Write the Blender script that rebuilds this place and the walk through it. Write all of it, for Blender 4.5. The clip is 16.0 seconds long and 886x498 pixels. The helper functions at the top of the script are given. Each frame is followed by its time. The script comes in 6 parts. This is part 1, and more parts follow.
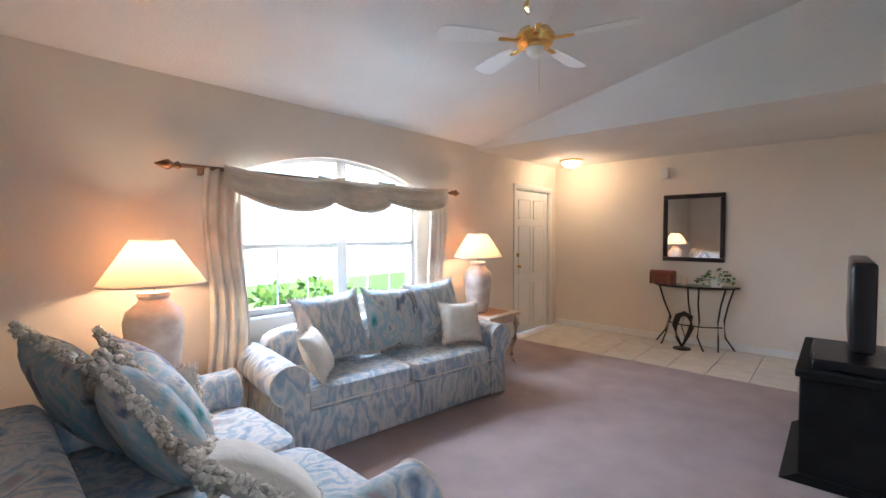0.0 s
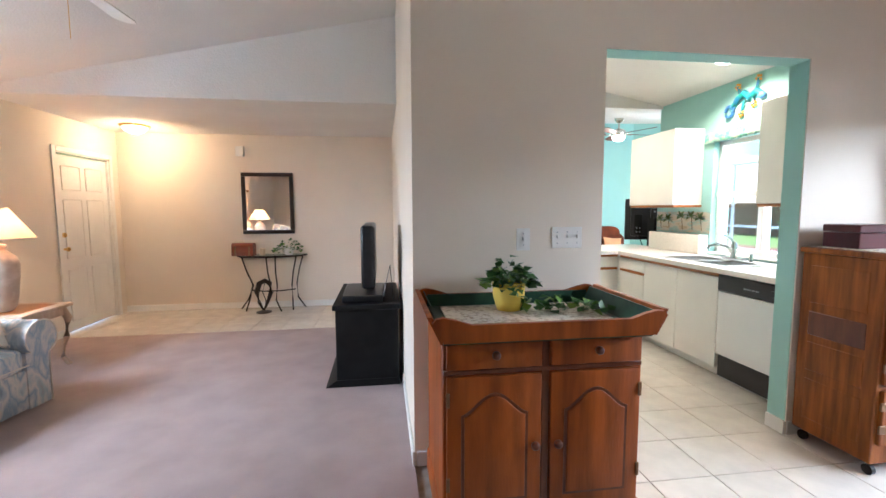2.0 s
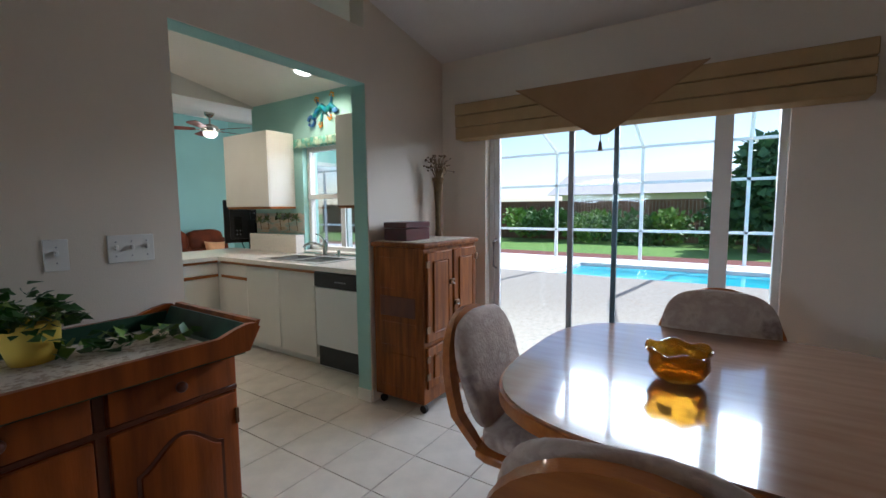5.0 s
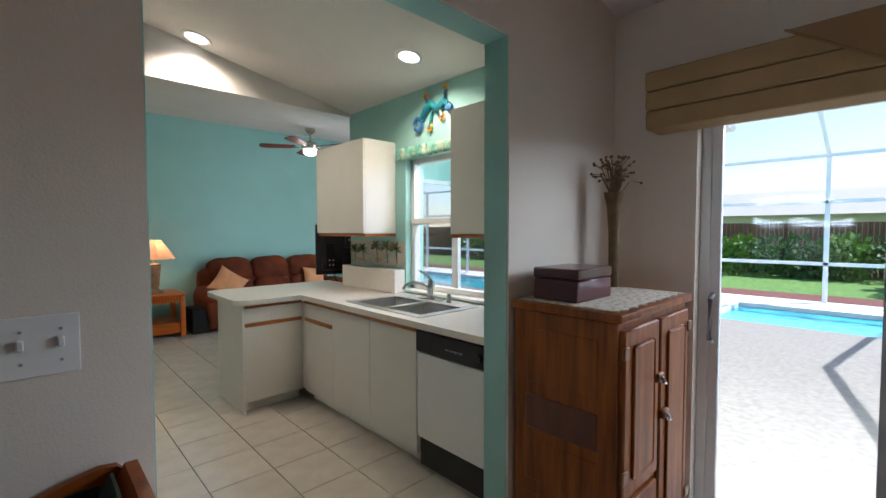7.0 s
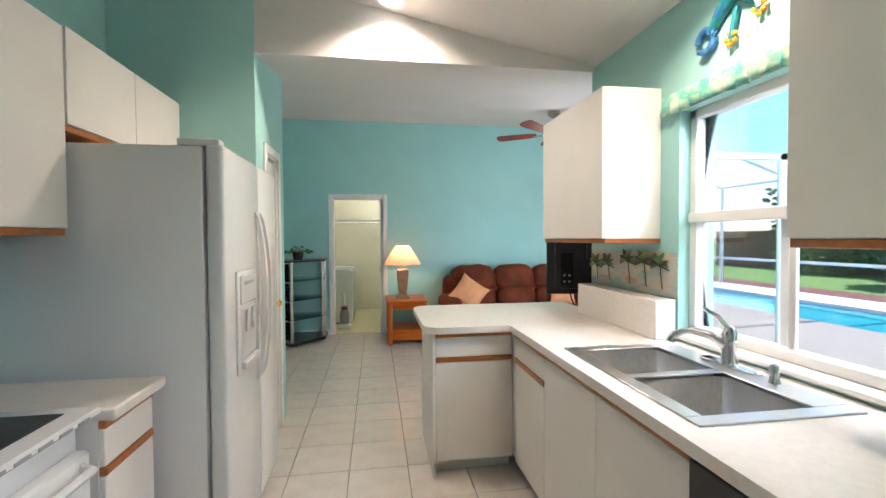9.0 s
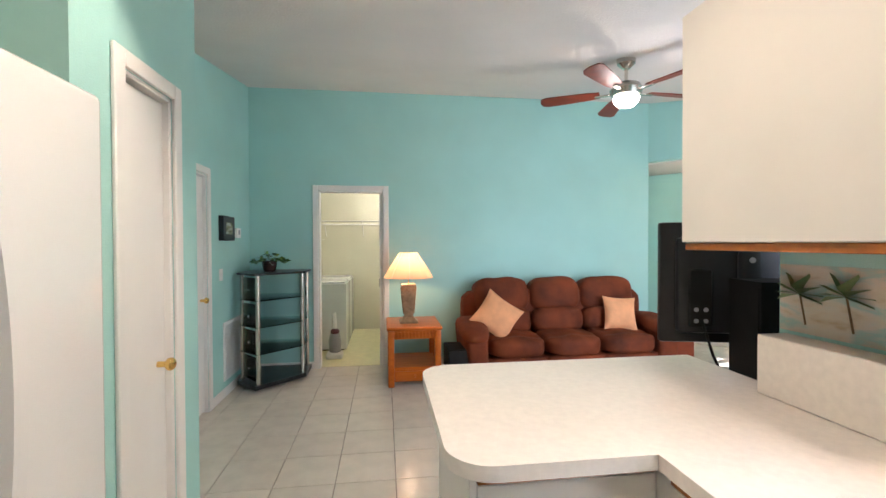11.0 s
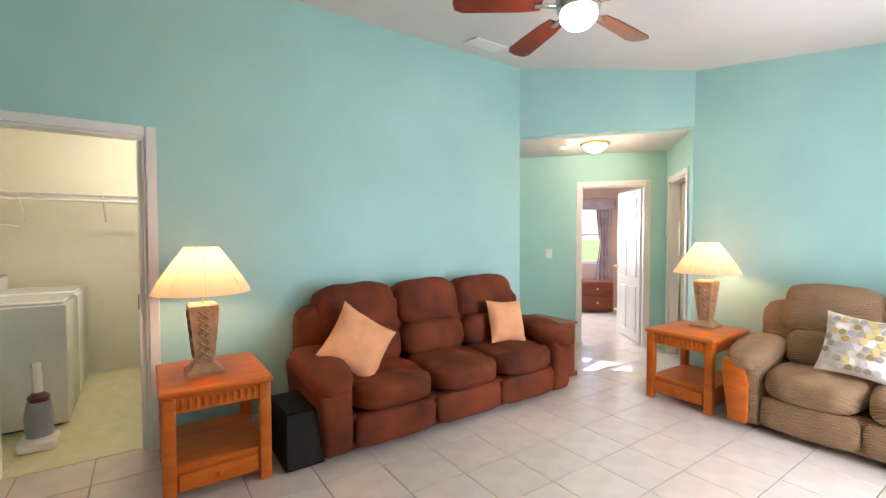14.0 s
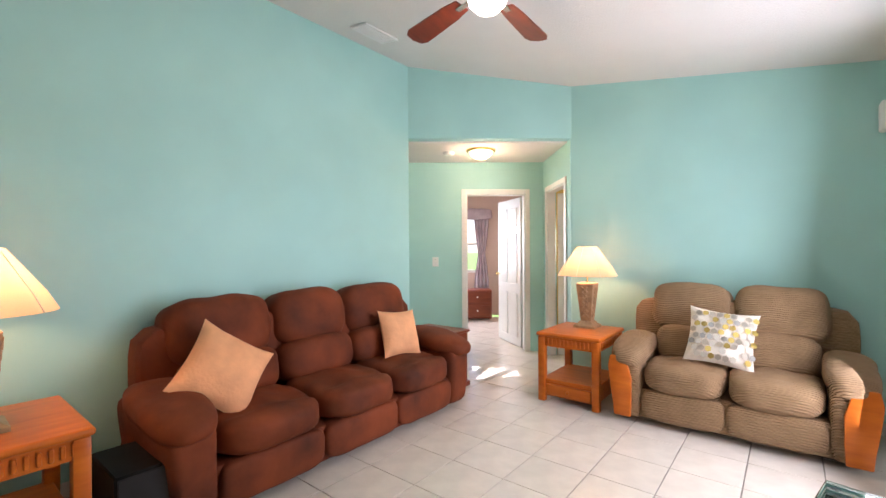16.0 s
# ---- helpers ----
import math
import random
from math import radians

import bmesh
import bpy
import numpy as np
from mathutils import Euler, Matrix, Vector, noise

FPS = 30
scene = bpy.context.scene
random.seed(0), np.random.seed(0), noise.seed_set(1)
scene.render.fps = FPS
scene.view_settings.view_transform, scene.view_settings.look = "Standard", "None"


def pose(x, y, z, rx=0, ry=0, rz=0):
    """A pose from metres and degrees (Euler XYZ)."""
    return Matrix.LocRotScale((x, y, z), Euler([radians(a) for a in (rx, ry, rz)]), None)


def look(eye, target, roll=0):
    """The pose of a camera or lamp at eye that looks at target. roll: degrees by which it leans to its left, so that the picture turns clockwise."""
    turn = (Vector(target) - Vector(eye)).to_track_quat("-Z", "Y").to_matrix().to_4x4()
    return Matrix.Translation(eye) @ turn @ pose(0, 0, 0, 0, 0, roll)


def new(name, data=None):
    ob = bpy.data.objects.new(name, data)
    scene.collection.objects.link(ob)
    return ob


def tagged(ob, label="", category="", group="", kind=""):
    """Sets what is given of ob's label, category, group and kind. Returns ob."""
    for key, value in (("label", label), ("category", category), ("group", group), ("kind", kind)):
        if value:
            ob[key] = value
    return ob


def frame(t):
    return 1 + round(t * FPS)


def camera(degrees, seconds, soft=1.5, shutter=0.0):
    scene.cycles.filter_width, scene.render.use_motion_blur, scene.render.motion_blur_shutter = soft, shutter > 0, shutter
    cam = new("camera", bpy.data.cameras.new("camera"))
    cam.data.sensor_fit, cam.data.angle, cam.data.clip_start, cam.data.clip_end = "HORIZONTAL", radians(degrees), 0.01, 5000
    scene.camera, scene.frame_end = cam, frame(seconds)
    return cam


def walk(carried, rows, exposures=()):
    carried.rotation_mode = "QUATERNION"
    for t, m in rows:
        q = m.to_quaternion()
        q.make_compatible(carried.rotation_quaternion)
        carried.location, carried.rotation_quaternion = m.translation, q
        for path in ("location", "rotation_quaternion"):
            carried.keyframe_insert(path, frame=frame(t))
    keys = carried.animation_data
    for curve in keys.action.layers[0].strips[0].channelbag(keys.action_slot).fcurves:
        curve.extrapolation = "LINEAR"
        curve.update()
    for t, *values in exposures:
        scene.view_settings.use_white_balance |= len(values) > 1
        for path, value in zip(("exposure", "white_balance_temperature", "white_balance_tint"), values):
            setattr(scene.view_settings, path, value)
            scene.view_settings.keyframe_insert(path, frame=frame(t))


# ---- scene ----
cam = camera(91.2, 16.0)
PATH = [
    (0, (0.013, 0.404, 1.44), (-1.332, 1.882, 1.365), -0.2),
    (0.5, (-0.014, 0.520, 1.44), (-1.245, 2.091, 1.32), -0.2),
    (1, (0.012, 0.478, 1.436), (-0.857, 2.273, 1.286), -0.2),
    (1.5, (0.190, 0.360, 1.436), (-0.172, 2.318, 1.25), -0.6),
    (2, (0.245, 0.179, 1.398), (0.52, 2.152, 1.216), -0.2),
    (2.5, (0.296, 0.092, 1.352), (1.119, 1.906, 1.18), -0.1),
    (3, (0.32, 0.045, 1.33), (1.521, 1.635, 1.169), -0.4),
    (3.5, (0.319, 0.048, 1.356), (1.749, 1.434, 1.167), -0.4),
    (3.7, (0.34, 0.044, 1.352), (1.824, 1.371, 1.159), -0.6),
    (6, (0.731, 0.809, 1.457), (2.418, 1.87, 1.281), -0.0),
    (6.5, (1.013, 1.086, 1.472), (2.578, 2.326, 1.346), -0.1),
    (7, (1.264, 1.328, 1.458), (2.643, 2.774, 1.374), -0.1),
    (7.5, (1.561, 1.57, 1.434), (2.684, 3.224, 1.38), -0.3),
    (8, (1.803, 1.781, 1.447), (2.634, 3.599, 1.393), -0.3),
    (8.5, (1.975, 2.009, 1.444), (2.523, 3.932, 1.393), -0.4),
    (9, (2.119, 2.298, 1.444), (2.428, 4.274, 1.393), -0.3),
    (9.5, (2.233, 2.649, 1.45), (2.375, 4.643, 1.407), -0.4),
    (9.7, (2.259, 2.81, 1.437), (2.385, 4.806, 1.402), -0.4),
    (11.8, (2.232, 4.392, 1.44), (2.713, 6.333, 1.412), 0.1),
    (12, (2.218, 4.523, 1.426), (2.764, 6.447, 1.398), 0.2),
    (12.5, (2.201, 4.82, 1.413), (2.882, 6.7, 1.382), 0.1),
    (13, (2.183, 5.109, 1.413), (3.004, 6.933, 1.375), 0.1),
    (13.5, (2.192, 5.35, 1.406), (3.175, 7.091, 1.35), 0.1),
    (14, (2.225, 5.542, 1.402), (3.358, 7.189, 1.341), -0.1),
    (14.5, (2.279, 5.671, 1.374), (3.535, 7.227, 1.328), -0.1),
    (15, (2.315, 5.765, 1.356), (3.682, 7.225, 1.326), -0.3),
    (15.5, (2.319, 5.841, 1.348), (3.79, 7.196, 1.329), -0.4),
    (16, (2.322, 5.895, 1.325), (3.883, 7.145, 1.325), -0.3),
]
EXPO = [(0, 1.6, 5300, 10), (1.5, 1.85, 5400, 10), (2.5, 2.45, 5500, 10), (3.5, 1.65, 5500, 10), (6, 0.4, 5500, 8), (7, 0.65, 5550, 9), (8, 1.55, 5550, 11), (9.5, 1.4, 5600, 15), (12, 1.75, 5900, 19), (16, 1.62, 6150, 25)]
walk(cam, [(t, look(eye, target, roll)) for t, eye, target, roll in PATH], EXPO)

# ---- light ----
world = bpy.data.worlds.new("sky")
scene.world = world
world.use_nodes = True
wn = world.node_tree
sky = wn.nodes.new("ShaderNodeTexSky")
sky.sky_type, sky.sun_disc = "NISHITA", False
sky.sun_elevation, sky.sun_rotation = radians(58), radians(120)
wn.links.new(sky.outputs[0], wn.nodes["Background"].inputs[0])
wn.nodes["Background"].inputs[1].default_value = 0.15
sun = new("sun", bpy.data.lights.new("sun", "SUN"))
sun.data.energy, sun.data.angle, sun.data.color = 5.0, radians(0.5), (1, 0.95, 0.88)
sun.matrix_basis = look((8, -6, 14), (0, 0, 0))


def area(name, eye, target, w, h, watts, col=(1, 1, 1)):
    d = bpy.data.lights.new(name, "AREA")
    d.shape, d.size, d.size_y, d.energy, d.color = "RECTANGLE", w, h, watts, col
    ob = new(name, d)
    ob.matrix_basis = look(eye, target)
    return ob


def bulb(name, p, watts, r=0.04, col=(1, 0.62, 0.32)):
    d = bpy.data.lights.new(name, "POINT")
    d.energy, d.shadow_soft_size, d.color = watts, r, col
    ob = new(name, d)
    ob.location = p
    return ob


def downlight(name, p, watts):
    d = bpy.data.lights.new(name, "SPOT")
    d.energy, d.spot_size, d.spot_blend, d.shadow_soft_size, d.color = watts, radians(150), 0.6, 0.06, (1, 0.78, 0.55)
    ob = new(name, d)
    ob.location = p
    return ob


area("front_window_sky", (-3.75, 2.68, 1.95), (0, 2.9, 0.9), 2.0, 0.9, 95, (0.86, 0.93, 1))
area("slider_sky", (5.0, 0.3, 2.42), (2.0, 1.0, 0.7), 3.4, 0.8, 110, (0.92, 0.96, 1))
area("kitchen_window_sky", (4.25, 3.85, 2.5), (2.6, 3.9, 1.0), 1.0, 0.4, 26, (0.92, 0.96, 1))
area("family_slider_sky", (5.3, 5.36, 1.2), (4.2, 9.0, 1.6), 1.3, 1.8, 20, (0.95, 0.98, 1))
area("bedroom_window_sky", (8.55, 11.45, 1.5), (7.6, 10.0, 1.0), 0.8, 1.0, 30, (0.95, 0.97, 1))
downlight("kitchen_downlight", (3.27, 3.78, 2.66), 26)
downlight("kitchen_downlight", (2.22, 5.0, 2.86), 30)
bulb("foyer_bulb", (-2.75, 6.1, 2.31), 6.5, 0.06, (1, 0.66, 0.36))
bulb("hall_bulb", (6.42, 8.62, 2.29), 5, 0.06, (1, 0.72, 0.42))
bulb("fan_bulb", (4.17, 7.08, 2.46), 4, 0.08, (1, 0.86, 0.7))
# the laundry's point light is an added fill with no fixture behind it
bulb("laundry_fill", (2.3, 10.3, 2.3), 8, 0.08, (1, 0.92, 0.74))
for p, w in (((-2.93, 1.13, 1.25), 6), ((-2.90, 4.17, 1.26), 5), ((2.5, 8.44, 1.2), 3.8), ((6.28, 7.36, 1.2), 3.8)):
    bulb("table_lamp_bulb", p, w)

# ---- materials ----


def mat(name, col, rough=0.6, metal=0.0, var=0.08, scale=6.0, bump=0.0, bscale=60.0, col2=None, stretch=(1, 1, 1), coat=0.0, rand=0.0, detail=6, trans=0.0, ior=1.45, spec=0.5, sharp=None):
    """Principled surface: two noises mix the colour, a finer one gives relief."""
    m = bpy.data.materials.new(name)
    m.use_nodes = True
    nt = m.node_tree
    p = nt.nodes["Principled BSDF"]
    p.inputs["Roughness"].default_value, p.inputs["Metallic"].default_value = rough, metal
    p.inputs["Coat Weight"].default_value, p.inputs["Transmission Weight"].default_value = coat, trans
    p.inputs["IOR"].default_value, p.inputs["Specular IOR Level"].default_value = ior, spec
    tc = nt.nodes.new("ShaderNodeTexCoord")
    mp = nt.nodes.new("ShaderNodeMapping")
    mp.inputs["Scale"].default_value = stretch
    nt.links.new(tc.outputs["Object"], mp.inputs[0])
    n1 = nt.nodes.new("ShaderNodeTexNoise")
    n1.inputs["Scale"].default_value, n1.inputs["Detail"].default_value = scale, detail
    nt.links.new(mp.outputs[0], n1.inputs["Vector"])
    ramp = nt.nodes.new("ShaderNodeValToRGB")
    c = np.array(col)
    lo = np.array(col2) if col2 else c * (1 - var * 2)
    hi = c if col2 else np.minimum(c * (1 + var), 1)
    a, b = sharp if sharp else (0.3, 0.7)
    ramp.color_ramp.elements[0].position, ramp.color_ramp.elements[1].position = a, b
    ramp.color_ramp.elements[0].color, ramp.color_ramp.elements[1].color = (*lo, 1), (*hi, 1)
    nt.links.new(n1.outputs[0], ramp.inputs[0])
    out = ramp.outputs[0]
    if rand:
        oi = nt.nodes.new("ShaderNodeObjectInfo")
        mr = nt.nodes.new("ShaderNodeMapRange")
        mr.inputs[3].default_value, mr.inputs[4].default_value = 1 - rand, 1 + rand
        nt.links.new(oi.outputs["Random"], mr.inputs[0])
        hs = nt.nodes.new("ShaderNodeHueSaturation")
        nt.links.new(mr.outputs[0], hs.inputs["Value"])
        nt.links.new(out, hs.inputs["Color"])
        out = hs.outputs[0]
    nt.links.new(out, p.inputs["Base Color"])
    if bump:
        n2 = nt.nodes.new("ShaderNodeTexNoise")
        n2.inputs["Scale"].default_value = bscale
        nt.links.new(mp.outputs[0], n2.inputs["Vector"])
        bp = nt.nodes.new("ShaderNodeBump")
        bp.inputs["Strength"].default_value, bp.inputs["Distance"].default_value = bump, 0.01
        nt.links.new(n2.outputs[0], bp.inputs["Height"])
        nt.links.new(bp.outputs[0], p.inputs["Normal"])
    return m


def glow(name, col, strength):
    m = bpy.data.materials.new(name)
    m.use_nodes = True
    p = m.node_tree.nodes["Principled BSDF"]
    p.inputs["Base Color"].default_value = (*col, 1)
    p.inputs["Emission Color"].default_value = (*col, 1)
    p.inputs["Emission Strength"].default_value = strength
    return m


def shade_cloth(name, col):
    """Thin cloth that lets lamplight through."""
    m = bpy.data.materials.new(name)
    m.use_nodes = True
    nt = m.node_tree
    t = nt.nodes.new("ShaderNodeBsdfTranslucent")
    d = nt.nodes.new("ShaderNodeBsdfDiffuse")
    mx = nt.nodes.new("ShaderNodeMixShader")
    wv = nt.nodes.new("ShaderNodeTexNoise")
    wv.inputs["Scale"].default_value = 90
    rp = nt.nodes.new("ShaderNodeValToRGB")
    rp.color_ramp.elements[0].color = (*[k * 0.9 for k in col], 1)
    rp.color_ramp.elements[1].color = (*col, 1)
    nt.links.new(wv.outputs[0], rp.inputs[0])
    for n in (t, d):
        nt.links.new(rp.outputs[0], n.inputs[0])
    mx.inputs[0].default_value = 0.5
    nt.links.new(t.outputs[0], mx.inputs[1])
    nt.links.new(d.outputs[0], mx.inputs[2])
    nt.links.new(mx.outputs[0], nt.nodes["Material Output"].inputs[0])
    return m


def glass(name, col=(1, 1, 1)):
    """Clear pane: mostly see-through, with a mirror's share at the surface."""
    m = bpy.data.materials.new(name)
    m.use_nodes = True
    nt = m.node_tree
    t = nt.nodes.new("ShaderNodeBsdfTransparent")
    t.inputs[0].default_value = (*col, 1)
    g = nt.nodes.new("ShaderNodeBsdfGlossy")
    g.inputs["Roughness"].default_value = 0.02
    mx = nt.nodes.new("ShaderNodeMixShader")
    fr = nt.nodes.new("ShaderNodeFresnel")
    fr.inputs[0].default_value = 1.3
    nt.links.new(fr.outputs[0], mx.inputs[0])
    nt.links.new(t.outputs[0], mx.inputs[1])
    nt.links.new(g.outputs[0], mx.inputs[2])
    nt.links.new(mx.outputs[0], nt.nodes["Material Output"].inputs[0])
    return m


CREAM = mat("cream_wall_paint", (0.78, 0.69, 0.58), 0.75, var=0.025, scale=1.5, bump=0.12, bscale=180)
TEAL = mat("turquoise_wall_paint", (0.385, 0.655, 0.605), 0.7, var=0.03, scale=1.5, bump=0.12, bscale=180)
CEIL = mat("white_ceiling_texture", (0.74, 0.70, 0.66), 0.85, var=0.02, scale=2, bump=0.35, bscale=70)
PALE = mat("pale_yellow_wall_paint", (0.76, 0.73, 0.58), 0.7, var=0.03, scale=1.5, bump=0.1, bscale=180)
PINK = mat("pink_beige_wall_paint", (0.62, 0.46, 0.38), 0.7, var=0.03, scale=1.5)
YELLOW = mat("yellow_bathroom_paint", (0.75, 0.5, 0.12), 0.7, var=0.03)
WHITE = mat("white_gloss_trim", (0.80, 0.78, 0.74), 0.35, var=0.02, scale=3)
LAMIN = mat("white_laminate", (0.78, 0.75, 0.69), 0.35, var=0.02, scale=3, bump=0.03, bscale=200)
COUNTER = mat("white_countertop", (0.78, 0.73, 0.66), 0.3, var=0.03, scale=40)
APPL = mat("white_enamel", (0.80, 0.80, 0.79), 0.18, var=0.01, scale=2, bump=0.03, bscale=120, coat=0.3)
BLACK = mat("black_plastic", (0.012, 0.012, 0.014), 0.3, var=0.2, scale=8, bump=0.03, bscale=200)
BLACKM = mat("black_cabinet", (0.009, 0.009, 0.009), 0.55, var=0.2, scale=8, bump=0.05, spec=0.2)
GREY = mat("grey_plastic", (0.3, 0.31, 0.32), 0.4)
CARPET = mat("pinkish_beige_carpet", (0.50, 0.39, 0.36), 0.95, var=0.1, scale=3.5, bump=0.9, bscale=400, col2=(0.42, 0.325, 0.30))
TILE = mat("glazed_offwhite_tile", (0.66, 0.60, 0.52), 0.22, var=0.05, scale=7, rand=0.03, bump=0.04, bscale=40)
GROUT = mat("grey_grout", (0.30, 0.27, 0.23), 0.9, var=0.1, scale=20)
VINYL = mat("yellow_vinyl_floor", (0.66, 0.62, 0.36), 0.4, var=0.05, scale=10)
PINE = mat("stained_pine", (0.36, 0.085, 0.008), 0.42, scale=3.2, col2=(0.16, 0.034, 0.004), stretch=(5, 5, 0.6), bump=0.08, bscale=30, coat=0.08, spec=0.3)
PINED = mat("dark_pine_edge", (0.15, 0.04, 0.013), 0.35, scale=5, col2=(0.08, 0.02, 0.008), stretch=(4, 4, 0.7), coat=0.2)
OAK = mat("golden_oak", (0.46, 0.155, 0.028), 0.3, scale=4, col2=(0.33, 0.10, 0.018), stretch=(1, 8, 8), bump=0.08, bscale=30, coat=0.3)
ICEOAK = mat("brown_oak", (0.30, 0.088, 0.010), 0.45, scale=4, col2=(0.13, 0.034, 0.004), stretch=(8, 8, 0.8), bump=0.08, bscale=40, coat=0.05, spec=0.3)
CHERRY = mat("orange_cherry_wood", (0.60, 0.15, 0.012), 0.36, scale=4, col2=(0.46, 0.10, 0.008), stretch=(1, 6, 6), bump=0.04, coat=0.1, spec=0.35)
TABLETOP = mat("table_veneer", (0.40, 0.22, 0.13), 0.16, scale=4, col2=(0.32, 0.165, 0.09), stretch=(6, 0.8, 1), coat=0.5)
PALEWOOD = mat("pale_washed_wood", (0.62, 0.46, 0.33), 0.4, scale=5, col2=(0.52, 0.36, 0.25), stretch=(5, 5, 0.8))
REDWOOD = mat("red_brown_furniture", (0.22, 0.05, 0.02), 0.35, scale=4, col2=(0.15, 0.03, 0.012), stretch=(1, 5, 5))
FANWOOD = mat("cherry_fan_blade", (0.20, 0.035, 0.014), 0.45, scale=4, col2=(0.12, 0.022, 0.010), stretch=(1, 5, 5), spec=0.3)
BURG = mat("burgundy_lacquer", (0.085, 0.012, 0.017), 0.3, var=0.15, coat=0.4)
SUEDE = mat("brown_suede", (0.205, 0.044, 0.013), 0.72, scale=3.4, col2=(0.062, 0.016, 0.007), bump=0.45, bscale=9, sharp=(0.28, 0.66), detail=9, spec=0.25)
TAN = mat("tan_corduroy", (0.31, 0.19, 0.098), 0.9, var=0.07, scale=14, bump=0.7, bscale=75)
PEACH = mat("peach_velvet", (0.84, 0.40, 0.19), 0.85, var=0.06, scale=10, bump=0.3, bscale=60)
FRINGE = mat("cream_fringe", (0.78, 0.70, 0.58), 0.95, var=0.12, scale=30)
CREAMC = mat("cream_cushion", (0.74, 0.67, 0.57), 0.9, var=0.06, scale=12, bump=0.3, bscale=50)
DRAPE = mat("cream_drape", (0.80, 0.70, 0.56), 0.7, var=0.08, scale=6, bump=0.2, bscale=90)
VAL = mat("tan_valance_cloth", (0.42, 0.28, 0.13), 0.85, var=0.05, scale=8, bump=0.3, bscale=220)
VALD = mat("brown_valance_point", (0.34, 0.20, 0.095), 0.85, var=0.05, scale=8, bump=0.3, bscale=220)
BRASS = mat("polished_brass", (0.85, 0.56, 0.18), 0.2, 1.0, var=0.03)
BRONZE = mat("aged_bronze", (0.22, 0.12, 0.06), 0.4, 0.7, var=0.15)
IRON = mat("dark_wrought_iron", (0.035, 0.025, 0.02), 0.45, 0.5, var=0.2)
CHROME = mat("chrome", (0.8, 0.8, 0.8), 0.08, 1.0, var=0.01)
STEEL = mat("brushed_steel", (0.74, 0.73, 0.71), 0.33, 1.0, var=0.05, scale=30, stretch=(1, 14, 1))
NICKEL = mat("brushed_nickel", (0.6, 0.55, 0.48), 0.25, 1.0, var=0.03)
ALU = mat("white_aluminium", (0.78, 0.79, 0.78), 0.4, var=0.03)
DARKF = mat("dark_door_frame", (0.03, 0.06, 0.07), 0.4, var=0.1)
MIRROR = mat("mirror_silver", (0.92, 0.92, 0.92), 0.01, 1.0, var=0.0)
GLASS = glass("clear_glass")
SOLAR = glass("reflective_solar_glass", (0.26, 0.33, 0.35))
for n in SOLAR.node_tree.nodes:
    if n.type == "MIX_SHADER":
        for k in list(n.inputs[0].links):
            SOLAR.node_tree.links.remove(k)
        n.inputs[0].default_value = 0.7
TGLASS = glass("greenish_glass", (0.80, 0.92, 0.90))
AMBER = mat("amber_glass", (0.75, 0.36, 0.02), 0.05, var=0.15, scale=14, trans=0.75)
FROST = glow("frosted_lamp_glass", (1, 0.78, 0.45), 3.0)
FROSTW = glow("white_lamp_glass", (1, 0.92, 0.8), 3.0)
SHADE = shade_cloth("cream_lampshade_cloth", (0.84, 0.56, 0.38))
CERAM = mat("speckled_ceramic", (0.62, 0.56, 0.50), 0.4, scale=9, col2=(0.50, 0.42, 0.36), sharp=(0.42, 0.62))
LAMPW = mat("woven_tan_resin", (0.40, 0.25, 0.13), 0.5, var=0.15, scale=20, bump=0.5, bscale=60)
LEAF = mat("ivy_leaf", (0.06, 0.16, 0.03), 0.4, scale=14, col2=(0.02, 0.07, 0.015), rand=0.15)
LEAFL = mat("light_leaf", (0.24, 0.36, 0.05), 0.45, scale=14, col2=(0.09, 0.20, 0.03))
YPOT = mat("yellow_pot", (0.72, 0.45, 0.05), 0.45, scale=6, col2=(0.66, 0.52, 0.10))
DPOT = mat("dark_glazed_pot", (0.05, 0.025, 0.02), 0.2, var=0.3, scale=8)
GREENT = mat("green_painted_tray", (0.03, 0.085, 0.045), 0.4, scale=12, col2=(0.012, 0.04, 0.025))
LACE = mat("cream_lace_cloth", (0.70, 0.62, 0.50), 0.9, scale=45, col2=(0.45, 0.36, 0.26), sharp=(0.4, 0.5), bump=0.5, bscale=120)
DRIED = mat("dried_stems", (0.16, 0.10, 0.045), 0.8, var=0.2, scale=20)
WAX = mat("ivory_wax", (0.72, 0.58, 0.40), 0.5, var=0.03)


def ribbed(m, scale, depth):
    """Fine parallel ribs woven along the cloth."""
    nt = m.node_tree
    tc = nt.nodes.new("ShaderNodeTexCoord")
    w = nt.nodes.new("ShaderNodeTexWave")
    w.bands_direction = "Z"
    w.inputs["Scale"].default_value, w.inputs["Distortion"].default_value, w.inputs["Detail Scale"].default_value = scale, 1.2, 1.0
    mp = nt.nodes.new("ShaderNodeMapping")
    mp.inputs["Rotation"].default_value = (0.6, 0, 0)
    nt.links.new(tc.outputs["Object"], mp.inputs[0])
    nt.links.new(mp.outputs[0], w.inputs["Vector"])
    b = nt.nodes.new("ShaderNodeBump")
    b.inputs["Strength"].default_value, b.inputs["Distance"].default_value = depth, 0.008
    nt.links.new(w.outputs["Fac"], b.inputs["Height"])
    nt.links.new(b.outputs[0], nt.nodes["Principled BSDF"].inputs["Normal"])


ribbed(TAN, 22, 0.8)


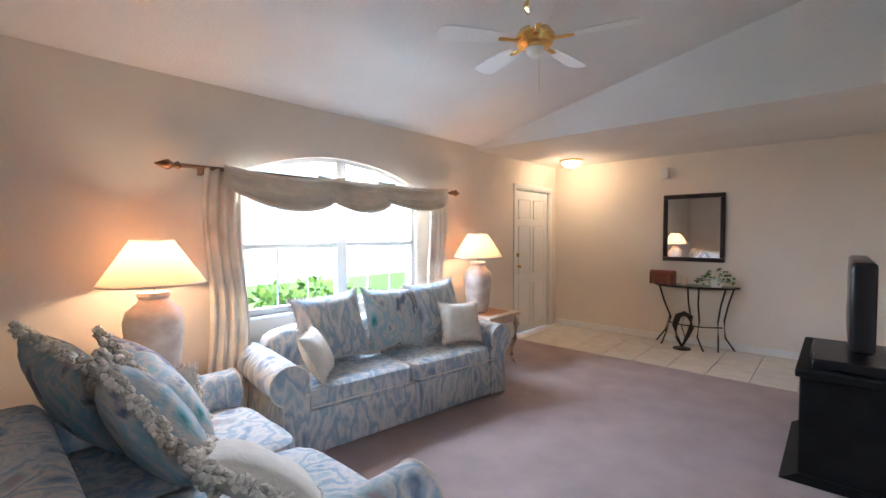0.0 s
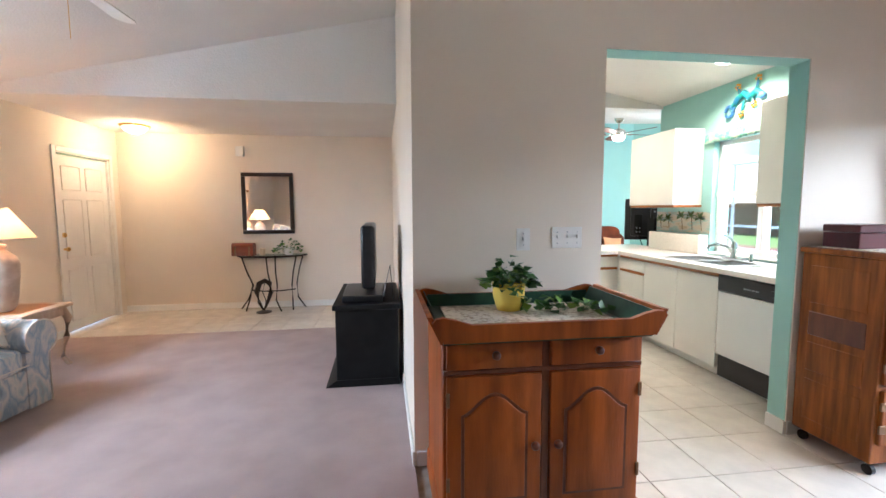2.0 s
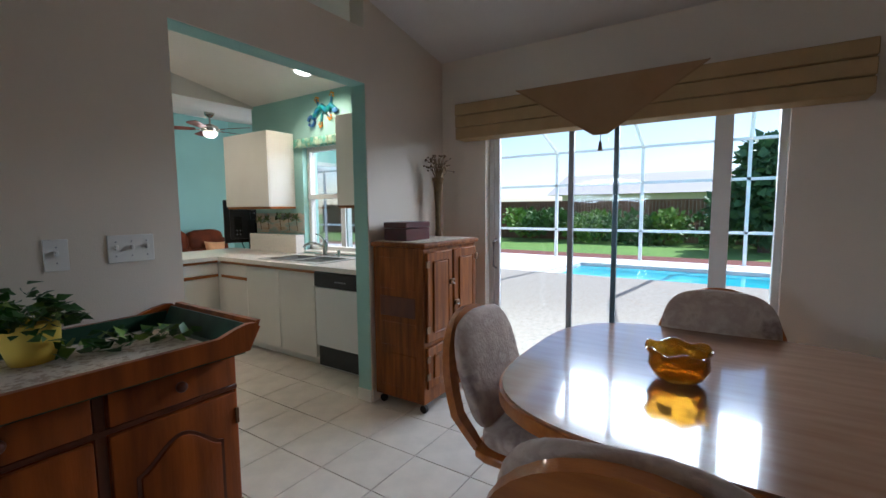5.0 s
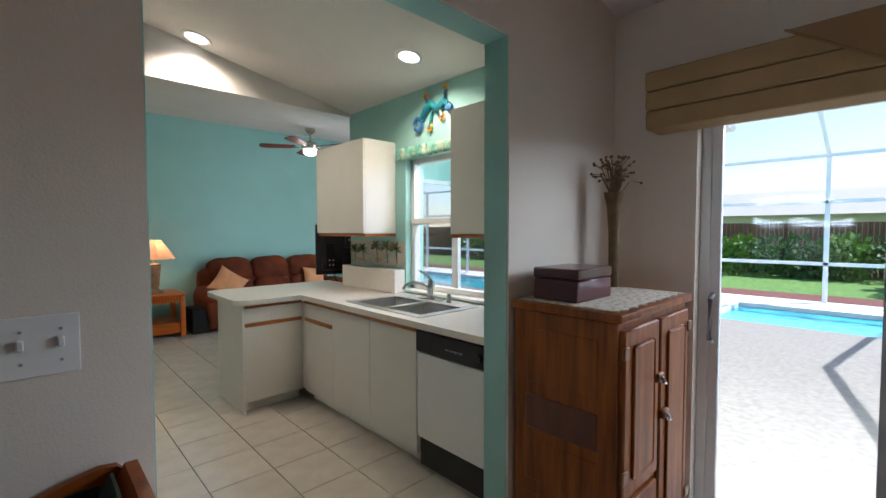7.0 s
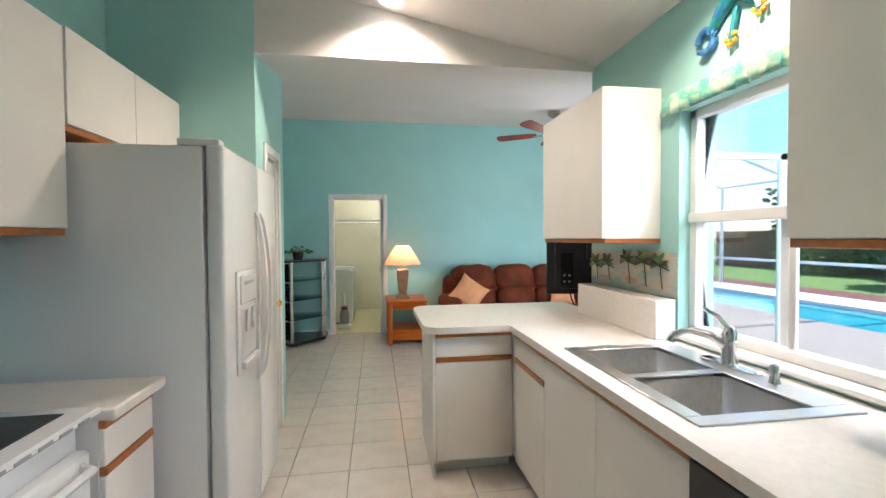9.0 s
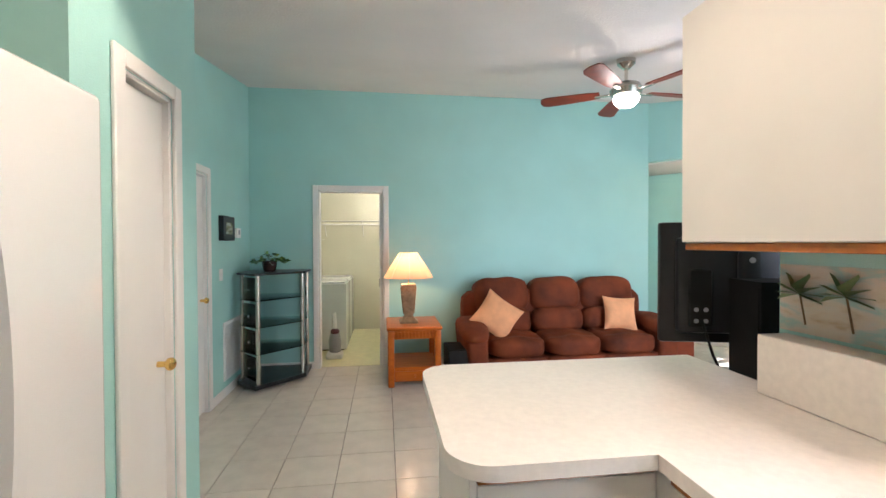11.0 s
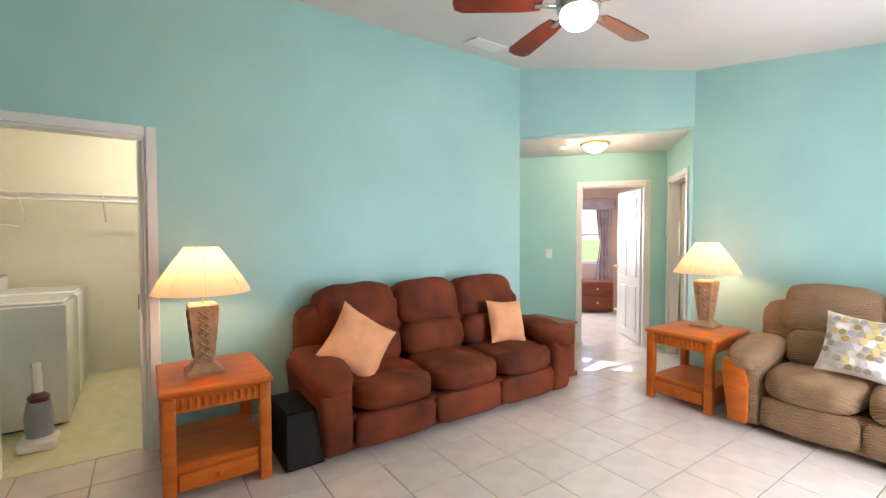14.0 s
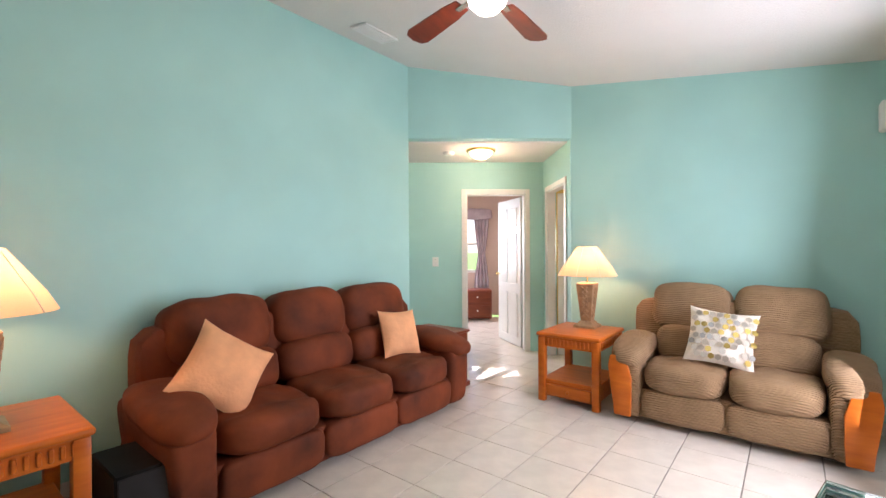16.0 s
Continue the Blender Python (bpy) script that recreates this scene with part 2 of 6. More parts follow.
def print_cloth(name, cols, scale, stretch, rough=0.9, bump=0.25):
    """Watercolour print: a noise picks bands of several colours."""
    m = mat(name, cols[0], rough, bump=bump, bscale=70)
    nt = m.node_tree
    p = nt.nodes["Principled BSDF"]
    tc = nt.nodes.new("ShaderNodeTexCoord")
    mp = nt.nodes.new("ShaderNodeMapping")
    mp.inputs["Scale"].default_value = stretch
    mp.inputs["Rotation"].default_value = (0.2, 0.25, 0.3)
    nt.links.new(tc.outputs["Object"], mp.inputs[0])
    n = nt.nodes.new("ShaderNodeTexNoise")
    n.inputs["Scale"].default_value, n.inputs["Detail"].default_value, n.inputs["Distortion"].default_value = scale, 4, 0.25
    nt.links.new(mp.outputs[0], n.inputs["Vector"])
    r = nt.nodes.new("ShaderNodeValToRGB")
    e = r.color_ramp.elements
    k = len(cols)
    e[0].position, e[0].color = 0.30, (*cols[0], 1)
    e[1].position, e[1].color = 0.70, (*cols[-1], 1)
    for i in range(1, k - 1):
        q = e.new(0.30 + 0.40 * i / (k - 1))
        q.color = (*cols[i], 1)
    nt.links.new(n.outputs[0], r.inputs[0])
    nt.links.new(r.outputs[0], p.inputs["Base Color"])
    return m


FLORAL = print_cloth("blue_cream_print_cloth", [(0.17, 0.22, 0.31), (0.36, 0.42, 0.49), (0.64, 0.60, 0.55), (0.30, 0.38, 0.46), (0.66, 0.61, 0.55), (0.40, 0.48, 0.50), (0.40, 0.33, 0.33)], 3.0, (2.2, 2.2, 0.9))
FLORALT = print_cloth("teal_cream_print_cloth", [(0.05, 0.22, 0.24), (0.30, 0.48, 0.50), (0.60, 0.54, 0.48), (0.32, 0.45, 0.50), (0.62, 0.56, 0.48), (0.14, 0.17, 0.26), (0.40, 0.35, 0.32)], 3.6, (2.0, 2.0, 1.0))
PAISLEY = print_cloth("mauve_scroll_print_cloth", [(0.28, 0.20, 0.17), (0.55, 0.44, 0.36), (0.44, 0.33, 0.27), (0.60, 0.50, 0.42), (0.36, 0.27, 0.24)], 6.5, (1, 1, 1), bump=0.4)
BEACH = print_cloth("beach_border_paper", [(0.50, 0.38, 0.24), (0.62, 0.54, 0.42), (0.60, 0.56, 0.48), (0.36, 0.52, 0.48), (0.60, 0.50, 0.38)], 5, (1, 1.2, 4), 0.6, 0.0)

# ---- building helpers ----


def B():
    return bmesh.new()


def bx(bm, x0, x1, y0, y1, z0, z1, bev=0.0, seg=1, m=None):
    r = bmesh.ops.create_cube(bm, size=1)
    vs = r["verts"]
    t = Matrix.Translation(((x0 + x1) / 2, (y0 + y1) / 2, (z0 + z1) / 2)) @ Matrix.Diagonal((abs(x1 - x0), abs(y1 - y0), abs(z1 - z0), 1))
    bmesh.ops.transform(bm, matrix=t, verts=vs)
    if bev:
        es = list({e for v in vs for e in v.link_edges})
        r2 = bmesh.ops.bevel(bm, geom=es, offset=bev, segments=seg, affect="EDGES", profile=0.5)
        vs = list({v for f in r2["faces"] for v in f.verts} | {v for v in vs if v.is_valid})
    if m is not None:
        bmesh.ops.transform(bm, matrix=m, verts=vs)
    return bm


def rod(bm, p, q, r, r2=None, seg=10):
    p, q = Vector(p), Vector(q)
    d = q - p
    m = Matrix.Translation((p + q) / 2) @ d.to_track_quat("Z", "Y").to_matrix().to_4x4()
    bmesh.ops.create_cone(bm, cap_ends=True, segments=seg, radius1=r, radius2=r if r2 is None else r2, depth=d.length, matrix=m)
    return bm


def path_rod(bm, pts, r, seg=8):
    """A round bar through points, one skin."""
    pts = [Vector(p) for p in pts]
    rings = []
    for i, p in enumerate(pts):
        d = (pts[min(i + 1, len(pts) - 1)] - pts[max(i - 1, 0)]).normalized()
        q = d.to_track_quat("Z", "Y")
        rr = r[i] if isinstance(r, (list, tuple)) else r
        rings.append([bm.verts.new(p + q @ Vector((rr * math.cos(a), rr * math.sin(a), 0))) for a in [2 * math.pi * k / seg for k in range(seg)]])
    for a, b in zip(rings, rings[1:]):
        for k in range(seg):
            bm.faces.new((a[k], a[(k + 1) % seg], b[(k + 1) % seg], b[k]))
    bm.faces.new(rings[0][::-1])
    bm.faces.new(rings[-1])
    return bm


def lathe(bm, prof, seg=24, c=(0, 0, 0), sx=1, sy=1, cap=True):
    rings = [[bm.verts.new((c[0] + sx * r * math.cos(2 * math.pi * k / seg), c[1] + sy * r * math.sin(2 * math.pi * k / seg), c[2] + z)) for k in range(seg)] for r, z in prof]
    for a, b in zip(rings, rings[1:]):
        for k in range(seg):
            bm.faces.new((a[k], a[(k + 1) % seg], b[(k + 1) % seg], b[k]))
    if cap:
        bm.faces.new(rings[0][::-1])
        bm.faces.new(rings[-1])
    return bm


def prism(bm, pts, h, plane="xy", at=0.0):
    """A flat outline given thickness h. plane names the outline's axes."""
    def p3(a, b, c):
        return {"xy": (a, b, c), "xz": (a, c, b), "yz": (c, a, b)}[plane]
    lo = [bm.verts.new(p3(a, b, at)) for a, b in pts]
    hi = [bm.verts.new(p3(a, b, at + h)) for a, b in pts]
    n = len(pts)
    bm.faces.new(lo[::-1])
    bm.faces.new(hi)
    for i in range(n):
        bm.faces.new((lo[i], lo[(i + 1) % n], hi[(i + 1) % n], hi[i]))
    bmesh.ops.recalc_face_normals(bm, faces=bm.faces)
    return bm


def soft(bm, x0, x1, y0, y1, z0, z1, p=5.0, n=8, lump=0.0, m=None, seed=0.0):
    """A stuffed, rounded block."""
    c = Vector(((x0 + x1) / 2, (y0 + y1) / 2, (z0 + z1) / 2))
    h = Vector(((x1 - x0) / 2, (y1 - y0) / 2, (z1 - z0) / 2))
    t = bmesh.new()
    bmesh.ops.create_cube(t, size=2)
    bmesh.ops.subdivide_edges(t, edges=t.edges, cuts=n, use_grid_fill=True)
    for v in t.verts:
        k = (abs(v.co.x) ** p + abs(v.co.y) ** p + abs(v.co.z) ** p) ** (1 / p)
        w = Vector((v.co.x / k * h.x, v.co.y / k * h.y, v.co.z / k * h.z)) + c
        if lump:
            w += (w - c).normalized() * lump * noise.noise(w * 7 + Vector((seed, seed, 0)))
        v.co = m @ w if m is not None else w
    me = bpy.data.meshes.new("tmp")
    t.to_mesh(me)
    bm.from_mesh(me)
    bpy.data.meshes.remove(me)
    t.free()
    return bm


def pillow(bm, w, h, t, m, n=14):
    """A knife-edged cushion in its own x-z plane, thickness along y, set by m."""
    for s in (-1, 1):
        g = []
        for i in range(n + 1):
            row = []
            for j in range(n + 1):
                u, v = 2 * i / n - 1, 2 * j / n - 1
                puff = max(0, (1 - abs(u) ** 2.6) * (1 - abs(v) ** 2.6)) ** 0.55
                pinch = 1 - 0.10 * (1 - abs(v) ** 2) * abs(u) ** 3 * 1.0
                pinch2 = 1 - 0.10 * (1 - abs(u) ** 2) * abs(v) ** 3
                y = s * t / 2 * puff * (1 + 0.12 * noise.noise(Vector((u * 2, v * 2, s))))
                row.append(bm.verts.new(m @ Vector((u * w / 2 * pinch, y, v * h / 2 * pinch2))))
            g.append(row)
        for i in range(n):
            for j in range(n):
                f = (g[i][j], g[i + 1][j], g[i + 1][j + 1], g[i][j + 1])
                bm.faces.new(f if s < 0 else f[::-1])
    bmesh.ops.remove_doubles(bm, verts=bm.verts, dist=0.0005)
    return bm


def fringe(bm, w, h, m, size=0.035, n=150):
    """Woolly tufts along a cushion's four edges."""
    rnd = random.Random(5)
    for k in range(n):
        s = 4 * k / n
        e, f = int(s), 2 * (s - int(s)) - 1
        u, v = [(f, -1), (1, f), (-f, 1), (-1, -f)][e]
        b = 1 - 0.10 * (1 - f * f)
        u, v = (u * b, v) if abs(u) == 1 else (u, v * b)
        for q in range(3):
            c = m @ Vector((u * w / 2 + rnd.uniform(-.3, 1) * size * (u if abs(u) > .85 else 0), rnd.uniform(-0.7, 0.7) * size, v * h / 2 + rnd.uniform(-.3, 1) * size * (v if abs(v) > .85 else 0)))
            bmesh.ops.create_icosphere(bm, subdivisions=1, radius=size * rnd.uniform(0.35, 0.6), matrix=Matrix.Translation(c) @ Matrix.Diagonal((rnd.uniform(.7, 1.3), rnd.uniform(.7, 1.3), rnd.uniform(.7, 1.3), 1)))
    return bm


def leaf(bm, p, d, size, roll=0.0):
    """One pointed leaf with a fold along its middle."""
    q = Vector(d).to_track_quat("Y", "Z").to_matrix().to_4x4() @ Matrix.Rotation(roll, 4, "Y")
    m = Matrix.Translation(p) @ q
    a = [m @ Vector(c) * 1.0 for c in ((0, 0, 0), (-0.42 * size, 0.35 * size, 0.10 * size), (0, size, -0.06 * size), (0.42 * size, 0.35 * size, 0.10 * size), (0, 0.4 * size, 0))]
    v = [bm.verts.new(c) for c in a]
    bm.faces.new((v[0], v[4], v[1]))
    bm.faces.new((v[1], v[4], v[2]))
    bm.faces.new((v[2], v[4], v[3]))
    bm.faces.new((v[3], v[4], v[0]))


def finish(name, bm, material):
    me = bpy.data.meshes.new(name)
    bm.to_mesh(me)
    bm.free()
    me.materials.append(material)
    me.shade_smooth()
    me.set_sharp_from_angle(angle=radians(38))
    return me


def part(name, bm, material, parent, label=""):
    ob = new(name, finish(name, bm, material))
    ob.parent = parent
    if label:
        ob["label"] = label
    return ob


def thing(name, label, category, m=None, group="", kind=""):
    ob = new(name)
    ob.empty_display_size = 0.1
    tagged(ob, label, category, group, kind)
    if m is not None:
        ob.matrix_basis = m
    return ob


def solo(name, bm, material, label, category, m=None, group="", kind=""):
    ob = new(name, finish(name, bm, material))
    tagged(ob, label, category, group, kind)
    if m is not None:
        ob.matrix_basis = m
    return ob


def struct(name, bm, material, label="", m=None):
    return solo(name, bm, material, label or name.replace("_", " "), name.split("_")[0], m, kind="structure")


def wall_boxes(bm, ax, a0, a1, p0, p1, z0, z1, holes=()):
    """A wall along ax ('x' or 'y') from a0 to a1, thickness p0 to p1, with holes (h0, h1, bottom, top)."""
    def put(u0, u1, b, t):
        if u1 - u0 > 1e-4 and t - b > 1e-4:
            bx(bm, u0, u1, p0, p1, b, t) if ax == "x" else bx(bm, p0, p1, u0, u1, b, t)
    u = a0
    for h0, h1, b, t in sorted(holes):
        put(u, h0, z0, z1)
        put(h0, h1, z0, b)
        put(h0, h1, t, z1)
        u = h1
    put(u, a1, z0, z1)
    return bm


# the hall lies askew: local x along the diagonal wall, local y into the hall
HALL = pose(0, 0, 0, 0, 0, -50.6)
WX, NY, KY, EX, FY, FX, EF = -3.27, 6.64, 2.44, 3.65, 8.94, 0.75, 6.63
RIDGE, RZ = 0.40, 3.28


def vault_e(x):
    return RZ - (x - RIDGE) * (RZ - 2.63) / (3.65 - RIDGE)


def vault_f(y):
    return 2.60 + 0.156 * (y - 5.16)


# ---- structure: floors ----
struct("floor_slab", bx(B(), -3.5, 9.6, -1.9, 12.2, -0.2, -0.012), GROUT, "grey grout bed under the floor tiles")
struct("floor_carpet", bx(B(), WX, 0.40, -1.8, 5.36, -0.02, 0.004), CARPET, "pinkish beige wall-to-wall living room carpet")
struct("floor_laundry", bx(B(), 0.8, 3.2, 9.0, 11.4, -0.02, 0.003), VINYL, "yellow vinyl laundry floor")
# ---- structure: walls ----
bm = B()
AY0, AY1, ASP, AAP = 1.78, 3.60, 1.90, 2.10
wall_boxes(bm, "y", -1.9, 6.64, WX - 0.18, WX, 0, 2.62, [(AY0, AY1, 0.80, 2.14), (5.50, 6.44, 0, 2.05)])
for i in range(100):
    y0, y1 = AY0 + (AY1 - AY0) * i / 100, AY0 + (AY1 - AY0) * (i + 1) / 100
    k = ((y0 + y1) / 2 - (AY0 + AY1) / 2) / ((AY1 - AY0) / 2)
    bx(bm, WX - 0.18, WX, y0, y1, ASP + (AAP - ASP) * (1 - k * k), 2.14)
struct("wall_west", bm, CREAM, "cream painted living room wall with an arched window")
struct("wall_foyer", wall_boxes(B(), "x", WX - 0.18, 0.52, NY, NY + 0.12, 0, 2.5), CREAM, "cream painted foyer wall")
struct("wall_partition", bx(B(), 0.40, 0.512, KY + 0.008, NY, 0, 3.4), CREAM, "cream painted partition between living room and kitchen")
bm = B()
wall_boxes(bm, "x", 0.40, EX + 0.2, KY, KY + 0.008, 0, 2.61, [(1.449, 2.700, 0, 2.253)])
bx(bm, 2.70, EX + 0.2, KY, KY + 0.13, 2.61, 3.0)
struct("wall_dining", bm, CREAM, "cream wall with open plant ledge and kitchen opening")
bm = B()
wall_boxes(bm, "x", 0.512, EX, KY + 0.008, KY + 0.13, 0, 2.61, [(1.453, 2.696, 0, 2.249)])
struct("wall_kitchen_south", bm, TEAL, "turquoise kitchen side of the opening wall")
struct("wall_east_dining", wall_boxes(B(), "y", -1.9, KY, EX, EX + 0.2, 0, 2.75, [(0.06, 2.02, 0.0, 2.03)]), CREAM, "cream dining wall with sliding glass doors")
struct("wall_east_kitchen", wall_boxes(B(), "y", KY + 0.13, 5.20, EX, EX + 0.2, 0, 2.75, [(3.32, 4.30, 0.95, 2.08)]), TEAL, "turquoise kitchen wall with window over the sink")
struct("wall_south", bx(B(), WX - 0.18, EX + 0.2, -2.0, -1.8, 0, 3.4), CREAM, "cream painted back wall")
struct("wall_kitchen_west", bx(B(), 0.512, 0.56, KY + 0.13, 5.16, 0, 3.4), TEAL, "turquoise painted wall behind the refrigerator")
bm = B()
bx(bm, 0.56, 1.39, 5.16, 5.26, 0, 3.1)
wall_boxes(bm, "y", 5.26, 5.97, 1.29, 1.39, 0, 3.1, [(5.40, 5.74, 0, 2.03)])
bx(bm, 0.63, 1.29, 5.87, 5.97, 0, 3.1)
struct("wall_pantry", bm, TEAL, "turquoise painted pantry closet walls")
struct("wall_family_west", wall_boxes(B(), "y", 5.97, FY, FX - 0.12, FX, 0, 3.4, [(7.00, 7.76, 0, 2.03)]), TEAL, "turquoise family room wall with a white door")
struct("wall_north", wall_boxes(B(), "x", FX - 0.12, 5.57, FY, FY + 0.12, 0, 3.4, [(1.50, 2.24, 0, 2.045)]), TEAL, "turquoise family room wall with laundry doorway")
struct("wall_family_east", bx(B(), EF, EF + 0.12, 5.17, 7.65, 0, 3.3), TEAL, "turquoise family room wall behind the loveseat")
struct("wall_family_south", wall_boxes(B(), "x", EX + 0.2, EF + 0.12, 5.05, 5.17, 0, 2.9, [(3.95, 6.2, 0, 2.05)]), TEAL, "turquoise wall with garden door")
struct("wall_hall_header", bx(B(), -3.45, -1.64, 9.976, 10.09, 2.455, 3.4), TEAL, "turquoise header over the hall opening", HALL)
struct("wall_hall_back", wall_boxes(B(), "x", -4.3, -1.70, 11.13, 11.23, 0, 2.5, [(-2.71, -1.95, 0, 2.03)]), TEAL, "pale green hall wall with bedroom doorway", HALL)
struct("wall_hall_right", wall_boxes(B(), "y", 9.98, 11.13, -1.712, -1.60, 0, 2.5, [(10.17, 10.93, 0, 2.03)]), TEAL, "pale green hall wall with bathroom doorway", HALL)
struct("wall_hall_left", bx(B(), -4.42, -4.3, 9.5, 11.3, 0, 2.5), TEAL, "pale green hall end wall", HALL)
struct("wall_hall_side", bx(B(), 5.45, 5.57, FY + 0.12, 10.4, 0, 2.5), TEAL, "turquoise wall turning into the hall")
struct("wall_laundry", wall_boxes(B(), "x", 0.9, 3.2, 11.2, 11.3, 0, 2.5), PALE, "pale yellow laundry back wall")
struct("wall_laundry_west", bx(B(), 0.95, 1.05, 9.06, 11.2, 0, 2.5), PALE, "pale yellow laundry side wall")
struct("wall_laundry_east", bx(B(), 2.75, 2.85, 9.06, 11.2, 0, 2.5), PALE, "pale yellow laundry side wall")
bm = B()
bx(bm, -4.3, -0.9, 14.2, 14.3, 0, 0.85)
bx(bm, -4.3, -3.05, 14.2, 14.3, 0.85, 2.5)
bx(bm, -2.15, -0.9, 14.2, 14.3, 0.85, 2.5)
bx(bm, -3.05, -2.15, 14.2, 14.3, 2.0, 2.5)
bx(bm, -1.25, -1.15, 11.23, 14.2, 0, 2.5)
bx(bm, -4.3, -4.2, 11.23, 14.2, 0, 2.5)
struct("wall_bedroom", bm, PINK, "pinkish beige bedroom walls with a window", HALL)
bm = B()
bx(bm, -0.5, -0.4, 10.16, 11.3, 0, 2.5)
bx(bm, -1.6, -0.4, 11.23, 11.33, 0, 2.5)
bx(bm, -1.5, -0.4, 10.12, 10.16, 0, 2.5)
struct("wall_bathroom", bm, YELLOW, "yellow bathroom walls", HALL)
# ---- structure: ceilings ----
struct("ceiling_living", prism(B(), [(WX - 0.18, 2.45), (RIDGE, RZ), (RIDGE, RZ + 0.15), (WX - 0.18, 2.62)], 6.6, "xz", -1.95), CEIL, "white textured vaulted living room ceiling")
struct("ceiling_dining", prism(B(), [(RIDGE, RZ), (EX + 0.2, vault_e(EX + 0.2)), (EX + 0.2, 3.0), (RIDGE, RZ + 0.15)], 7.15, "xz", -1.95), CEIL, "white textured vaulted dining and kitchen ceiling")
struct("ceiling_foyer", bx(B(), WX, 0.40, 4.62, NY, 2.44, 2.5), CEIL, "flat white foyer ceiling")
struct("ceiling_foyer_face", prism(B(), [(WX, 2.50), (RIDGE, 2.50), (RIDGE, RZ + 0.02)], 0.1, "xz", 4.62), CEIL, "white face above the foyer ceiling")
struct("ceiling_family", prism(B(), [(5.166, 2.60), (9.1, vault_f(9.1)), (9.1, vault_f(9.1) + 0.15), (5.166, 3.3)], 6.4, "yz", 0.5), CEIL, "white textured sloping family room ceiling")
struct("ceiling_hall", bx(B(), -4.4, -1.0, 10.09, 14.3, 2.44, 2.54), CEIL, "flat white hall ceiling", HALL)
struct("ceiling_hall_corner", bx(B(), 5.3, 6.0, FY + 0.12, 10.5, 2.441, 2.6), CEIL, "flat white ceiling of the hall end")
struct("ceiling_laundry", bx(B(), 0.9, 3.2, 9.06, 11.3, 2.44, 2.5), CEIL, "flat white laundry ceiling")

# ---- trim ----
bm = B()
for a in ((WX, 0.4, NY - 0.012, NY), (FX, 1.44, FY - 0.012, FY), (2.30, 5.57, FY - 0.012, FY), (0.412, 1.449, KY - 0.012, KY), (2.70, EX, KY - 0.012, KY)):
    bx(bm, *a, 0, 0.085, 0.003)
for a in ((WX, WX + 0.012, -1.8, 5.42), (0.388, 0.40, KY, NY), (FX, FX + 0.012, 5.97, 6.94), (FX, FX + 0.012, 7.82, FY), (EF - 0.012, EF, 5.32, 7.65), (EX - 0.012, EX, -1.8, 0.04), (EX - 0.012, EX, 2.05, KY)):
    bx(bm, *a, 0, 0.085, 0.003)
bx(bm, 0.388, 0.40, KY - 0.012, KY, 0, 0.085)
bx(bm, 1.453, 1.465, KY, KY + 0.13, 0, 0.085)
bx(bm, 2.684, 2.696, KY, KY + 0.13, 0, 0.085)
struct("baseboard", bm, WHITE, "white painted baseboards")
bm = B()
bx(bm, -4.3, -2.77, 11.115, 11.13, 0, 0.085, 0.003)
struct("baseboard_hall", bm, WHITE, "white painted hall baseboard", HALL)


def casing(name, ax, a0, a1, p, side, top, m=None, w=0.06, depth=0.1, lab="white painted door casing"):
    """Trim round an opening a0..a1 in the plane p; side is the way the trim stands out."""
    bm = B()
    q0, q1 = sorted((p, p + side * 0.016))
    def put(u0, u1, b, t, r0=q0, r1=q1):
        bx(bm, u0, u1, r0, r1, b, t, 0.004) if ax == "x" else bx(bm, r0, r1, u0, u1, b, t, 0.004)
    put(a0 - w, a0, 0, top + w)
    put(a1, a1 + w, 0, top + w)
    put(a0, a1, top, top + w)
    j0, j1 = sorted((p, p - side * depth))
    for u0, u1, b, t in ((a0 - 0.002, a0 + 0.016, 0, top), (a1 - 0.016, a1 + 0.002, 0, top), (a0, a1, top - 0.016, top + 0.002)):
        put(u0, u1, b, t, j0, j1)
    return struct(name, bm, WHITE, lab, m)


casing("trim_laundry_door", "x", 1.50, 2.24, FY, -1, 2.045, depth=0.12)
casing("trim_garage_door", "y", 7.00, 7.76, FX, 1, 2.03, depth=0.12)
casing("trim_front_door", "y", 5.50, 6.44, WX, 1, 2.05)
casing("trim_pantry_door", "y", 5.40, 5.74, 1.39, 1, 2.03)
casing("trim_bedroom_door", "x", -2.71, -1.95, 11.13, -1, 2.03, HALL)
casing("trim_bathroom_door", "y", 10.17, 10.93, -1.712, -1, 2.03, HALL)

# ---- doors and windows ----


def panel_door(name, label, w, h, m, group="", six=True, knob=BRASS, kx=None):
    """A leaf in its own x-z plane, hinge at x=0, with raised panels on both faces."""
    t = thing(name, label, "door", m, kind="structure")
    bm = bx(B(), 0, w, -0.018, 0.018, 0.008, h, 0.003)
    part("leaf", bm, WHITE, t)
    if six:
        for z0, z1 in ((0.12, 0.72), (0.84, 1.52), (1.62, h - 0.12)):
            for x0, x1 in ((0.10, w / 2 - 0.045), (w / 2 + 0.045, w - 0.10)):
                for s in (-1, 1):
                    b = bx(B(), x0, x1, s * 0.018 - 0.006, s * 0.018 + 0.006, z0, z1, 0.012)
                    part("panel", b, WHITE, t)
    for s in (-1, 1):
        b = rod(B(), ((kx or w - 0.06), s * 0.018, 0.96), ((kx or w - 0.06), s * 0.06, 0.96), 0.012)
        soft(b, (kx or w - 0.06) - 0.026, (kx or w - 0.06) + 0.026, s * 0.065 - 0.02, s * 0.065 + 0.02, 0.934, 0.986, 2, 3)
        part("knob", b, knob, t, "metal door knob")
    return t


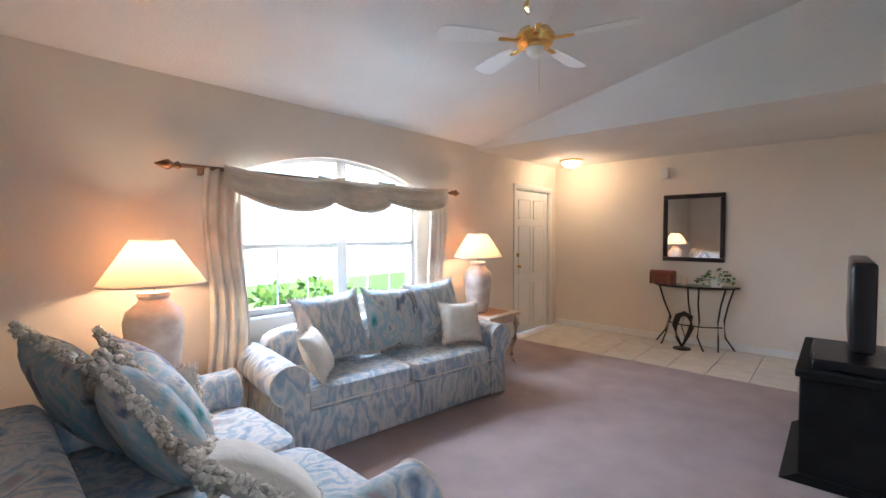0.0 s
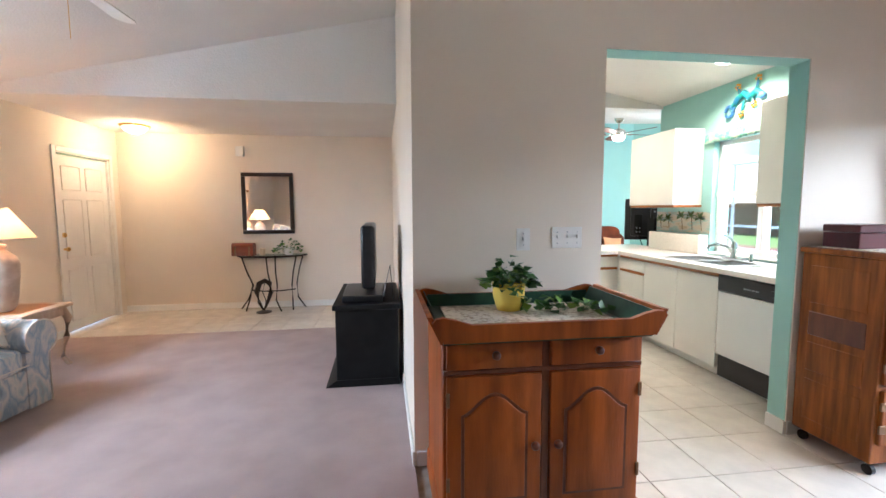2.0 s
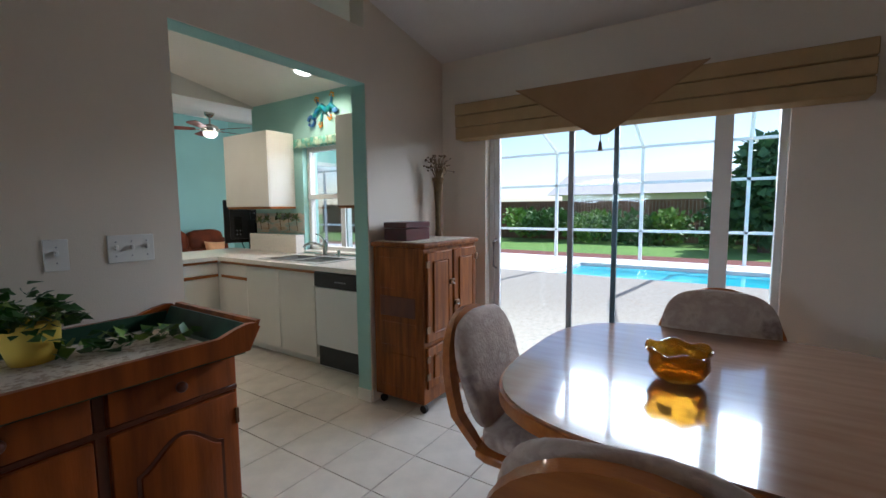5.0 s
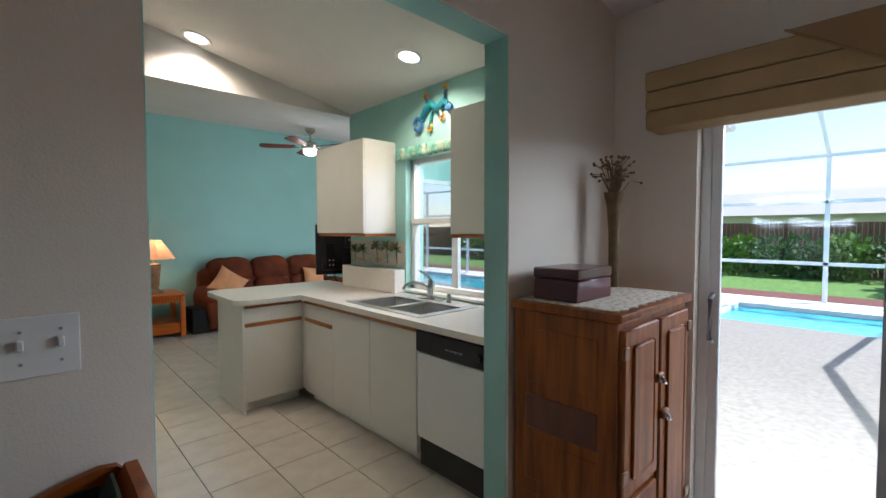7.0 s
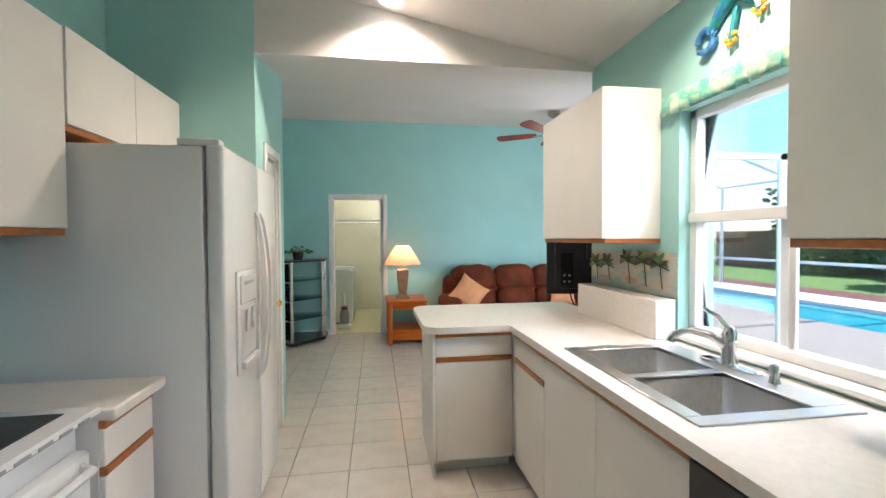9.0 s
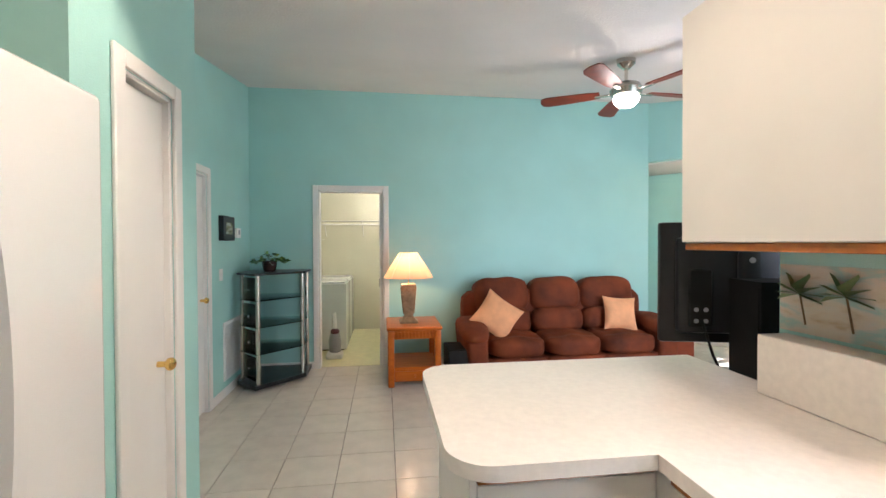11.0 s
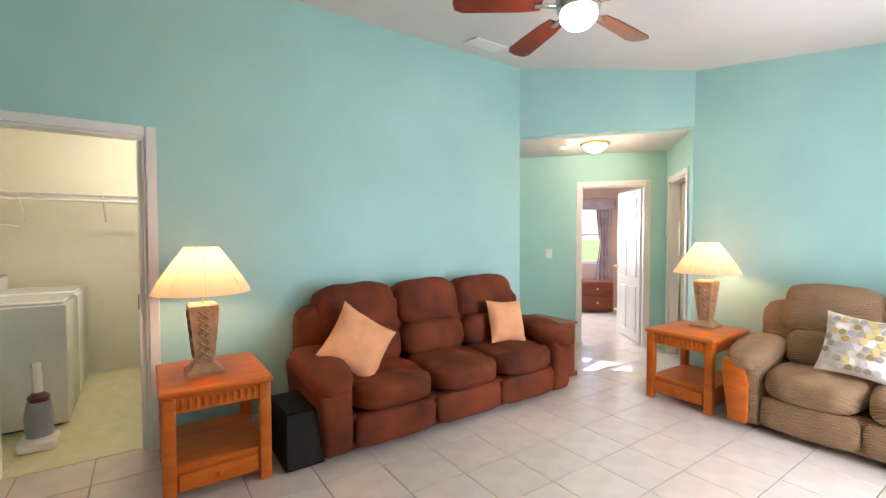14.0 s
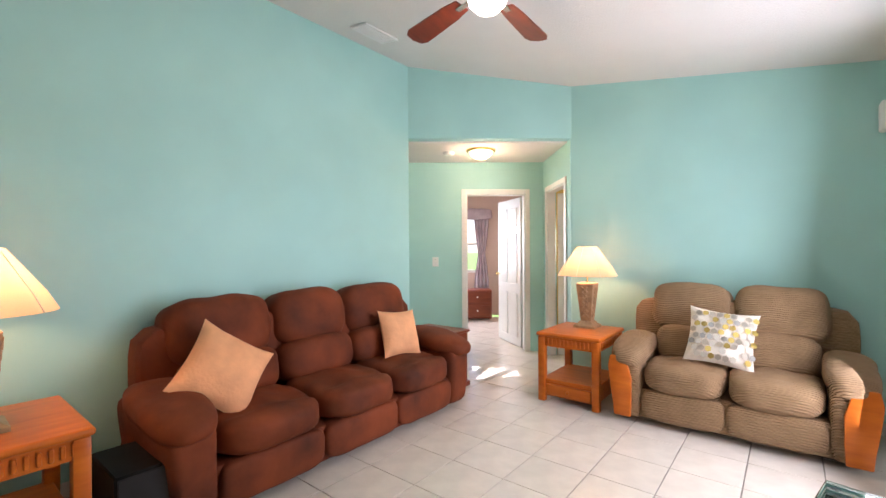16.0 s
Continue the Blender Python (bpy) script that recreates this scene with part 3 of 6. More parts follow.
fd = panel_door("door_front", "white six-panel front door, closed, with brass knob and deadbolt", 0.91, 2.02, pose(WX - 0.05, 6.425, 0.005, 0, 0, -90))
part("deadbolt", rod(B(), (0.85, -0.02, 1.12), (0.85, -0.045, 1.12), 0.026), BRASS, fd)
part("deadbolt", rod(B(), (0.85, 0.02, 1.12), (0.85, 0.045, 1.12), 0.026), BRASS, fd)
panel_door("door_garage", "plain white door, closed, with brass knob", 0.73, 2.0, pose(FX - 0.045, 7.015, 0.005, 0, 0, 90), six=False, kx=0.67)
panel_door("door_pantry", "narrow white pantry door, closed", 0.31, 2.0, pose(1.345, 5.415, 0.005, 0, 0, 90), six=False)
panel_door("door_bedroom", "white six-panel bedroom door standing open", 0.74, 2.0, HALL @ pose(-1.97, 11.26, 0.005, 0, 0, 105))
panel_door("door_bathroom", "white bathroom door standing ajar", 0.72, 2.0, HALL @ pose(-1.59, 10.90, 0.005, 0, 0, -20))
pk = thing("door_laundry", "white pocket door edge with black latch", "door", kind="structure")
part("leaf", bx(B(), 2.19, 2.222, FY + 0.03, FY + 0.065, 0, 2.02), WHITE, pk)
part("latch", bx(B(), 2.184, 2.19, FY + 0.02, FY + 0.075, 0.93, 1.02), BLACK, pk)

# living room window: two double-hung sashes under an eyebrow light
wi = thing("window_living", "white arched window with divided panes and bright daylight", "window", kind="structure")
X0 = WX - 0.10
mid = (AY0 + AY1) / 2
for nm, a in (("window_frame", (X0, X0 + 0.06, AY0, AY0 + 0.045, 0.80, 1.93)), ("window_frame", (X0, X0 + 0.06, AY1 - 0.045, AY1, 0.80, 1.93)), ("window_frame", (X0, X0 + 0.07, mid - 0.05, mid + 0.05, 0.80, 2.08)),
              ("window_frame", (X0, X0 + 0.06, AY0, AY1, 0.80, 0.85)), ("window_frame", (X0, X0 + 0.06, AY0, AY1, 1.86, 1.92)), ("meeting_rail", (X0 + 0.005, X0 + 0.06, AY0, AY1, 1.315, 1.36))):
    part(nm, bx(B(), *a, 0.004), WHITE, wi)
for k in (1, 2):
    for a, b in ((AY0 + 0.045, mid - 0.05), (mid + 0.05, AY1 - 0.045)):
        y = a + (b - a) * k / 3
        part("muntin", bx(B(), X0 + 0.02, X0 + 0.032, y - 0.006, y + 0.006, 0.85, 1.86), WHITE, wi)
part("pane", bx(B(), X0 + 0.022, X0 + 0.028, AY0 + 0.01, AY1 - 0.01, 0.82, 1.9), GLASS, wi).visible_shadow = False
bm = B()
for i in range(20):
    pts = [(AY0 + (AY1 - AY0) * k / 20, ASP + (AAP - ASP) * (1 - (2 * k / 20 - 1) ** 2)) for k in (i, i + 1)]
    prism(bm, [(pts[0][0], pts[0][1] - 0.04), (pts[1][0], pts[1][1] - 0.04), (pts[1][0], pts[1][1]), (pts[0][0], pts[0][1])], 0.06, "yz", X0)
part("arch_frame", bm, WHITE, wi)
part("window_sill", bx(B(), WX - 0.18, WX + 0.03, AY0 - 0.03, AY1 + 0.03, 0.775, 0.80, 0.005), WHITE, wi)

# kitchen window
wk = thing("window_kitchen", "white single-hung kitchen window over the sink", "window", kind="structure")
X1 = EX + 0.06
for nm, a in (("window_frame", (X1, X1 + 0.07, 4.255, 4.30, 0.95, 2.08)), ("window_frame", (X1, X1 + 0.07, 3.32, 3.365, 0.95, 2.08)), ("window_frame", (X1, X1 + 0.07, 3.32, 4.30, 0.95, 0.995)),
              ("window_frame", (X1, X1 + 0.07, 3.32, 4.30, 2.035, 2.08)), ("meeting_rail", (X1 - 0.01, X1 + 0.06, 3.32, 4.30, 1.515, 1.565)), ("mullion", (X1 + 0.03, X1 + 0.05, 3.755, 3.785, 0.99, 1.76)), ("mullion", (X1 + 0.052, X1 + 0.07, 3.80, 3.845, 0.99, 1.52))):
    part(nm, bx(B(), *a, 0.004), WHITE, wk)
part("pane", bx(B(), X1 + 0.03, X1 + 0.034, 3.35, 4.27, 0.97, 2.05), GLASS, wk).visible_shadow = False
part("window_sill", bx(B(), EX - 0.03, EX + 0.2, 3.34, 4.29, 0.93, 0.951, 0.004), WHITE, wk)

# sliding doors
sl = thing("door_sliding", "white aluminium sliding glass doors to the pool deck", "door", kind="structure")
X2 = EX + 0.07
for nm, a, mt in (("frame", (X2, X2 + 0.10, 1.975, 2.02, 0.0, 2.03), ALU), ("frame", (X2, X2 + 0.10, 0.06, 0.10, 0, 2.03), ALU), ("frame", (X2, X2 + 0.10, 0.06, 2.02, 1.98, 2.03), ALU), ("track", (X2, X2 + 0.12, 0.06, 2.02, 0.0, 0.03), ALU),
                  ("stile", (X2 + 0.01, X2 + 0.04, 1.93, 1.975, 0.03, 1.98), ALU), ("stile", (X2 + 0.01, X2 + 0.04, 1.32, 1.36, 0.03, 1.98), GREY), ("stile", (X2 + 0.05, X2 + 0.08, 1.01, 1.045, 0.03, 1.98), DARKF), ("stile", (X2 + 0.01, X2 + 0.05, 0.33, 0.43, 0.03, 1.98), ALU)):
    part(nm, bx(B(), *a, 0.003), mt, sl)
for y0, y1 in ((0.10, 1.02), (1.03, 1.93)):
    part("pane", bx(B(), X2 + 0.03, X2 + 0.035, y0, y1, 0.03, 1.98), GLASS, sl).visible_shadow = False
part("pull_handle", path_rod(B(), [(X2, 1.955, 0.90), (X2 - 0.05, 1.955, 0.92), (X2 - 0.05, 1.955, 1.12), (X2, 1.955, 1.14)], 0.011), GREY, sl)

# valance over the sliding doors
va = thing("valance", "tan pleated fabric valance with a pointed brown swag", "valance")
for k in range(3):
    part("pleat", bx(B(), 3.47 - 0.006 * k, EX - 0.004, -0.25, 2.20, 1.95 + 0.092 * k, 1.95 + 0.092 * k + 0.088, 0.006), VAL, va)
part("lining", bx(B(), 3.50, EX - 0.006, -0.24, 2.19, 1.97, 2.21), VALD, va)
part("swag_point", prism(B(), [(1.66, 2.245), (0.46, 2.245), (1.02, 1.875), (1.10, 1.875)], 0.008, "yz", 3.445), VALD, va)
for s in ((1.66, 2.245, 1.10, 1.875), (0.46, 2.245, 1.02, 1.875)):
    part("cord", path_rod(B(), [(3.442, s[0], s[1]), (3.440, s[2], s[3])], 0.005), VALD, va)
bm = path_rod(B(), [(3.442, 1.06, 1.875), (3.442, 1.06, 1.83)], 0.003)
rod(bm, (3.442, 1.06, 1.83), (3.442, 1.06, 1.77), 0.008, 0.016)
part("tassel", bm, DRIED, va)

# drapes and scarf over the living room window
RX = WX + 0.11
cr = thing("curtain_rod", "bronze curtain rod with carved leaf finials", "curtain rod")
part("pole", rod(B(), (RX, 1.36, 1.885), (RX, 4.02, 1.875), 0.014), BRONZE, cr)
for y, s in ((1.36, -1), (4.02, 1)):
    b = lathe(B(), [(0.014, 0), (0.028, 0.02), (0.016, 0.045), (0.036, 0.075), (0.026, 0.105), (0.004, 0.15)], 10)
    bmesh.ops.transform(b, matrix=Matrix.Translation((RX, y, 1.882)) @ Matrix.Rotation(-s * math.pi / 2, 4, "X"), verts=b.verts)
    part("finial", b, BRONZE, cr, "carved bronze finial")
    part("bracket", bx(B(), WX, RX, y - s * 0.14 - 0.01, y - s * 0.14 + 0.01, 1.84, 1.90, 0.003), BRONZE, cr)


def cloth_strip(bm, rows, amp, waves, along):
    """Gathered cloth: rows of (start, end, height); folds stand out along x."""
    n = waves * 8
    g = []
    for y0, y1, z, x in rows:
        g.append([bm.verts.new((x + amp * math.sin(2 * math.pi * waves * k / n + 0.4 * math.sin(z * 5)), y0 + (y1 - y0) * k / n, z + along * math.sin(k * 0.7) * 0.004)) for k in range(n + 1)])
    for a, b in zip(g, g[1:]):
        for k in range(n):
            bm.faces.new((a[k], a[k + 1], b[k + 1], b[k]))
    return bm


for y0, y1, w in ((1.50, 1.76, -1), (3.66, 3.92, 1)):
    bm = B()
    cloth_strip(bm, [(y0 + 0.05 * (w > 0) * 0 + w * 0.02 * math.sin(i * 0.5), y1 + w * 0.03 * math.sin(i * 0.4), 1.88 - i * 0.1, RX + 0.005) for i in range(19)], 0.016, 4, 1)
    ob = solo("window_drape", bm, DRAPE, "cream gathered drape hanging beside the arched window", "curtain", group="drapes of the arched window")
    md = ob.modifiers.new("thick", "SOLIDIFY")
    md.thickness = 0.004
bm = B()
for y0, y1, dep in ((1.62, 2.62, 0.16), (2.35, 3.20, 0.15), (2.98, 3.95, 0.11)):
    g = []
    for i in range(9):
        row = []
        for k in range(25):
            u = k / 24
            sag = 4 * u * (1 - u)
            z = 1.915 - 0.02 * i - sag * dep * (0.25 + 0.75 * i / 8) + 0.008 * math.sin(i * 2.6)
            row.append(bm.verts.new((RX + 0.022 + 0.05 * sag * math.sin(i * 1.9) * 0.6 + 0.012 * i * sag, y0 + (y1 - y0) * u, z)))
        g.append(row)
    for a, b in zip(g, g[1:]):
        for k in range(24):
            bm.faces.new((a[k], a[k + 1], b[k + 1], b[k]))
ob = solo("window_scarf", bm, DRAPE, "cream satin scarf swagged over the curtain rod", "curtain")
ob.modifiers.new("thick", "SOLIDIFY").thickness = 0.004

# ---- living room furniture ----


def print_sofa(name, label, w, seats, m, d=0.92):
    """Rolled-arm sofa, faces local -y, back at y=0, centred on x."""
    t = thing(name, label, "sofa", m)
    part("base", bx(B(), -w / 2 + 0.12, w / 2 - 0.12, -d + 0.03, -0.05, 0.02, 0.30, 0.015, 2), FLORAL, t)
    part("backrest", soft(B(), -w / 2 + 0.14, w / 2 - 0.14, -0.26, 0.0, 0.2, 0.74, 6), FLORAL, t)
    a, sw = -w / 2 + 0.2, (w - 0.4) / seats
    for i in range(seats):
        c = part("seat_cushion", soft(B(), a + sw * i + 0.003, a + sw * (i + 1) - 0.003, -d, -0.2, 0.29, 0.46, 7, 8, 0.008), FLORAL, t)
        part("piping", path_rod(B(), [(a + sw * i + 0.03, -d + 0.004, 0.335), (a + sw * (i + 1) - 0.03, -d + 0.004, 0.335)], 0.006), CREAMC, c)
    for s in (-1, 1):
        b = B()
        prof = [(0.0, 0.02), (0.17, 0.02), (0.17, 0.38)] + [(0.125 + 0.125 * math.cos(q), 0.50 + 0.125 * math.sin(q)) for q in [math.radians(v) for v in range(-45, 226, 18)]] + [(0.0, 0.42)]
        prism(b, [(s * (w / 2 - 0.23 + x), z) for x, z in prof], d - 0.04, "xz", -d + 0.02)
        ar = part("arm", b, FLORAL, t)
        pr = [(s * (w / 2 - 0.23 + x), -d + 0.016, z) for x, z in prof]
        part("piping", path_rod(B(), pr[1:], 0.006), CREAMC, ar)
    return t


SOFA = pose(-3.11, 2.76, 0, 0, 0, 82)
print_sofa("sofa", "blue and cream watercolour print sofa with rolled arms", 2.10, 2, SOFA, 0.82)
LOVE = pose(-1.87, 0.36, 0, 0, 0, 180)
print_sofa("loveseat", "blue and cream watercolour print loveseat with rolled arms", 1.80, 2, LOVE, 1.12)


def throw_pillow(label, w, h, t, m, cloth, fr=0.0, group="", name="throw_pillow"):
    ob = thing(name, label, "pillow", m, group)
    part("cover", pillow(B(), w, h, t, Matrix.Identity(4)), cloth, ob)
    if fr:
        part("fringe_trim", fringe(B(), w, h, Matrix.Identity(4), fr, 110), FRINGE, ob, "woolly cream fringe")
    return ob


g = "cushions on the print sofa"
for x, z, ry, c in ((-0.46, 0.72, -4, FLORAL), (0.10, 0.72, 3, FLORALT), (0.55, 0.74, -3, FLORAL)):
    throw_pillow("blue and cream print fringed cushion leaning on sofa back", 0.56, 0.52, 0.22, SOFA @ pose(x, -0.36, z + 0.01, -20, ry, 0), c, 0.014, g)
throw_pillow("small cream cushion standing on the sofa by the arm", 0.40, 0.36, 0.16, SOFA @ pose(0.66, -0.58, 0.65, -24, 4, -12), CREAMC, 0.012, g)
throw_pillow("small cream cushion leaning on the sofa arm", 0.40, 0.34, 0.14, SOFA @ pose(-0.70, -0.64, 0.63, -28, 0, 55), CREAMC, 0.01, g)
g = "cushions on the print loveseat"
for x, y, z, a, b, cc in ((0.62, -0.36, 0.73, -24, -10, 16), (0.40, -0.62, 0.70, -34, -14, 6)):
    throw_pillow("teal and cream print cushion with thick woolly fringe", 0.60, 0.54, 0.22, LOVE @ pose(x, y, z, a, b, cc), FLORALT, 0.032, g)
throw_pillow("teal and cream print cushion with thick woolly fringe", 0.62, 0.54, 0.22, LOVE @ pose(0.0, -0.50, 0.72, -32, 20, -12), FLORALT, 0.032, g)
throw_pillow("cream cushion with woolly fringe lying on the loveseat", 0.52, 0.44, 0.15, LOVE @ pose(-0.46, -0.70, 0.61, -56, 18, -24), CREAMC, 0.03, g)
throw_pillow("small cream cushion by the loveseat arm", 0.34, 0.34, 0.13, LOVE @ pose(0.62, -0.72, 0.63, -20, 0, 40), CREAMC, 0.015, g)


def vase_lamp(m, s=1.0):
    t = thing("table_lamp", "ceramic urn table lamp with cream pleated shade, lit", "lamp", m, "urn lamps beside the sofa")
    part("urn", lathe(B(), [(0.09, 0), (0.115, 0.03), (0.13, 0.12), (0.15, 0.30), (0.155, 0.38), (0.14, 0.44), (0.085, 0.49), (0.075, 0.51), (0.085, 0.53), (0.08, 0.55)], 28), CERAM, t)
    part("stem", rod(B(), (0, 0, 0.54), (0, 0, 0.84), 0.008), BRASS, t)
    b = lathe(B(), [(0.27, 0.60), (0.11, 0.85)], 40, cap=False)
    part("shade", b, SHADE, t, "cream cloth shade")
    for r, z in ((0.271, 0.60), (0.111, 0.85)):
        part("shade_rim", lathe(B(), [(r, z - 0.006), (r + 0.002, z), (r, z + 0.006)], 40, cap=False), CREAMC, t)
    return t


vase_lamp(pose(-2.93, 1.13, 0.552))
vase_lamp(pose(-2.90, 4.17, 0.574))


def end_table(m, w=0.58, h=0.57):
    t = thing("end_table", "pale washed wood end table with inset top and curved legs", "table", m, "pale end tables")
    part("tabletop", bx(B(), -w / 2, w / 2, -w / 2, w / 2, h - 0.035, h, 0.012, 2), PALEWOOD, t)
    part("top_inset", bx(B(), -w / 2 + 0.08, w / 2 - 0.08, -w / 2 + 0.08, w / 2 - 0.08, h - 0.01, h + 0.002, 0.002), OAK, t)
    part("apron", bx(B(), -w / 2 + 0.04, w / 2 - 0.04, -w / 2 + 0.04, w / 2 - 0.04, h - 0.11, h - 0.036, 0.006), PALEWOOD, t)
    for sx in (-1, 1):
        for sy in (-1, 1):
            a = w / 2 - 0.06
            part("leg", path_rod(B(), [(sx * a, sy * a, h - 0.05), (sx * (a + 0.025), sy * (a + 0.025), h - 0.14), (sx * (a + 0.01), sy * (a + 0.01), 0.26), (sx * (a - 0.015), sy * (a - 0.015), 0.08), (sx * (a + 0.015), sy * (a + 0.015), 0.0)], [0.03, 0.034, 0.024, 0.017, 0.024], 10), PALEWOOD, t)
    return t


end_table(pose(-2.86, 4.24, 0))
end_table(pose(-2.93, 1.13, 0), 0.5, 0.548)

# console table with mirror above
ct = thing("console_table", "half-round glass-topped console table on curved iron legs", "table", pose(-1.31, NY - 0.02, 0))
arc = [(0.47 * math.cos(q), -0.34 * math.sin(q)) for q in [math.pi * k / 20 for k in range(21)]]
part("glass_top", prism(B(), arc, 0.012, "xy", 0.765), TGLASS, ct)
part("top_rim", path_rod(B(), [(x, y, 0.76) for x, y in arc] + [(arc[0][0], arc[0][1], 0.76)], 0.010), IRON, ct)
for x0, y0, x1 in ((-0.42, -0.04, -0.44), (0.42, -0.04, 0.44), (-0.36, -0.22, -0.33), (-0.02, -0.30, -0.10), (0.10, -0.30, 0.16), (0.36, -0.22, 0.30)):
    part("leg", path_rod(B(), [(x0, y0, 0.755), (x0 * 0.86, y0 * 0.85, 0.55), (x0 * 0.72 + 0.02, y0 * 0.7, 0.35), (x0 * 0.8, y0 * 0.8, 0.15), (x1, y0 * 1.02, 0.0)], 0.010), IRON, ct)
part("stretcher", path_rod(B(), [(-0.30, -0.06, 0.27), (-0.10, -0.18, 0.27), (0.12, -0.18, 0.27), (0.31, -0.06, 0.27)], 0.008), IRON, ct)
mi = thing("wall_mirror", "square mirror in a dark carved wooden frame", "mirror")
for a in ((-1.70, -1.00, 1.06, 1.115), (-1.70, -1.00, 1.865, 1.92), (-1.70, -1.645, 1.115, 1.865), (-1.055, -1.00, 1.115, 1.865)):
    part("frame", bx(B(), a[0], a[1], NY - 0.035, NY - 0.002, a[2], a[3], 0.012, 2), IRON, mi, "dark wooden frame")
part("glass", bx(B(), -1.65, -1.05, NY - 0.018, NY - 0.012, 1.11, 1.87), MIRROR, mi)
ch = thing("door_chime", "cream box door chime on the wall", "chime")
part("cover", bx(B(), -1.75, -1.64, NY - 0.05, NY, 2.14, 2.28, 0.008), WHITE, ch)
bo = thing("wooden_chest", "small brown wooden chest with domed lid on the console", "box", pose(-1.64, NY - 0.22, 0.777))
part("body", bx(B(), -0.14, 0.14, -0.08, 0.08, 0, 0.12, 0.006), REDWOOD, bo)
b = prism(B(), [(0.08 * math.cos(q), 0.12 + 0.055 * math.sin(q)) for q in [math.pi * k / 10 for k in range(11)]], 0.28, "yz", -0.14)
part("lid", b, REDWOOD, bo)
for x in (-0.09, 0.09):
    part("strap", bx(B(), x - 0.012, x + 0.012, -0.084, -0.08, 0, 0.13), BRONZE, bo)
solo("candle", lathe(B(), [(0.034, 0), (0.036, 0.09), (0.03, 0.095)], 16), WAX, "short ivory pillar candle on the console", "candle", pose(-1.40, NY - 0.20, 0.777))


def potted(name, label, m, r, h, potm, leaves, spread, size, potlab="", up=0.6, leafm=None, seed=1, droop=0.0):
    t = thing(name, label, "plant", m)
    part("pot", lathe(B(), [(r * 0.72, 0), (r * 0.95, h * 0.5), (r, h), (r * 0.88, h), (r * 0.85, h * 0.85)], 20), potm, t, potlab)
    rnd = random.Random(seed)
    for lm, cnt in ((LEAF, leaves), (leafm or LEAFL, leaves // 4)):
        b = B()
        for _ in range(cnt):
            a, q = rnd.uniform(0, 2 * math.pi), rnd.random() ** 0.6
            p = Vector((spread[0] * q * math.cos(a), spread[1] * q * math.sin(a), h + spread[2] * (1 - q * 0.7) * rnd.random() - droop * q * q))
            d = Vector((math.cos(a), math.sin(a), rnd.uniform(-0.4, up)))
            leaf(b, p, d, size * rnd.uniform(0.6, 1.2), rnd.uniform(-1, 1))
        part("foliage", b, lm, t)
    return t


potted("ivy_plant", "trailing green ivy in a white pot on the console", pose(-1.05, NY - 0.2, 0.777), 0.07, 0.10, WHITE, 110, (0.20, 0.12, 0.15), 0.045, droop=0.08)
sc = thing("metal_sculpture", "dark metal leaf-shaped loop sculpture on a round base", "sculpture", pose(-1.38, NY - 0.33, 0))
part("foot", lathe(B(), [(0.10, 0), (0.10, 0.012), (0.02, 0.03)], 20), IRON, sc)
part("loop", path_rod(B(), [(0, 0, 0.02), (-0.06, 0, 0.14), (-0.085, 0, 0.28), (-0.05, 0, 0.40), (0.02, 0, 0.44), (0.09, 0, 0.40), (0.10, 0, 0.28), (0.05, 0, 0.14), (0, 0, 0.03)], [0.012, 0.022, 0.034, 0.036, 0.03, 0.036, 0.03, 0.02, 0.012]), IRON, sc)
part("inner_stem", path_rod(B(), [(0, 0, 0.03), (0.03, 0, 0.16), (-0.01, 0, 0.28), (0.02, 0, 0.40)], 0.006), IRON, sc)
# living room television
ts = thing("tv_stand", "black wooden television stand", "cabinet")
part("body", bx(B(), -0.13, 0.36, 3.57, 4.55, 0.05, 0.62, 0.006), BLACKM, ts)
part("top", bx(B(), -0.15, 0.38, 3.54, 4.58, 0.62, 0.66, 0.006), BLACKM, ts)
part("plinth", prism(B(), [(-0.22, 0.0), (0.37, 0.0), (0.36, 0.06), (-0.13, 0.06)], 1.0, "xz", 3.56), BLACKM, ts)
tv = thing("television", "black flat television seen edge-on", "television")
part("foot", bx(B(), -0.10, 0.26, 3.85, 4.4, 0.66, 0.69, 0.01), BLACK, tv)
part("neck", bx(B(), 0.09, 0.17, 4.05, 4.2, 0.69, 0.80, 0.01), BLACK, tv)
part("screen_body", bx(B(), 0.07, 0.18, 3.68, 4.66, 0.76, 1.27, 0.025, 3), BLACK, tv)
rv = thing("media_player", "flat black media box on the television stand", "electronics")
part("body", bx(B(), -0.08, 0.24, 3.62, 3.80, 0.661, 0.72, 0.006), BLACK, rv)
part("cable", path_rod(B(), [(0.24, 3.66, 0.70), (0.30, 3.68, 0.95), (0.33, 3.7, 0.6), (0.34, 3.66, 0.2)], 0.004), BLACK, rv)


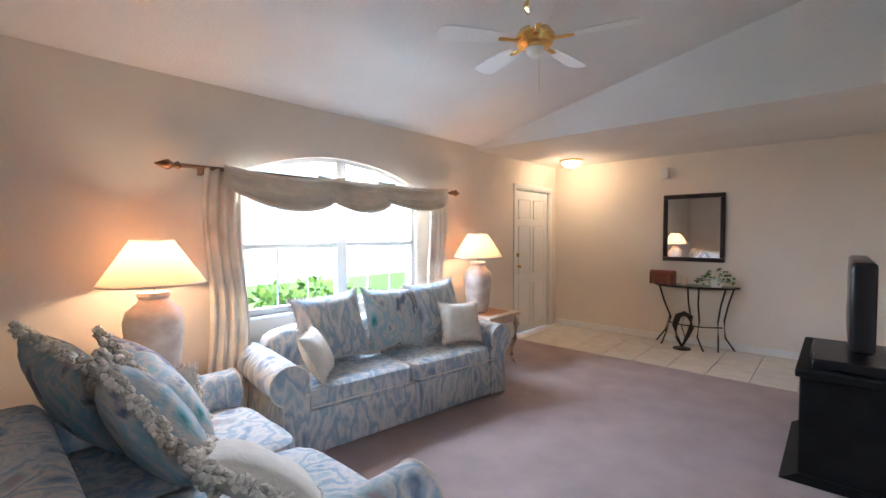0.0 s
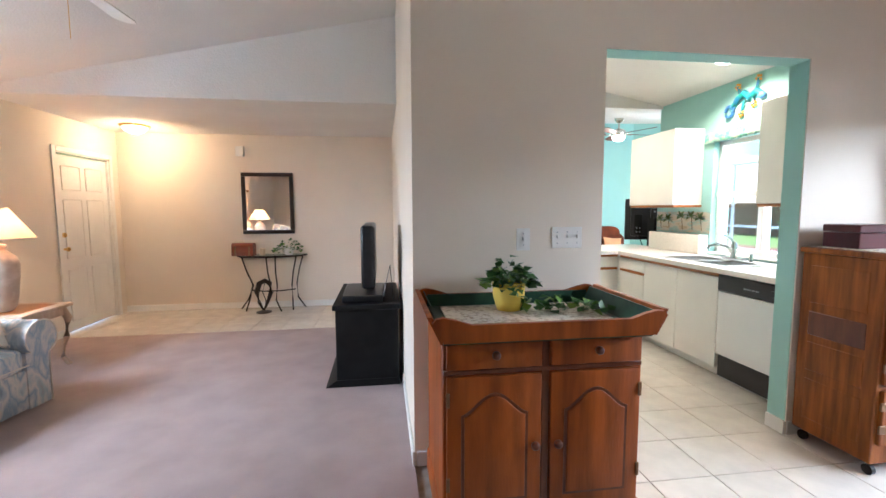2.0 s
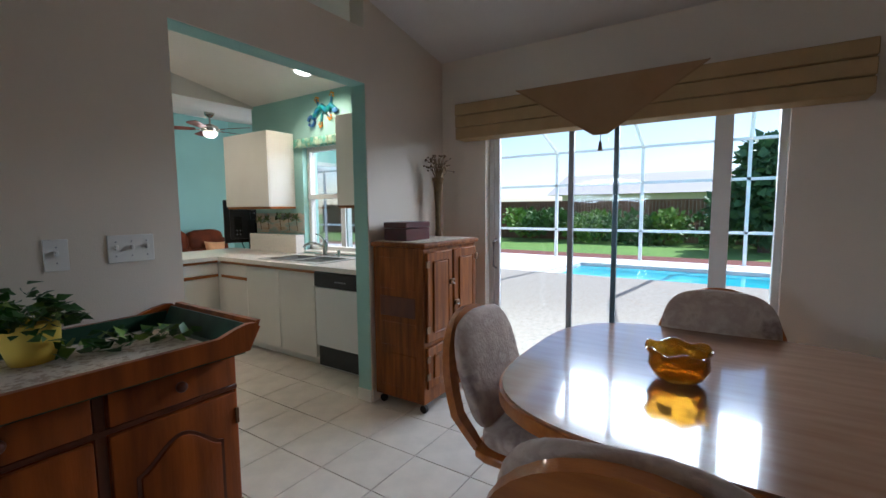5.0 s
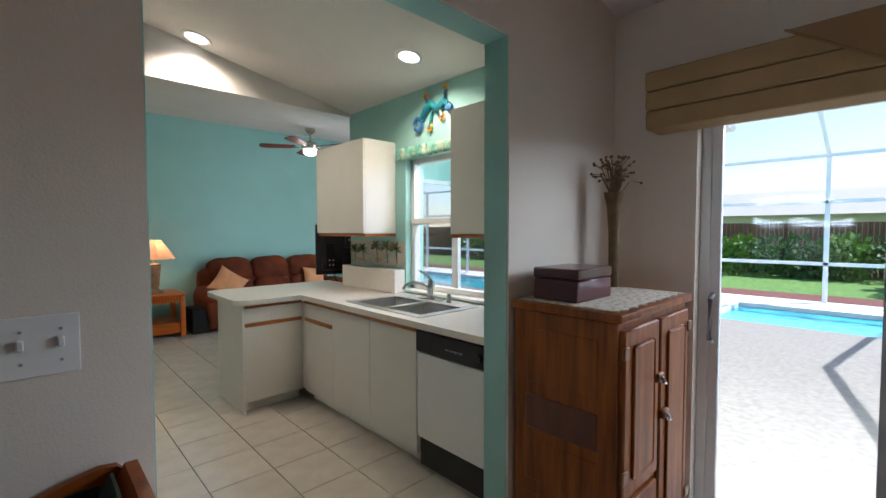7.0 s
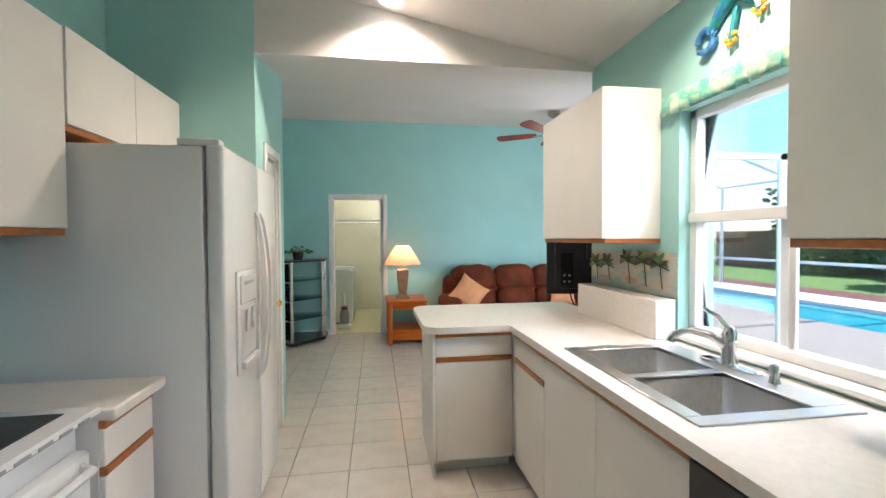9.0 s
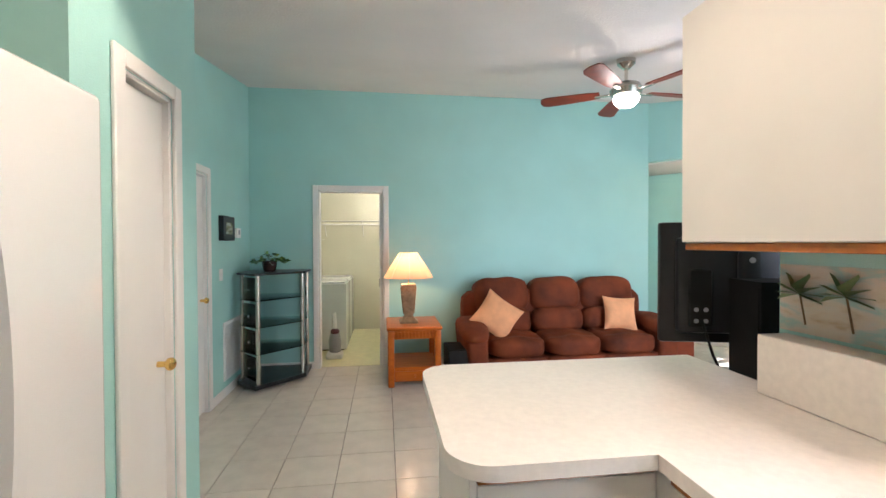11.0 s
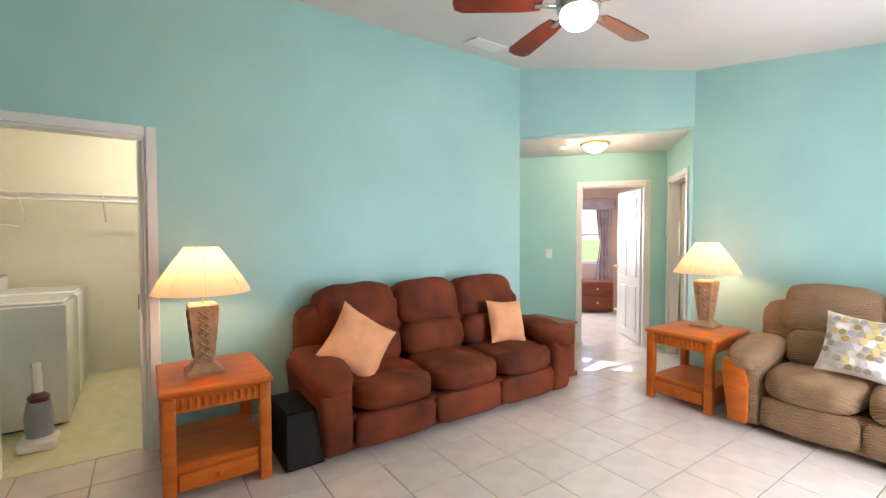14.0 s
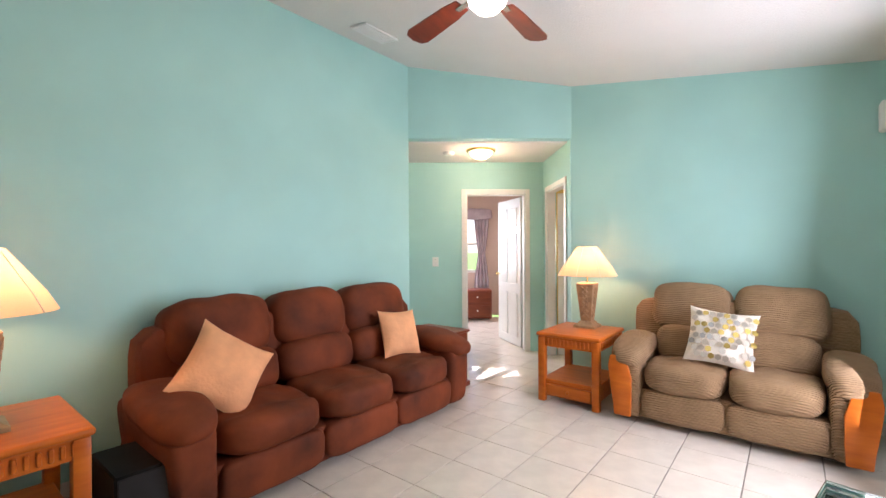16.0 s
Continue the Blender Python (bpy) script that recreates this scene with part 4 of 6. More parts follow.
def ceiling_fan(name, label, m, bladem, hubm, drop, bl, n, lit, arms=None, ang=0.0):
    """Fan hanging at its hub; +z up to the ceiling."""
    t = thing(name, label, "ceiling fan", m)
    part("canopy", lathe(B(), [(0.03, drop - 0.08), (0.07, drop - 0.04), (0.075, drop + 0.03)], 20), hubm, t)
    part("downrod", rod(B(), (0, 0, 0.05), (0, 0, drop), 0.013), hubm, t)
    part("motor_housing", lathe(B(), [(0.05, -0.05), (0.11, -0.03), (0.125, 0.02), (0.10, 0.06), (0.03, 0.09)], 28), hubm, t)
    for k in range(n):
        a = ang + 2 * math.pi * k / n
        r = Matrix.Rotation(a, 4, "Z")
        b = bx(B(), 0.10, 0.24, -0.018, 0.018, -0.012, 0.0, 0.004)
        bmesh.ops.transform(b, matrix=r, verts=b.verts)
        part("blade_arm", b, arms or hubm, t)
        out = [(0.20, -0.045), (0.30, -0.06), (bl - 0.06, -0.075), (bl - 0.015, -0.055), (bl, 0.0), (bl - 0.015, 0.055), (bl - 0.06, 0.075), (0.30, 0.06), (0.20, 0.045)]
        b = prism(B(), out, 0.008, "xy", 0.0)
        bmesh.ops.transform(b, matrix=r @ Matrix.Rotation(radians(11), 4, "X"), verts=b.verts)
        part("blade", b, bladem, t)
    if lit:
        part("light_bowl", lathe(B(), [(0.005, -0.12), (0.06, -0.11), (0.095, -0.075), (0.10, -0.045)], 24), FROSTW, t, "lit frosted glass bowl")
    else:
        part("switch_housing", lathe(B(), [(0.03, -0.10), (0.05, -0.08), (0.06, -0.05)], 20), WHITE, t)
        part("pull_chain", path_rod(B(), [(0.03, 0, -0.09), (0.03, 0, -0.33)], 0.002), BRASS, t)
    return t


ceiling_fan("ceiling_fan", "white bladed ceiling fan with polished brass hub", pose(-1.43, 2.86, 2.65), CEIL, BRASS, 0.235, 0.62, 5, False, BRASS, 0.3)
ceiling_fan("ceiling_fan", "brushed nickel ceiling fan with cherry blades and lit bowl", pose(4.17, 7.08, 2.635), FANWOOD, NICKEL, 0.265, 0.68, 5, True, None, radians(4))


def flush_lamp(m, label):
    t = thing("ceiling_light", label, "ceiling light", m)
    part("base", lathe(B(), [(0.15, -0.025), (0.165, -0.015), (0.165, 0)], 28), BRASS, t, "brass base")
    part("bowl", lathe(B(), [(0.008, -0.105), (0.06, -0.095), (0.11, -0.065), (0.135, -0.025)], 28), FROST, t, "lit frosted glass bowl")


flush_lamp(pose(-2.75, 6.1, 2.44), "flush ceiling light with glass bowl, lit, in the foyer")
flush_lamp(pose(6.42, 8.62, 2.44), "flush ceiling light with glass bowl, lit, in the hall")

# ---- dining room ----
dr = thing("dry_sink_dresser", "stained pine dry sink dresser with two drawers and arched doors", "dresser")
part("body", bx(B(), 0.475, 1.345, 1.865, 2.415, 0.10, 0.89, 0.006), PINE, dr)
part("plinth", prism(B(), [(0.465, 0), (0.58, 0), (0.61, 0.025), (0.65, 0.05), (1.17, 0.05), (1.21, 0.025), (1.24, 0), (1.355, 0), (1.355, 0.10), (1.345, 0.12), (0.475, 0.12), (0.465, 0.10)], 0.57, "xz", 1.845), PINE, dr)
part("center_stile", bx(B(), 0.895, 0.925, 1.857, 1.87, 0.12, 0.88, 0.002), PINED, dr)
part("drawer_rail", bx(B(), 0.48, 1.34, 1.855, 1.868, 0.728, 0.748, 0.003), PINED, dr)
for x0, x1, s in ((0.485, 0.895, 1), (0.925, 1.335, -1)):
    dw = part("drawer", bx(B(), x0 + 0.005, x1 - 0.005, 1.842, 1.868, 0.752, 0.872, 0.006, 2), PINE, dr)
    part("knob", soft(B(), (x0 + x1) / 2 - 0.018, (x0 + x1) / 2 + 0.018, 1.806, 1.844, 0.795, 0.831, 2, 4), PINED, dw, "dark wooden knob")
    do = part("door", bx(B(), x0 + 0.005, x1 - 0.005, 1.845, 1.868, 0.125, 0.722, 0.006, 2), PINE, dr)
    a, b2 = x0 + 0.075, x1 - 0.075
    arch = [(a, 0.195), (b2, 0.195), (b2, 0.555)] + [(b2 + (a - b2) * k / 14, 0.555 + 0.085 * math.sin(math.pi * k / 14) ** 1.6) for k in range(1, 14)] + [(a, 0.555)]
    part("panel_groove", prism(B(), [((x - (a + b2) / 2) * 1.08 + (a + b2) / 2, (z - 0.40) * 1.05 + 0.40) for x, z in arch], 0.004, "xz", 1.842), PINED, do)
    pn = prism(B(), arch, 0.012, "xz", 1.834)
    bmesh.ops.bevel(pn, geom=[e for e in pn.edges if all(v.co.y < 1.835 for v in e.verts)], offset=0.01, segments=2, affect="EDGES", profile=0.5)
    part("panel", pn, PINE, do)
    kx = x1 - 0.035 if s > 0 else x0 + 0.035
    part("knob", soft(B(), kx - 0.018, kx + 0.018, 1.81, 1.847, 0.40, 0.436, 2, 4), PINED, do, "dark wooden knob")
    hx = x0 + 0.002 if s > 0 else x1 - 0.016
    for z in (0.24, 0.60):
        part("hinge", bx(B(), hx, hx + 0.014, 1.838, 1.846, z, z + 0.06, 0.002), BRONZE, do)
wave = [(0.425, 0.965), (0.44, 0.982), (0.47, 0.986), (0.52, 0.975), (0.58, 0.955), (1.24, 0.955), (1.30, 0.975), (1.35, 0.986), (1.38, 0.982), (1.395, 0.965), (1.35, 0.885), (0.47, 0.885)]
part("tray_front", prism(B(), wave, 0.022, "xz", 1.775), PINE, dr)
part("tray_back", prism(B(), wave, 0.020, "xz", 2.408), PINE, dr)
for s, x in ((-1, 0.475), (1, 1.345)):
    part("tray_end", prism(B(), [(x, 0.885), (x + s * 0.018, 0.885), (x + s * 0.068, 0.985), (x + s * 0.046, 0.985)], 0.609, "xz", 1.798), PINE, dr)
part("tray_floor", bx(B(), 0.474, 1.346, 1.80, 2.406, 0.872, 0.892), GREENT, dr, "dark green painted tray floor")
part("tray_molding", bx(B(), 0.462, 1.358, 1.835, 2.40, 0.862, 0.882, 0.006, 2), PINE, dr)
for s, x in ((-1, 0.492), (1, 1.328)):
    part("tray_lining", prism(B(), [(x, 0.893), (x + s * 0.003, 0.893), (x + s * 0.044, 0.975), (x + s * 0.038, 0.975)], 0.60, "xz", 1.80), GREENT, dr)
part("tray_lining", bx(B(), 0.47, 1.35, 2.402, 2.407, 0.893, 0.955), GREENT, dr)
solo("lace_runner", bx(B(), 0.53, 1.29, 1.83, 2.36, 0.893, 0.90, 0.003), LACE, "cream lace runner lying in the dresser tray", "cloth")
potted("ivy_plant", "variegated ivy in a yellow pot on the dresser", pose(0.862, 2.245, 0.901), 0.082, 0.135, YPOT, 170, (0.12, 0.11, 0.13), 0.05, up=0.7, seed=4, droop=0.03)
rnd = random.Random(8)
for mt, cnt in ((LEAF, 46), (LEAFL, 16)):
    bm = B()
    for k in range(cnt):
        f = k / cnt
        leaf(bm, (0.93 + 0.34 * f + rnd.uniform(-.03, .03), 2.17 - 0.10 * f + rnd.uniform(-.05, .06), 0.905 + rnd.uniform(0, .07 - 0.04 * f)), (rnd.uniform(-1, 1), rnd.uniform(-1, 1), rnd.uniform(0, .6)), 0.055, rnd.uniform(-1, 1))
    solo("ivy_vine", bm, mt, "trailing ivy strand lying along the dresser top", "plant", group="ivy strands on the dresser")

ib = thing("icebox_cabinet", "antique oak icebox cabinet with metal latches on casters", "cabinet")
part("body", bx(B(), 2.715, 3.41, 1.985, 2.42, 0.075, 1.14, 0.006), ICEOAK, ib)
part("top", bx(B(), 2.70, 3.425, 1.96, 2.43, 1.14, 1.172, 0.008, 2), ICEOAK, ib)
for z0, z1 in ((0.16, 0.40), (0.45, 0.62), (0.66, 0.80), (0.85, 1.07)):
    part("side_panel", bx(B(), 2.712, 2.72, 2.05, 2.36, z0, z1, 0.004), PINED if z0 == 0.66 else ICEOAK, ib)
for x0, x1, z0, z1, kx in ((2.74, 3.05, 0.50, 1.11, 3.03), (2.74, 3.05, 0.18, 0.47, 3.03), (3.07, 3.39, 0.18, 1.11, 3.09)):
    do = part("door", bx(B(), x0, x1, 1.965, 1.99, z0, z1, 0.006), ICEOAK, ib)
    part("panel", bx(B(), x0 + 0.06, x1 - 0.06, 1.957, 1.968, z0 + 0.06, z1 - 0.06, 0.012), ICEOAK, do)
    zc = (z0 + z1) / 2 + (0.08 if z1 > 1 else 0)
    part("latch", bx(B(), kx - 0.03, kx + 0.03, 1.945, 1.966, zc - 0.018, zc + 0.018, 0.006), BRONZE, do, "dark metal latch")
    part("latch_lever", path_rod(B(), [(kx, 1.945, zc), (kx - 0.02, 1.925, zc - 0.01), (kx - 0.06, 1.92, zc + 0.005)], 0.007), CHROME, do)
    for z in (z0 + 0.07, z1 - 0.10):
        hx = x0 if kx > (x0 + x1) / 2 else x1
        part("hinge", bx(B(), hx - 0.022, hx + 0.022, 1.956, 1.967, z, z + 0.045, 0.004), BRONZE, do)
for x in (2.76, 3.37):
    for y in (2.02, 2.38):
        part("caster", rod(rod(B(), (x - 0.012, y, 0.028), (x + 0.012, y, 0.028), 0.028), (x, y, 0.03), (x, y, 0.08), 0.008), IRON, ib)
bm = B()
prism(bm, [(2.74 + 0.66 * k / 24, 1.99 + 0.012 * math.sin(k * 2.1)) for k in range(25)] + [(3.40, 2.42), (2.74, 2.42)], 0.004, "xy", 1.1725)
solo("doily", bm, LACE, "cream scalloped lace cloth on the icebox", "cloth")
bb = thing("keepsake_box", "burgundy lacquered wooden keepsake box", "box", pose(2.92, 2.27, 1.177))
part("body", bx(B(), -0.14, 0.14, -0.10, 0.10, 0, 0.085, 0.004), BURG, bb)
part("lid", bx(B(), -0.143, 0.143, -0.103, 0.103, 0.088, 0.13, 0.006), BURG, bb)
dv = thing("dried_flowers", "tall dark vase of dried seed-head stems", "vase", pose(3.38, 2.31, 1.177))
part("vase", lathe(B(), [(0.028, 0), (0.022, 0.05), (0.024, 0.25), (0.034, 0.40), (0.05, 0.47), (0.045, 0.47)], 16), DRIED, dv)
bm = B()
rnd = random.Random(3)
for k in range(55):
    a, q = rnd.uniform(0, 6.28), rnd.uniform(0.02, 0.15)
    e = Vector((q * math.cos(a), q * math.sin(a) * 0.8, 0.55 + rnd.uniform(0.0, 0.12) - q * 0.3))
    path_rod(bm, [(0, 0, 0.42), e * 0.6 + Vector((0, 0, 0.22)), e], 0.0018, 4)
    bmesh.ops.create_icosphere(bm, subdivisions=1, radius=0.008, matrix=Matrix.Translation(e))
part("stem_spray", bm, DRIED, dv)

dt = thing("dining_table", "oval dining table with glossy brown top and oak rim", "table", pose(2.33, 0.31, 0))
oval = [(0.72 * abs(math.cos(q)) ** 0.62 * (1 if math.cos(q) > 0 else -1), 0.77 * abs(math.sin(q)) ** 0.62 * (1 if math.sin(q) > 0 else -1)) for q in [2 * math.pi * k / 72 for k in range(72)]]
part("tabletop", prism(B(), [(x * 0.985, y * 0.985) for x, y in oval], 0.012, "xy", 0.742), TABLETOP, dt)
part("rim", prism(B(), oval, 0.045, "xy", 0.70), OAK, dt, "golden oak rim")
part("apron", prism(B(), [(x * 0.8, y * 0.8) for x, y in oval], 0.07, "xy", 0.63), OAK, dt)
part("pedestal", lathe(B(), [(0.10, 0.06), (0.12, 0.15), (0.07, 0.28), (0.09, 0.5), (0.16, 0.63)], 20), OAK, dt)
for k in range(4):
    a = math.pi / 4 + k * math.pi / 2
    part("foot", path_rod(B(), [(0.06 * math.cos(a), 0.06 * math.sin(a), 0.16), (0.28 * math.cos(a), 0.28 * math.sin(a), 0.09), (0.42 * math.cos(a), 0.42 * math.sin(a), 0.03)], [0.045, 0.035, 0.028]), OAK, dt)
gb = B()
lathe(gb, [(0.045, 0), (0.085, 0.02), (0.105, 0.06), (0.10, 0.10), (0.115, 0.125), (0.109, 0.125), (0.094, 0.10), (0.098, 0.06), (0.08, 0.026), (0.01, 0.02)], 32)
for v in gb.verts:
    a = math.atan2(v.co.y, v.co.x)
    if v.co.z > 0.09:
        v.co.z += 0.009 * math.sin(6 * a)
solo("glass_bowl", gb, AMBER, "amber glass bowl with scalloped rim on the table", "bowl", pose(2.23, 0.46, 0.755))


def dining_chair(m):
    t = thing("dining_chair", "bentwood oak caster chair with mauve print cushions", "chair", m, "chairs round the dining table")
    part("seat_frame", soft(B(), -0.26, 0.26, -0.22, 0.26, 0.40, 0.45, 6, 6), OAK, t)
    part("seat", soft(B(), -0.255, 0.255, -0.20, 0.26, 0.44, 0.54, 4, 8), PAISLEY, t)
    tilt = Matrix.Translation((0, -0.20, 0.42)) @ Matrix.Rotation(radians(16), 4, "X")

    def arch(w, h, n=18):
        return [(w * math.cos(math.pi * k / n), 0.18 + (h - 0.18) * math.sin(math.pi * k / n) ** 0.8) for k in range(n + 1)]
    o, i = arch(0.300, 0.565), arch(0.246, 0.475)
    bm = prism(B(), [(0.20, 0.0)] + o + [(-0.20, 0.0)] + [(-0.16, 0.0)] + i[::-1] + [(0.16, 0.0)], 0.032, "xz", -0.016)
    for v in bm.verts:
        v.co = tilt @ v.co
    part("backrest", bm, OAK, t, "bent oak back hoop")
    for x in (-0.12, -0.04, 0.04, 0.12):
        part("spindle", path_rod(B(), [tilt @ Vector((x * 0.7, 0, 0.02)), tilt @ Vector((x, -0.012, 0.25)), tilt @ Vector((x * 1.1, 0, 0.46))], 0.009, 6), PALEWOOD, t)
    bm = soft(B(), -0.26, 0.26, 0.018, 0.10, 0.05, 0.545, 3.2, 10, 0.008)
    for v in bm.verts:
        v.co = tilt @ v.co
    part("back_cushion", bm, PAISLEY, t)
    part("post", rod(B(), (0, 0, 0.14), (0, 0, 0.41), 0.03), IRON, t)
    for k in range(4):
        a = math.pi / 4 + k * math.pi / 2
        e = Vector((0.27 * math.cos(a), 0.27 * math.sin(a), 0.075))
        lg = part("leg", path_rod(B(), [(0, 0, 0.17), e * 0.5 + Vector((0, 0, 0.09)), e], [0.034, 0.028, 0.02]), OAK, t)
        part("caster", rod(B(), (e.x - 0.02, e.y, 0.028), (e.x + 0.02, e.y, 0.028), 0.028), GREY, lg)
    return t


dining_chair(pose(1.53, 0.49, 0, 0, 0, -84))
dining_chair(pose(2.13, 0.95, 0, 0, 0, 183))
dining_chair(pose(2.82, 0.34, 0, 0, 0, 92))

# ---- wall plates ----


def plate(x0, x1, y, z0, z1, n, label, ax="y", s=-1, holes=False):
    t = thing("switch_plate", label, "switch")
    if ax == "y":
        part("cover", bx(B(), x0, x1, y + s * 0.007, y, z0, z1, 0.002), WHITE, t)
        for k in range(n):
            c = x0 + (x1 - x0) * (k + 0.5) / n
            part("toggle", bx(B(), c - 0.005, c + 0.005, y + s * 0.02, y + s * 0.006, (z0 + z1) / 2 - 0.004, (z0 + z1) / 2 + 0.016, 0.002), WHITE, t)
            for dz in (-0.03, 0.03):
                part("screw", rod(B(), (c, y + s * 0.009, (z0 + z1) / 2 + dz), (c, y + s * 0.006, (z0 + z1) / 2 + dz), 0.003), GREY, t)
    else:
        part("cover", bx(B(), y, y + s * 0.007, x0, x1, z0, z1, 0.002), WHITE, t)
        part("toggle", bx(B(), y, y + s * 0.02, (x0 + x1) / 2 - 0.005, (x0 + x1) / 2 + 0.005, (z0 + z1) / 2, (z0 + z1) / 2 + 0.015), WHITE, t)
    return t


plate(1.16, 1.331, KY, 1.185, 1.30, 3, "white triple toggle switch plate on cream wall")
plate(0.96, 1.035, KY, 1.175, 1.295, 1, "white single outlet and switch plate on cream wall")
plate(8.02, 8.10, FX, 1.10, 1.21, 1, "white switch plate on turquoise wall", "x", 1)
pl = plate(-3.15, -3.07, 11.13, 1.10, 1.22, 1, "white switch plate on the hall wall")
pl.matrix_basis = HALL

# ---- kitchen ----
g = "white laminate base cabinets"


def base_unit(ax, a0, a1, f, back, drawer, label="white laminate base cabinet with oak pull strip"):
    """ax 'y': runs along y, front at x=f facing -x if back>f; ax 'x': runs along x, front at y=f."""
    t = thing("base_cabinet", label, "cabinet", group=g)
    s = 1 if back > f else -1

    def put(nm, u0, u1, d0, d1, z0, z1, mt, b=0.003, par=None):
        p0, p1 = sorted((f + s * d0, f + s * d1))
        bm = bx(B(), p0, p1, u0, u1, z0, z1, b) if ax == "y" else bx(B(), u0, u1, p0, p1, z0, z1, b)
        return part(nm, bm, mt, par or t)
    put("body", a0, a1, 0.02, abs(back - f), 0.10, 0.874 if drawer else 0.70, LAMIN, 0)
    put("toe_kick", a0, a1, 0.08, abs(back - f), 0.0, 0.10, LAMIN, 0)
    put("pull_strip", a0 + 0.003, a1 - 0.003, -0.004, 0.02, 0.845, 0.872, OAK)
    if drawer:
        put("drawer", a0 + 0.002, a1 - 0.002, 0.0, 0.02, 0.725, 0.843, LAMIN)
        put("pull_strip", a0 + 0.003, a1 - 0.003, -0.004, 0.02, 0.695, 0.723, OAK)
        put("door", a0 + 0.002, a1 - 0.002, 0.0, 0.02, 0.09, 0.693, LAMIN)
    else:
        put("door", a0 + 0.002, a1 - 0.002, 0.0, 0.02, 0.09, 0.843, LAMIN)
    return t


base_unit("y", 3.325, 3.83, 2.945, EX, False)
base_unit("y", 3.83, 4.34, 2.945, EX, False)
base_unit("y", 4.34, 4.80, 2.945, EX, True)
base_unit("x", 2.47, 2.95, 4.86, 5.45, True, "white laminate peninsula cabinet with drawer and oak strips")
pb = thing("peninsula_panel", "white laminate panel closing the peninsula back and corner", "cabinet", group=g)
part("panel", bx(B(), 2.455, 3.65, 5.45, 5.47, 0, 0.874), LAMIN, pb)
part("panel", bx(B(), 2.452, 2.469, 4.85, 5.45, 0, 0.874), LAMIN, pb)
part("filler", bx(B(), 2.951, 3.64, 4.801, 5.449, 0.1, 0.873), LAMIN, pb)
base_unit("y", 3.80, 4.10, 1.27, 0.57, True, "narrow white laminate cabinet with drawer beside the stove")
co = thing("countertop", "white laminate L-shaped kitchen countertop with rounded end", "countertop")
bm = B()
for a in ((2.92, 3.645, 2.58, 3.40), (2.92, 3.03, 3.40, 4.20), (3.53, 3.645, 3.40, 4.20), (2.92, 3.645, 4.20, 4.81)):
    part("slab", bx(B(), *a, 0.875, 0.915), COUNTER, co)
rc = [(2.40 + 0.12 * (1 - math.cos(q)), 4.93 - 0.12 * math.sin(q)) for q in [math.pi / 2 * k / 8 for k in range(9)]]
tip = rc + [(3.645, 4.81), (3.645, 5.67)] + [(2.52 - 0.12 * math.sin(q), 5.55 + 0.12 * math.cos(q)) for q in [math.pi / 2 * k / 8 for k in range(9)]]
prism(bm, tip, 0.04, "xy", 0.875)
part("peninsula_slab", bm, COUNTER, co)
part("backsplash", bx(B(), 3.53, 3.645, 4.31, 5.17, 0.916, 1.12, 0.004), COUNTER, co)
c2 = thing("countertop", "short white countertop beside the stove", "countertop")
part("slab", bx(B(), 0.57, 1.31, 3.79, 4.12, 0.875, 0.915, 0.006), COUNTER, c2)

sk = thing("kitchen_sink", "double-bowl stainless steel sink set in the counter", "sink")
for a in ((3.00, 3.56, 3.36, 3.42), (3.00, 3.56, 4.17, 4.23), (3.00, 3.06, 3.42, 4.17), (3.44, 3.56, 3.42, 4.17), (3.06, 3.44, 3.775, 3.815)):
    part("rim", bx(B(), *a, 0.914, 0.922, 0.003), STEEL, sk)
for y0, y1 in ((3.42, 3.775), (3.815, 4.17)):
    bm = soft(B(), 3.045, 3.455, y0 - 0.012, y1 + 0.012, 0.72, 1.12, 9, 10)
    bmesh.ops.delete(bm, geom=[v for v in bm.verts if v.co.z > 0.921], context="VERTS")
    bmesh.ops.reverse_faces(bm, faces=bm.faces)
    part("basin", bm, STEEL, sk)
fa = thing("faucet", "chrome single-lever kitchen faucet with side sprayer", "faucet", pose(3.52, 3.83, 0.922))
part("base_plate", bx(B(), -0.03, 0.03, -0.13, 0.13, 0, 0.012, 0.005), CHROME, fa)
part("body", lathe(B(), [(0.032, 0.01), (0.028, 0.09), (0.03, 0.13), (0.018, 0.16)], 20), CHROME, fa)
part("spout", path_rod(B(), [(0, 0, 0.07), (-0.06, 0.03, 0.12), (-0.13, 0.06, 0.14), (-0.19, 0.08, 0.12), (-0.20, 0.085, 0.09)], [0.018, 0.016, 0.015, 0.015, 0.018], 12), CHROME, fa)
part("lever", path_rod(B(), [(0, 0, 0.15), (-0.03, 0.03, 0.20), (-0.06, 0.07, 0.225)], [0.014, 0.010, 0.008]), CHROME, fa)
part("sprayer", lathe(B(), [(0.02, 0.0), (0.014, 0.02), (0.018, 0.05), (0.012, 0.065)], 16, (0, -0.2, 0)), CHROME, fa)

di = thing("dishwasher", "white dishwasher with black control panel and kick plate", "dishwasher")
part("body", bx(B(), 2.97, 3.6, 2.71, 3.315, 0.02, 0.873), APPL, di)
part("door", bx(B(), 2.935, 2.97, 2.715, 3.31, 0.215, 0.735, 0.004), APPL, di)
cp = part("control_panel", bx(B(), 2.925, 2.97, 2.715, 3.31, 0.74, 0.868, 0.006), BLACK, di)
part("dial", rod(B(), (2.925, 2.80, 0.80), (2.905, 2.80, 0.80), 0.024), BLACK, cp)
for k in range(4):
    part("button", bx(B(), 2.920, 2.926, 2.92 + 0.035 * k, 2.945 + 0.035 * k, 0.79, 0.80), GREY, cp)
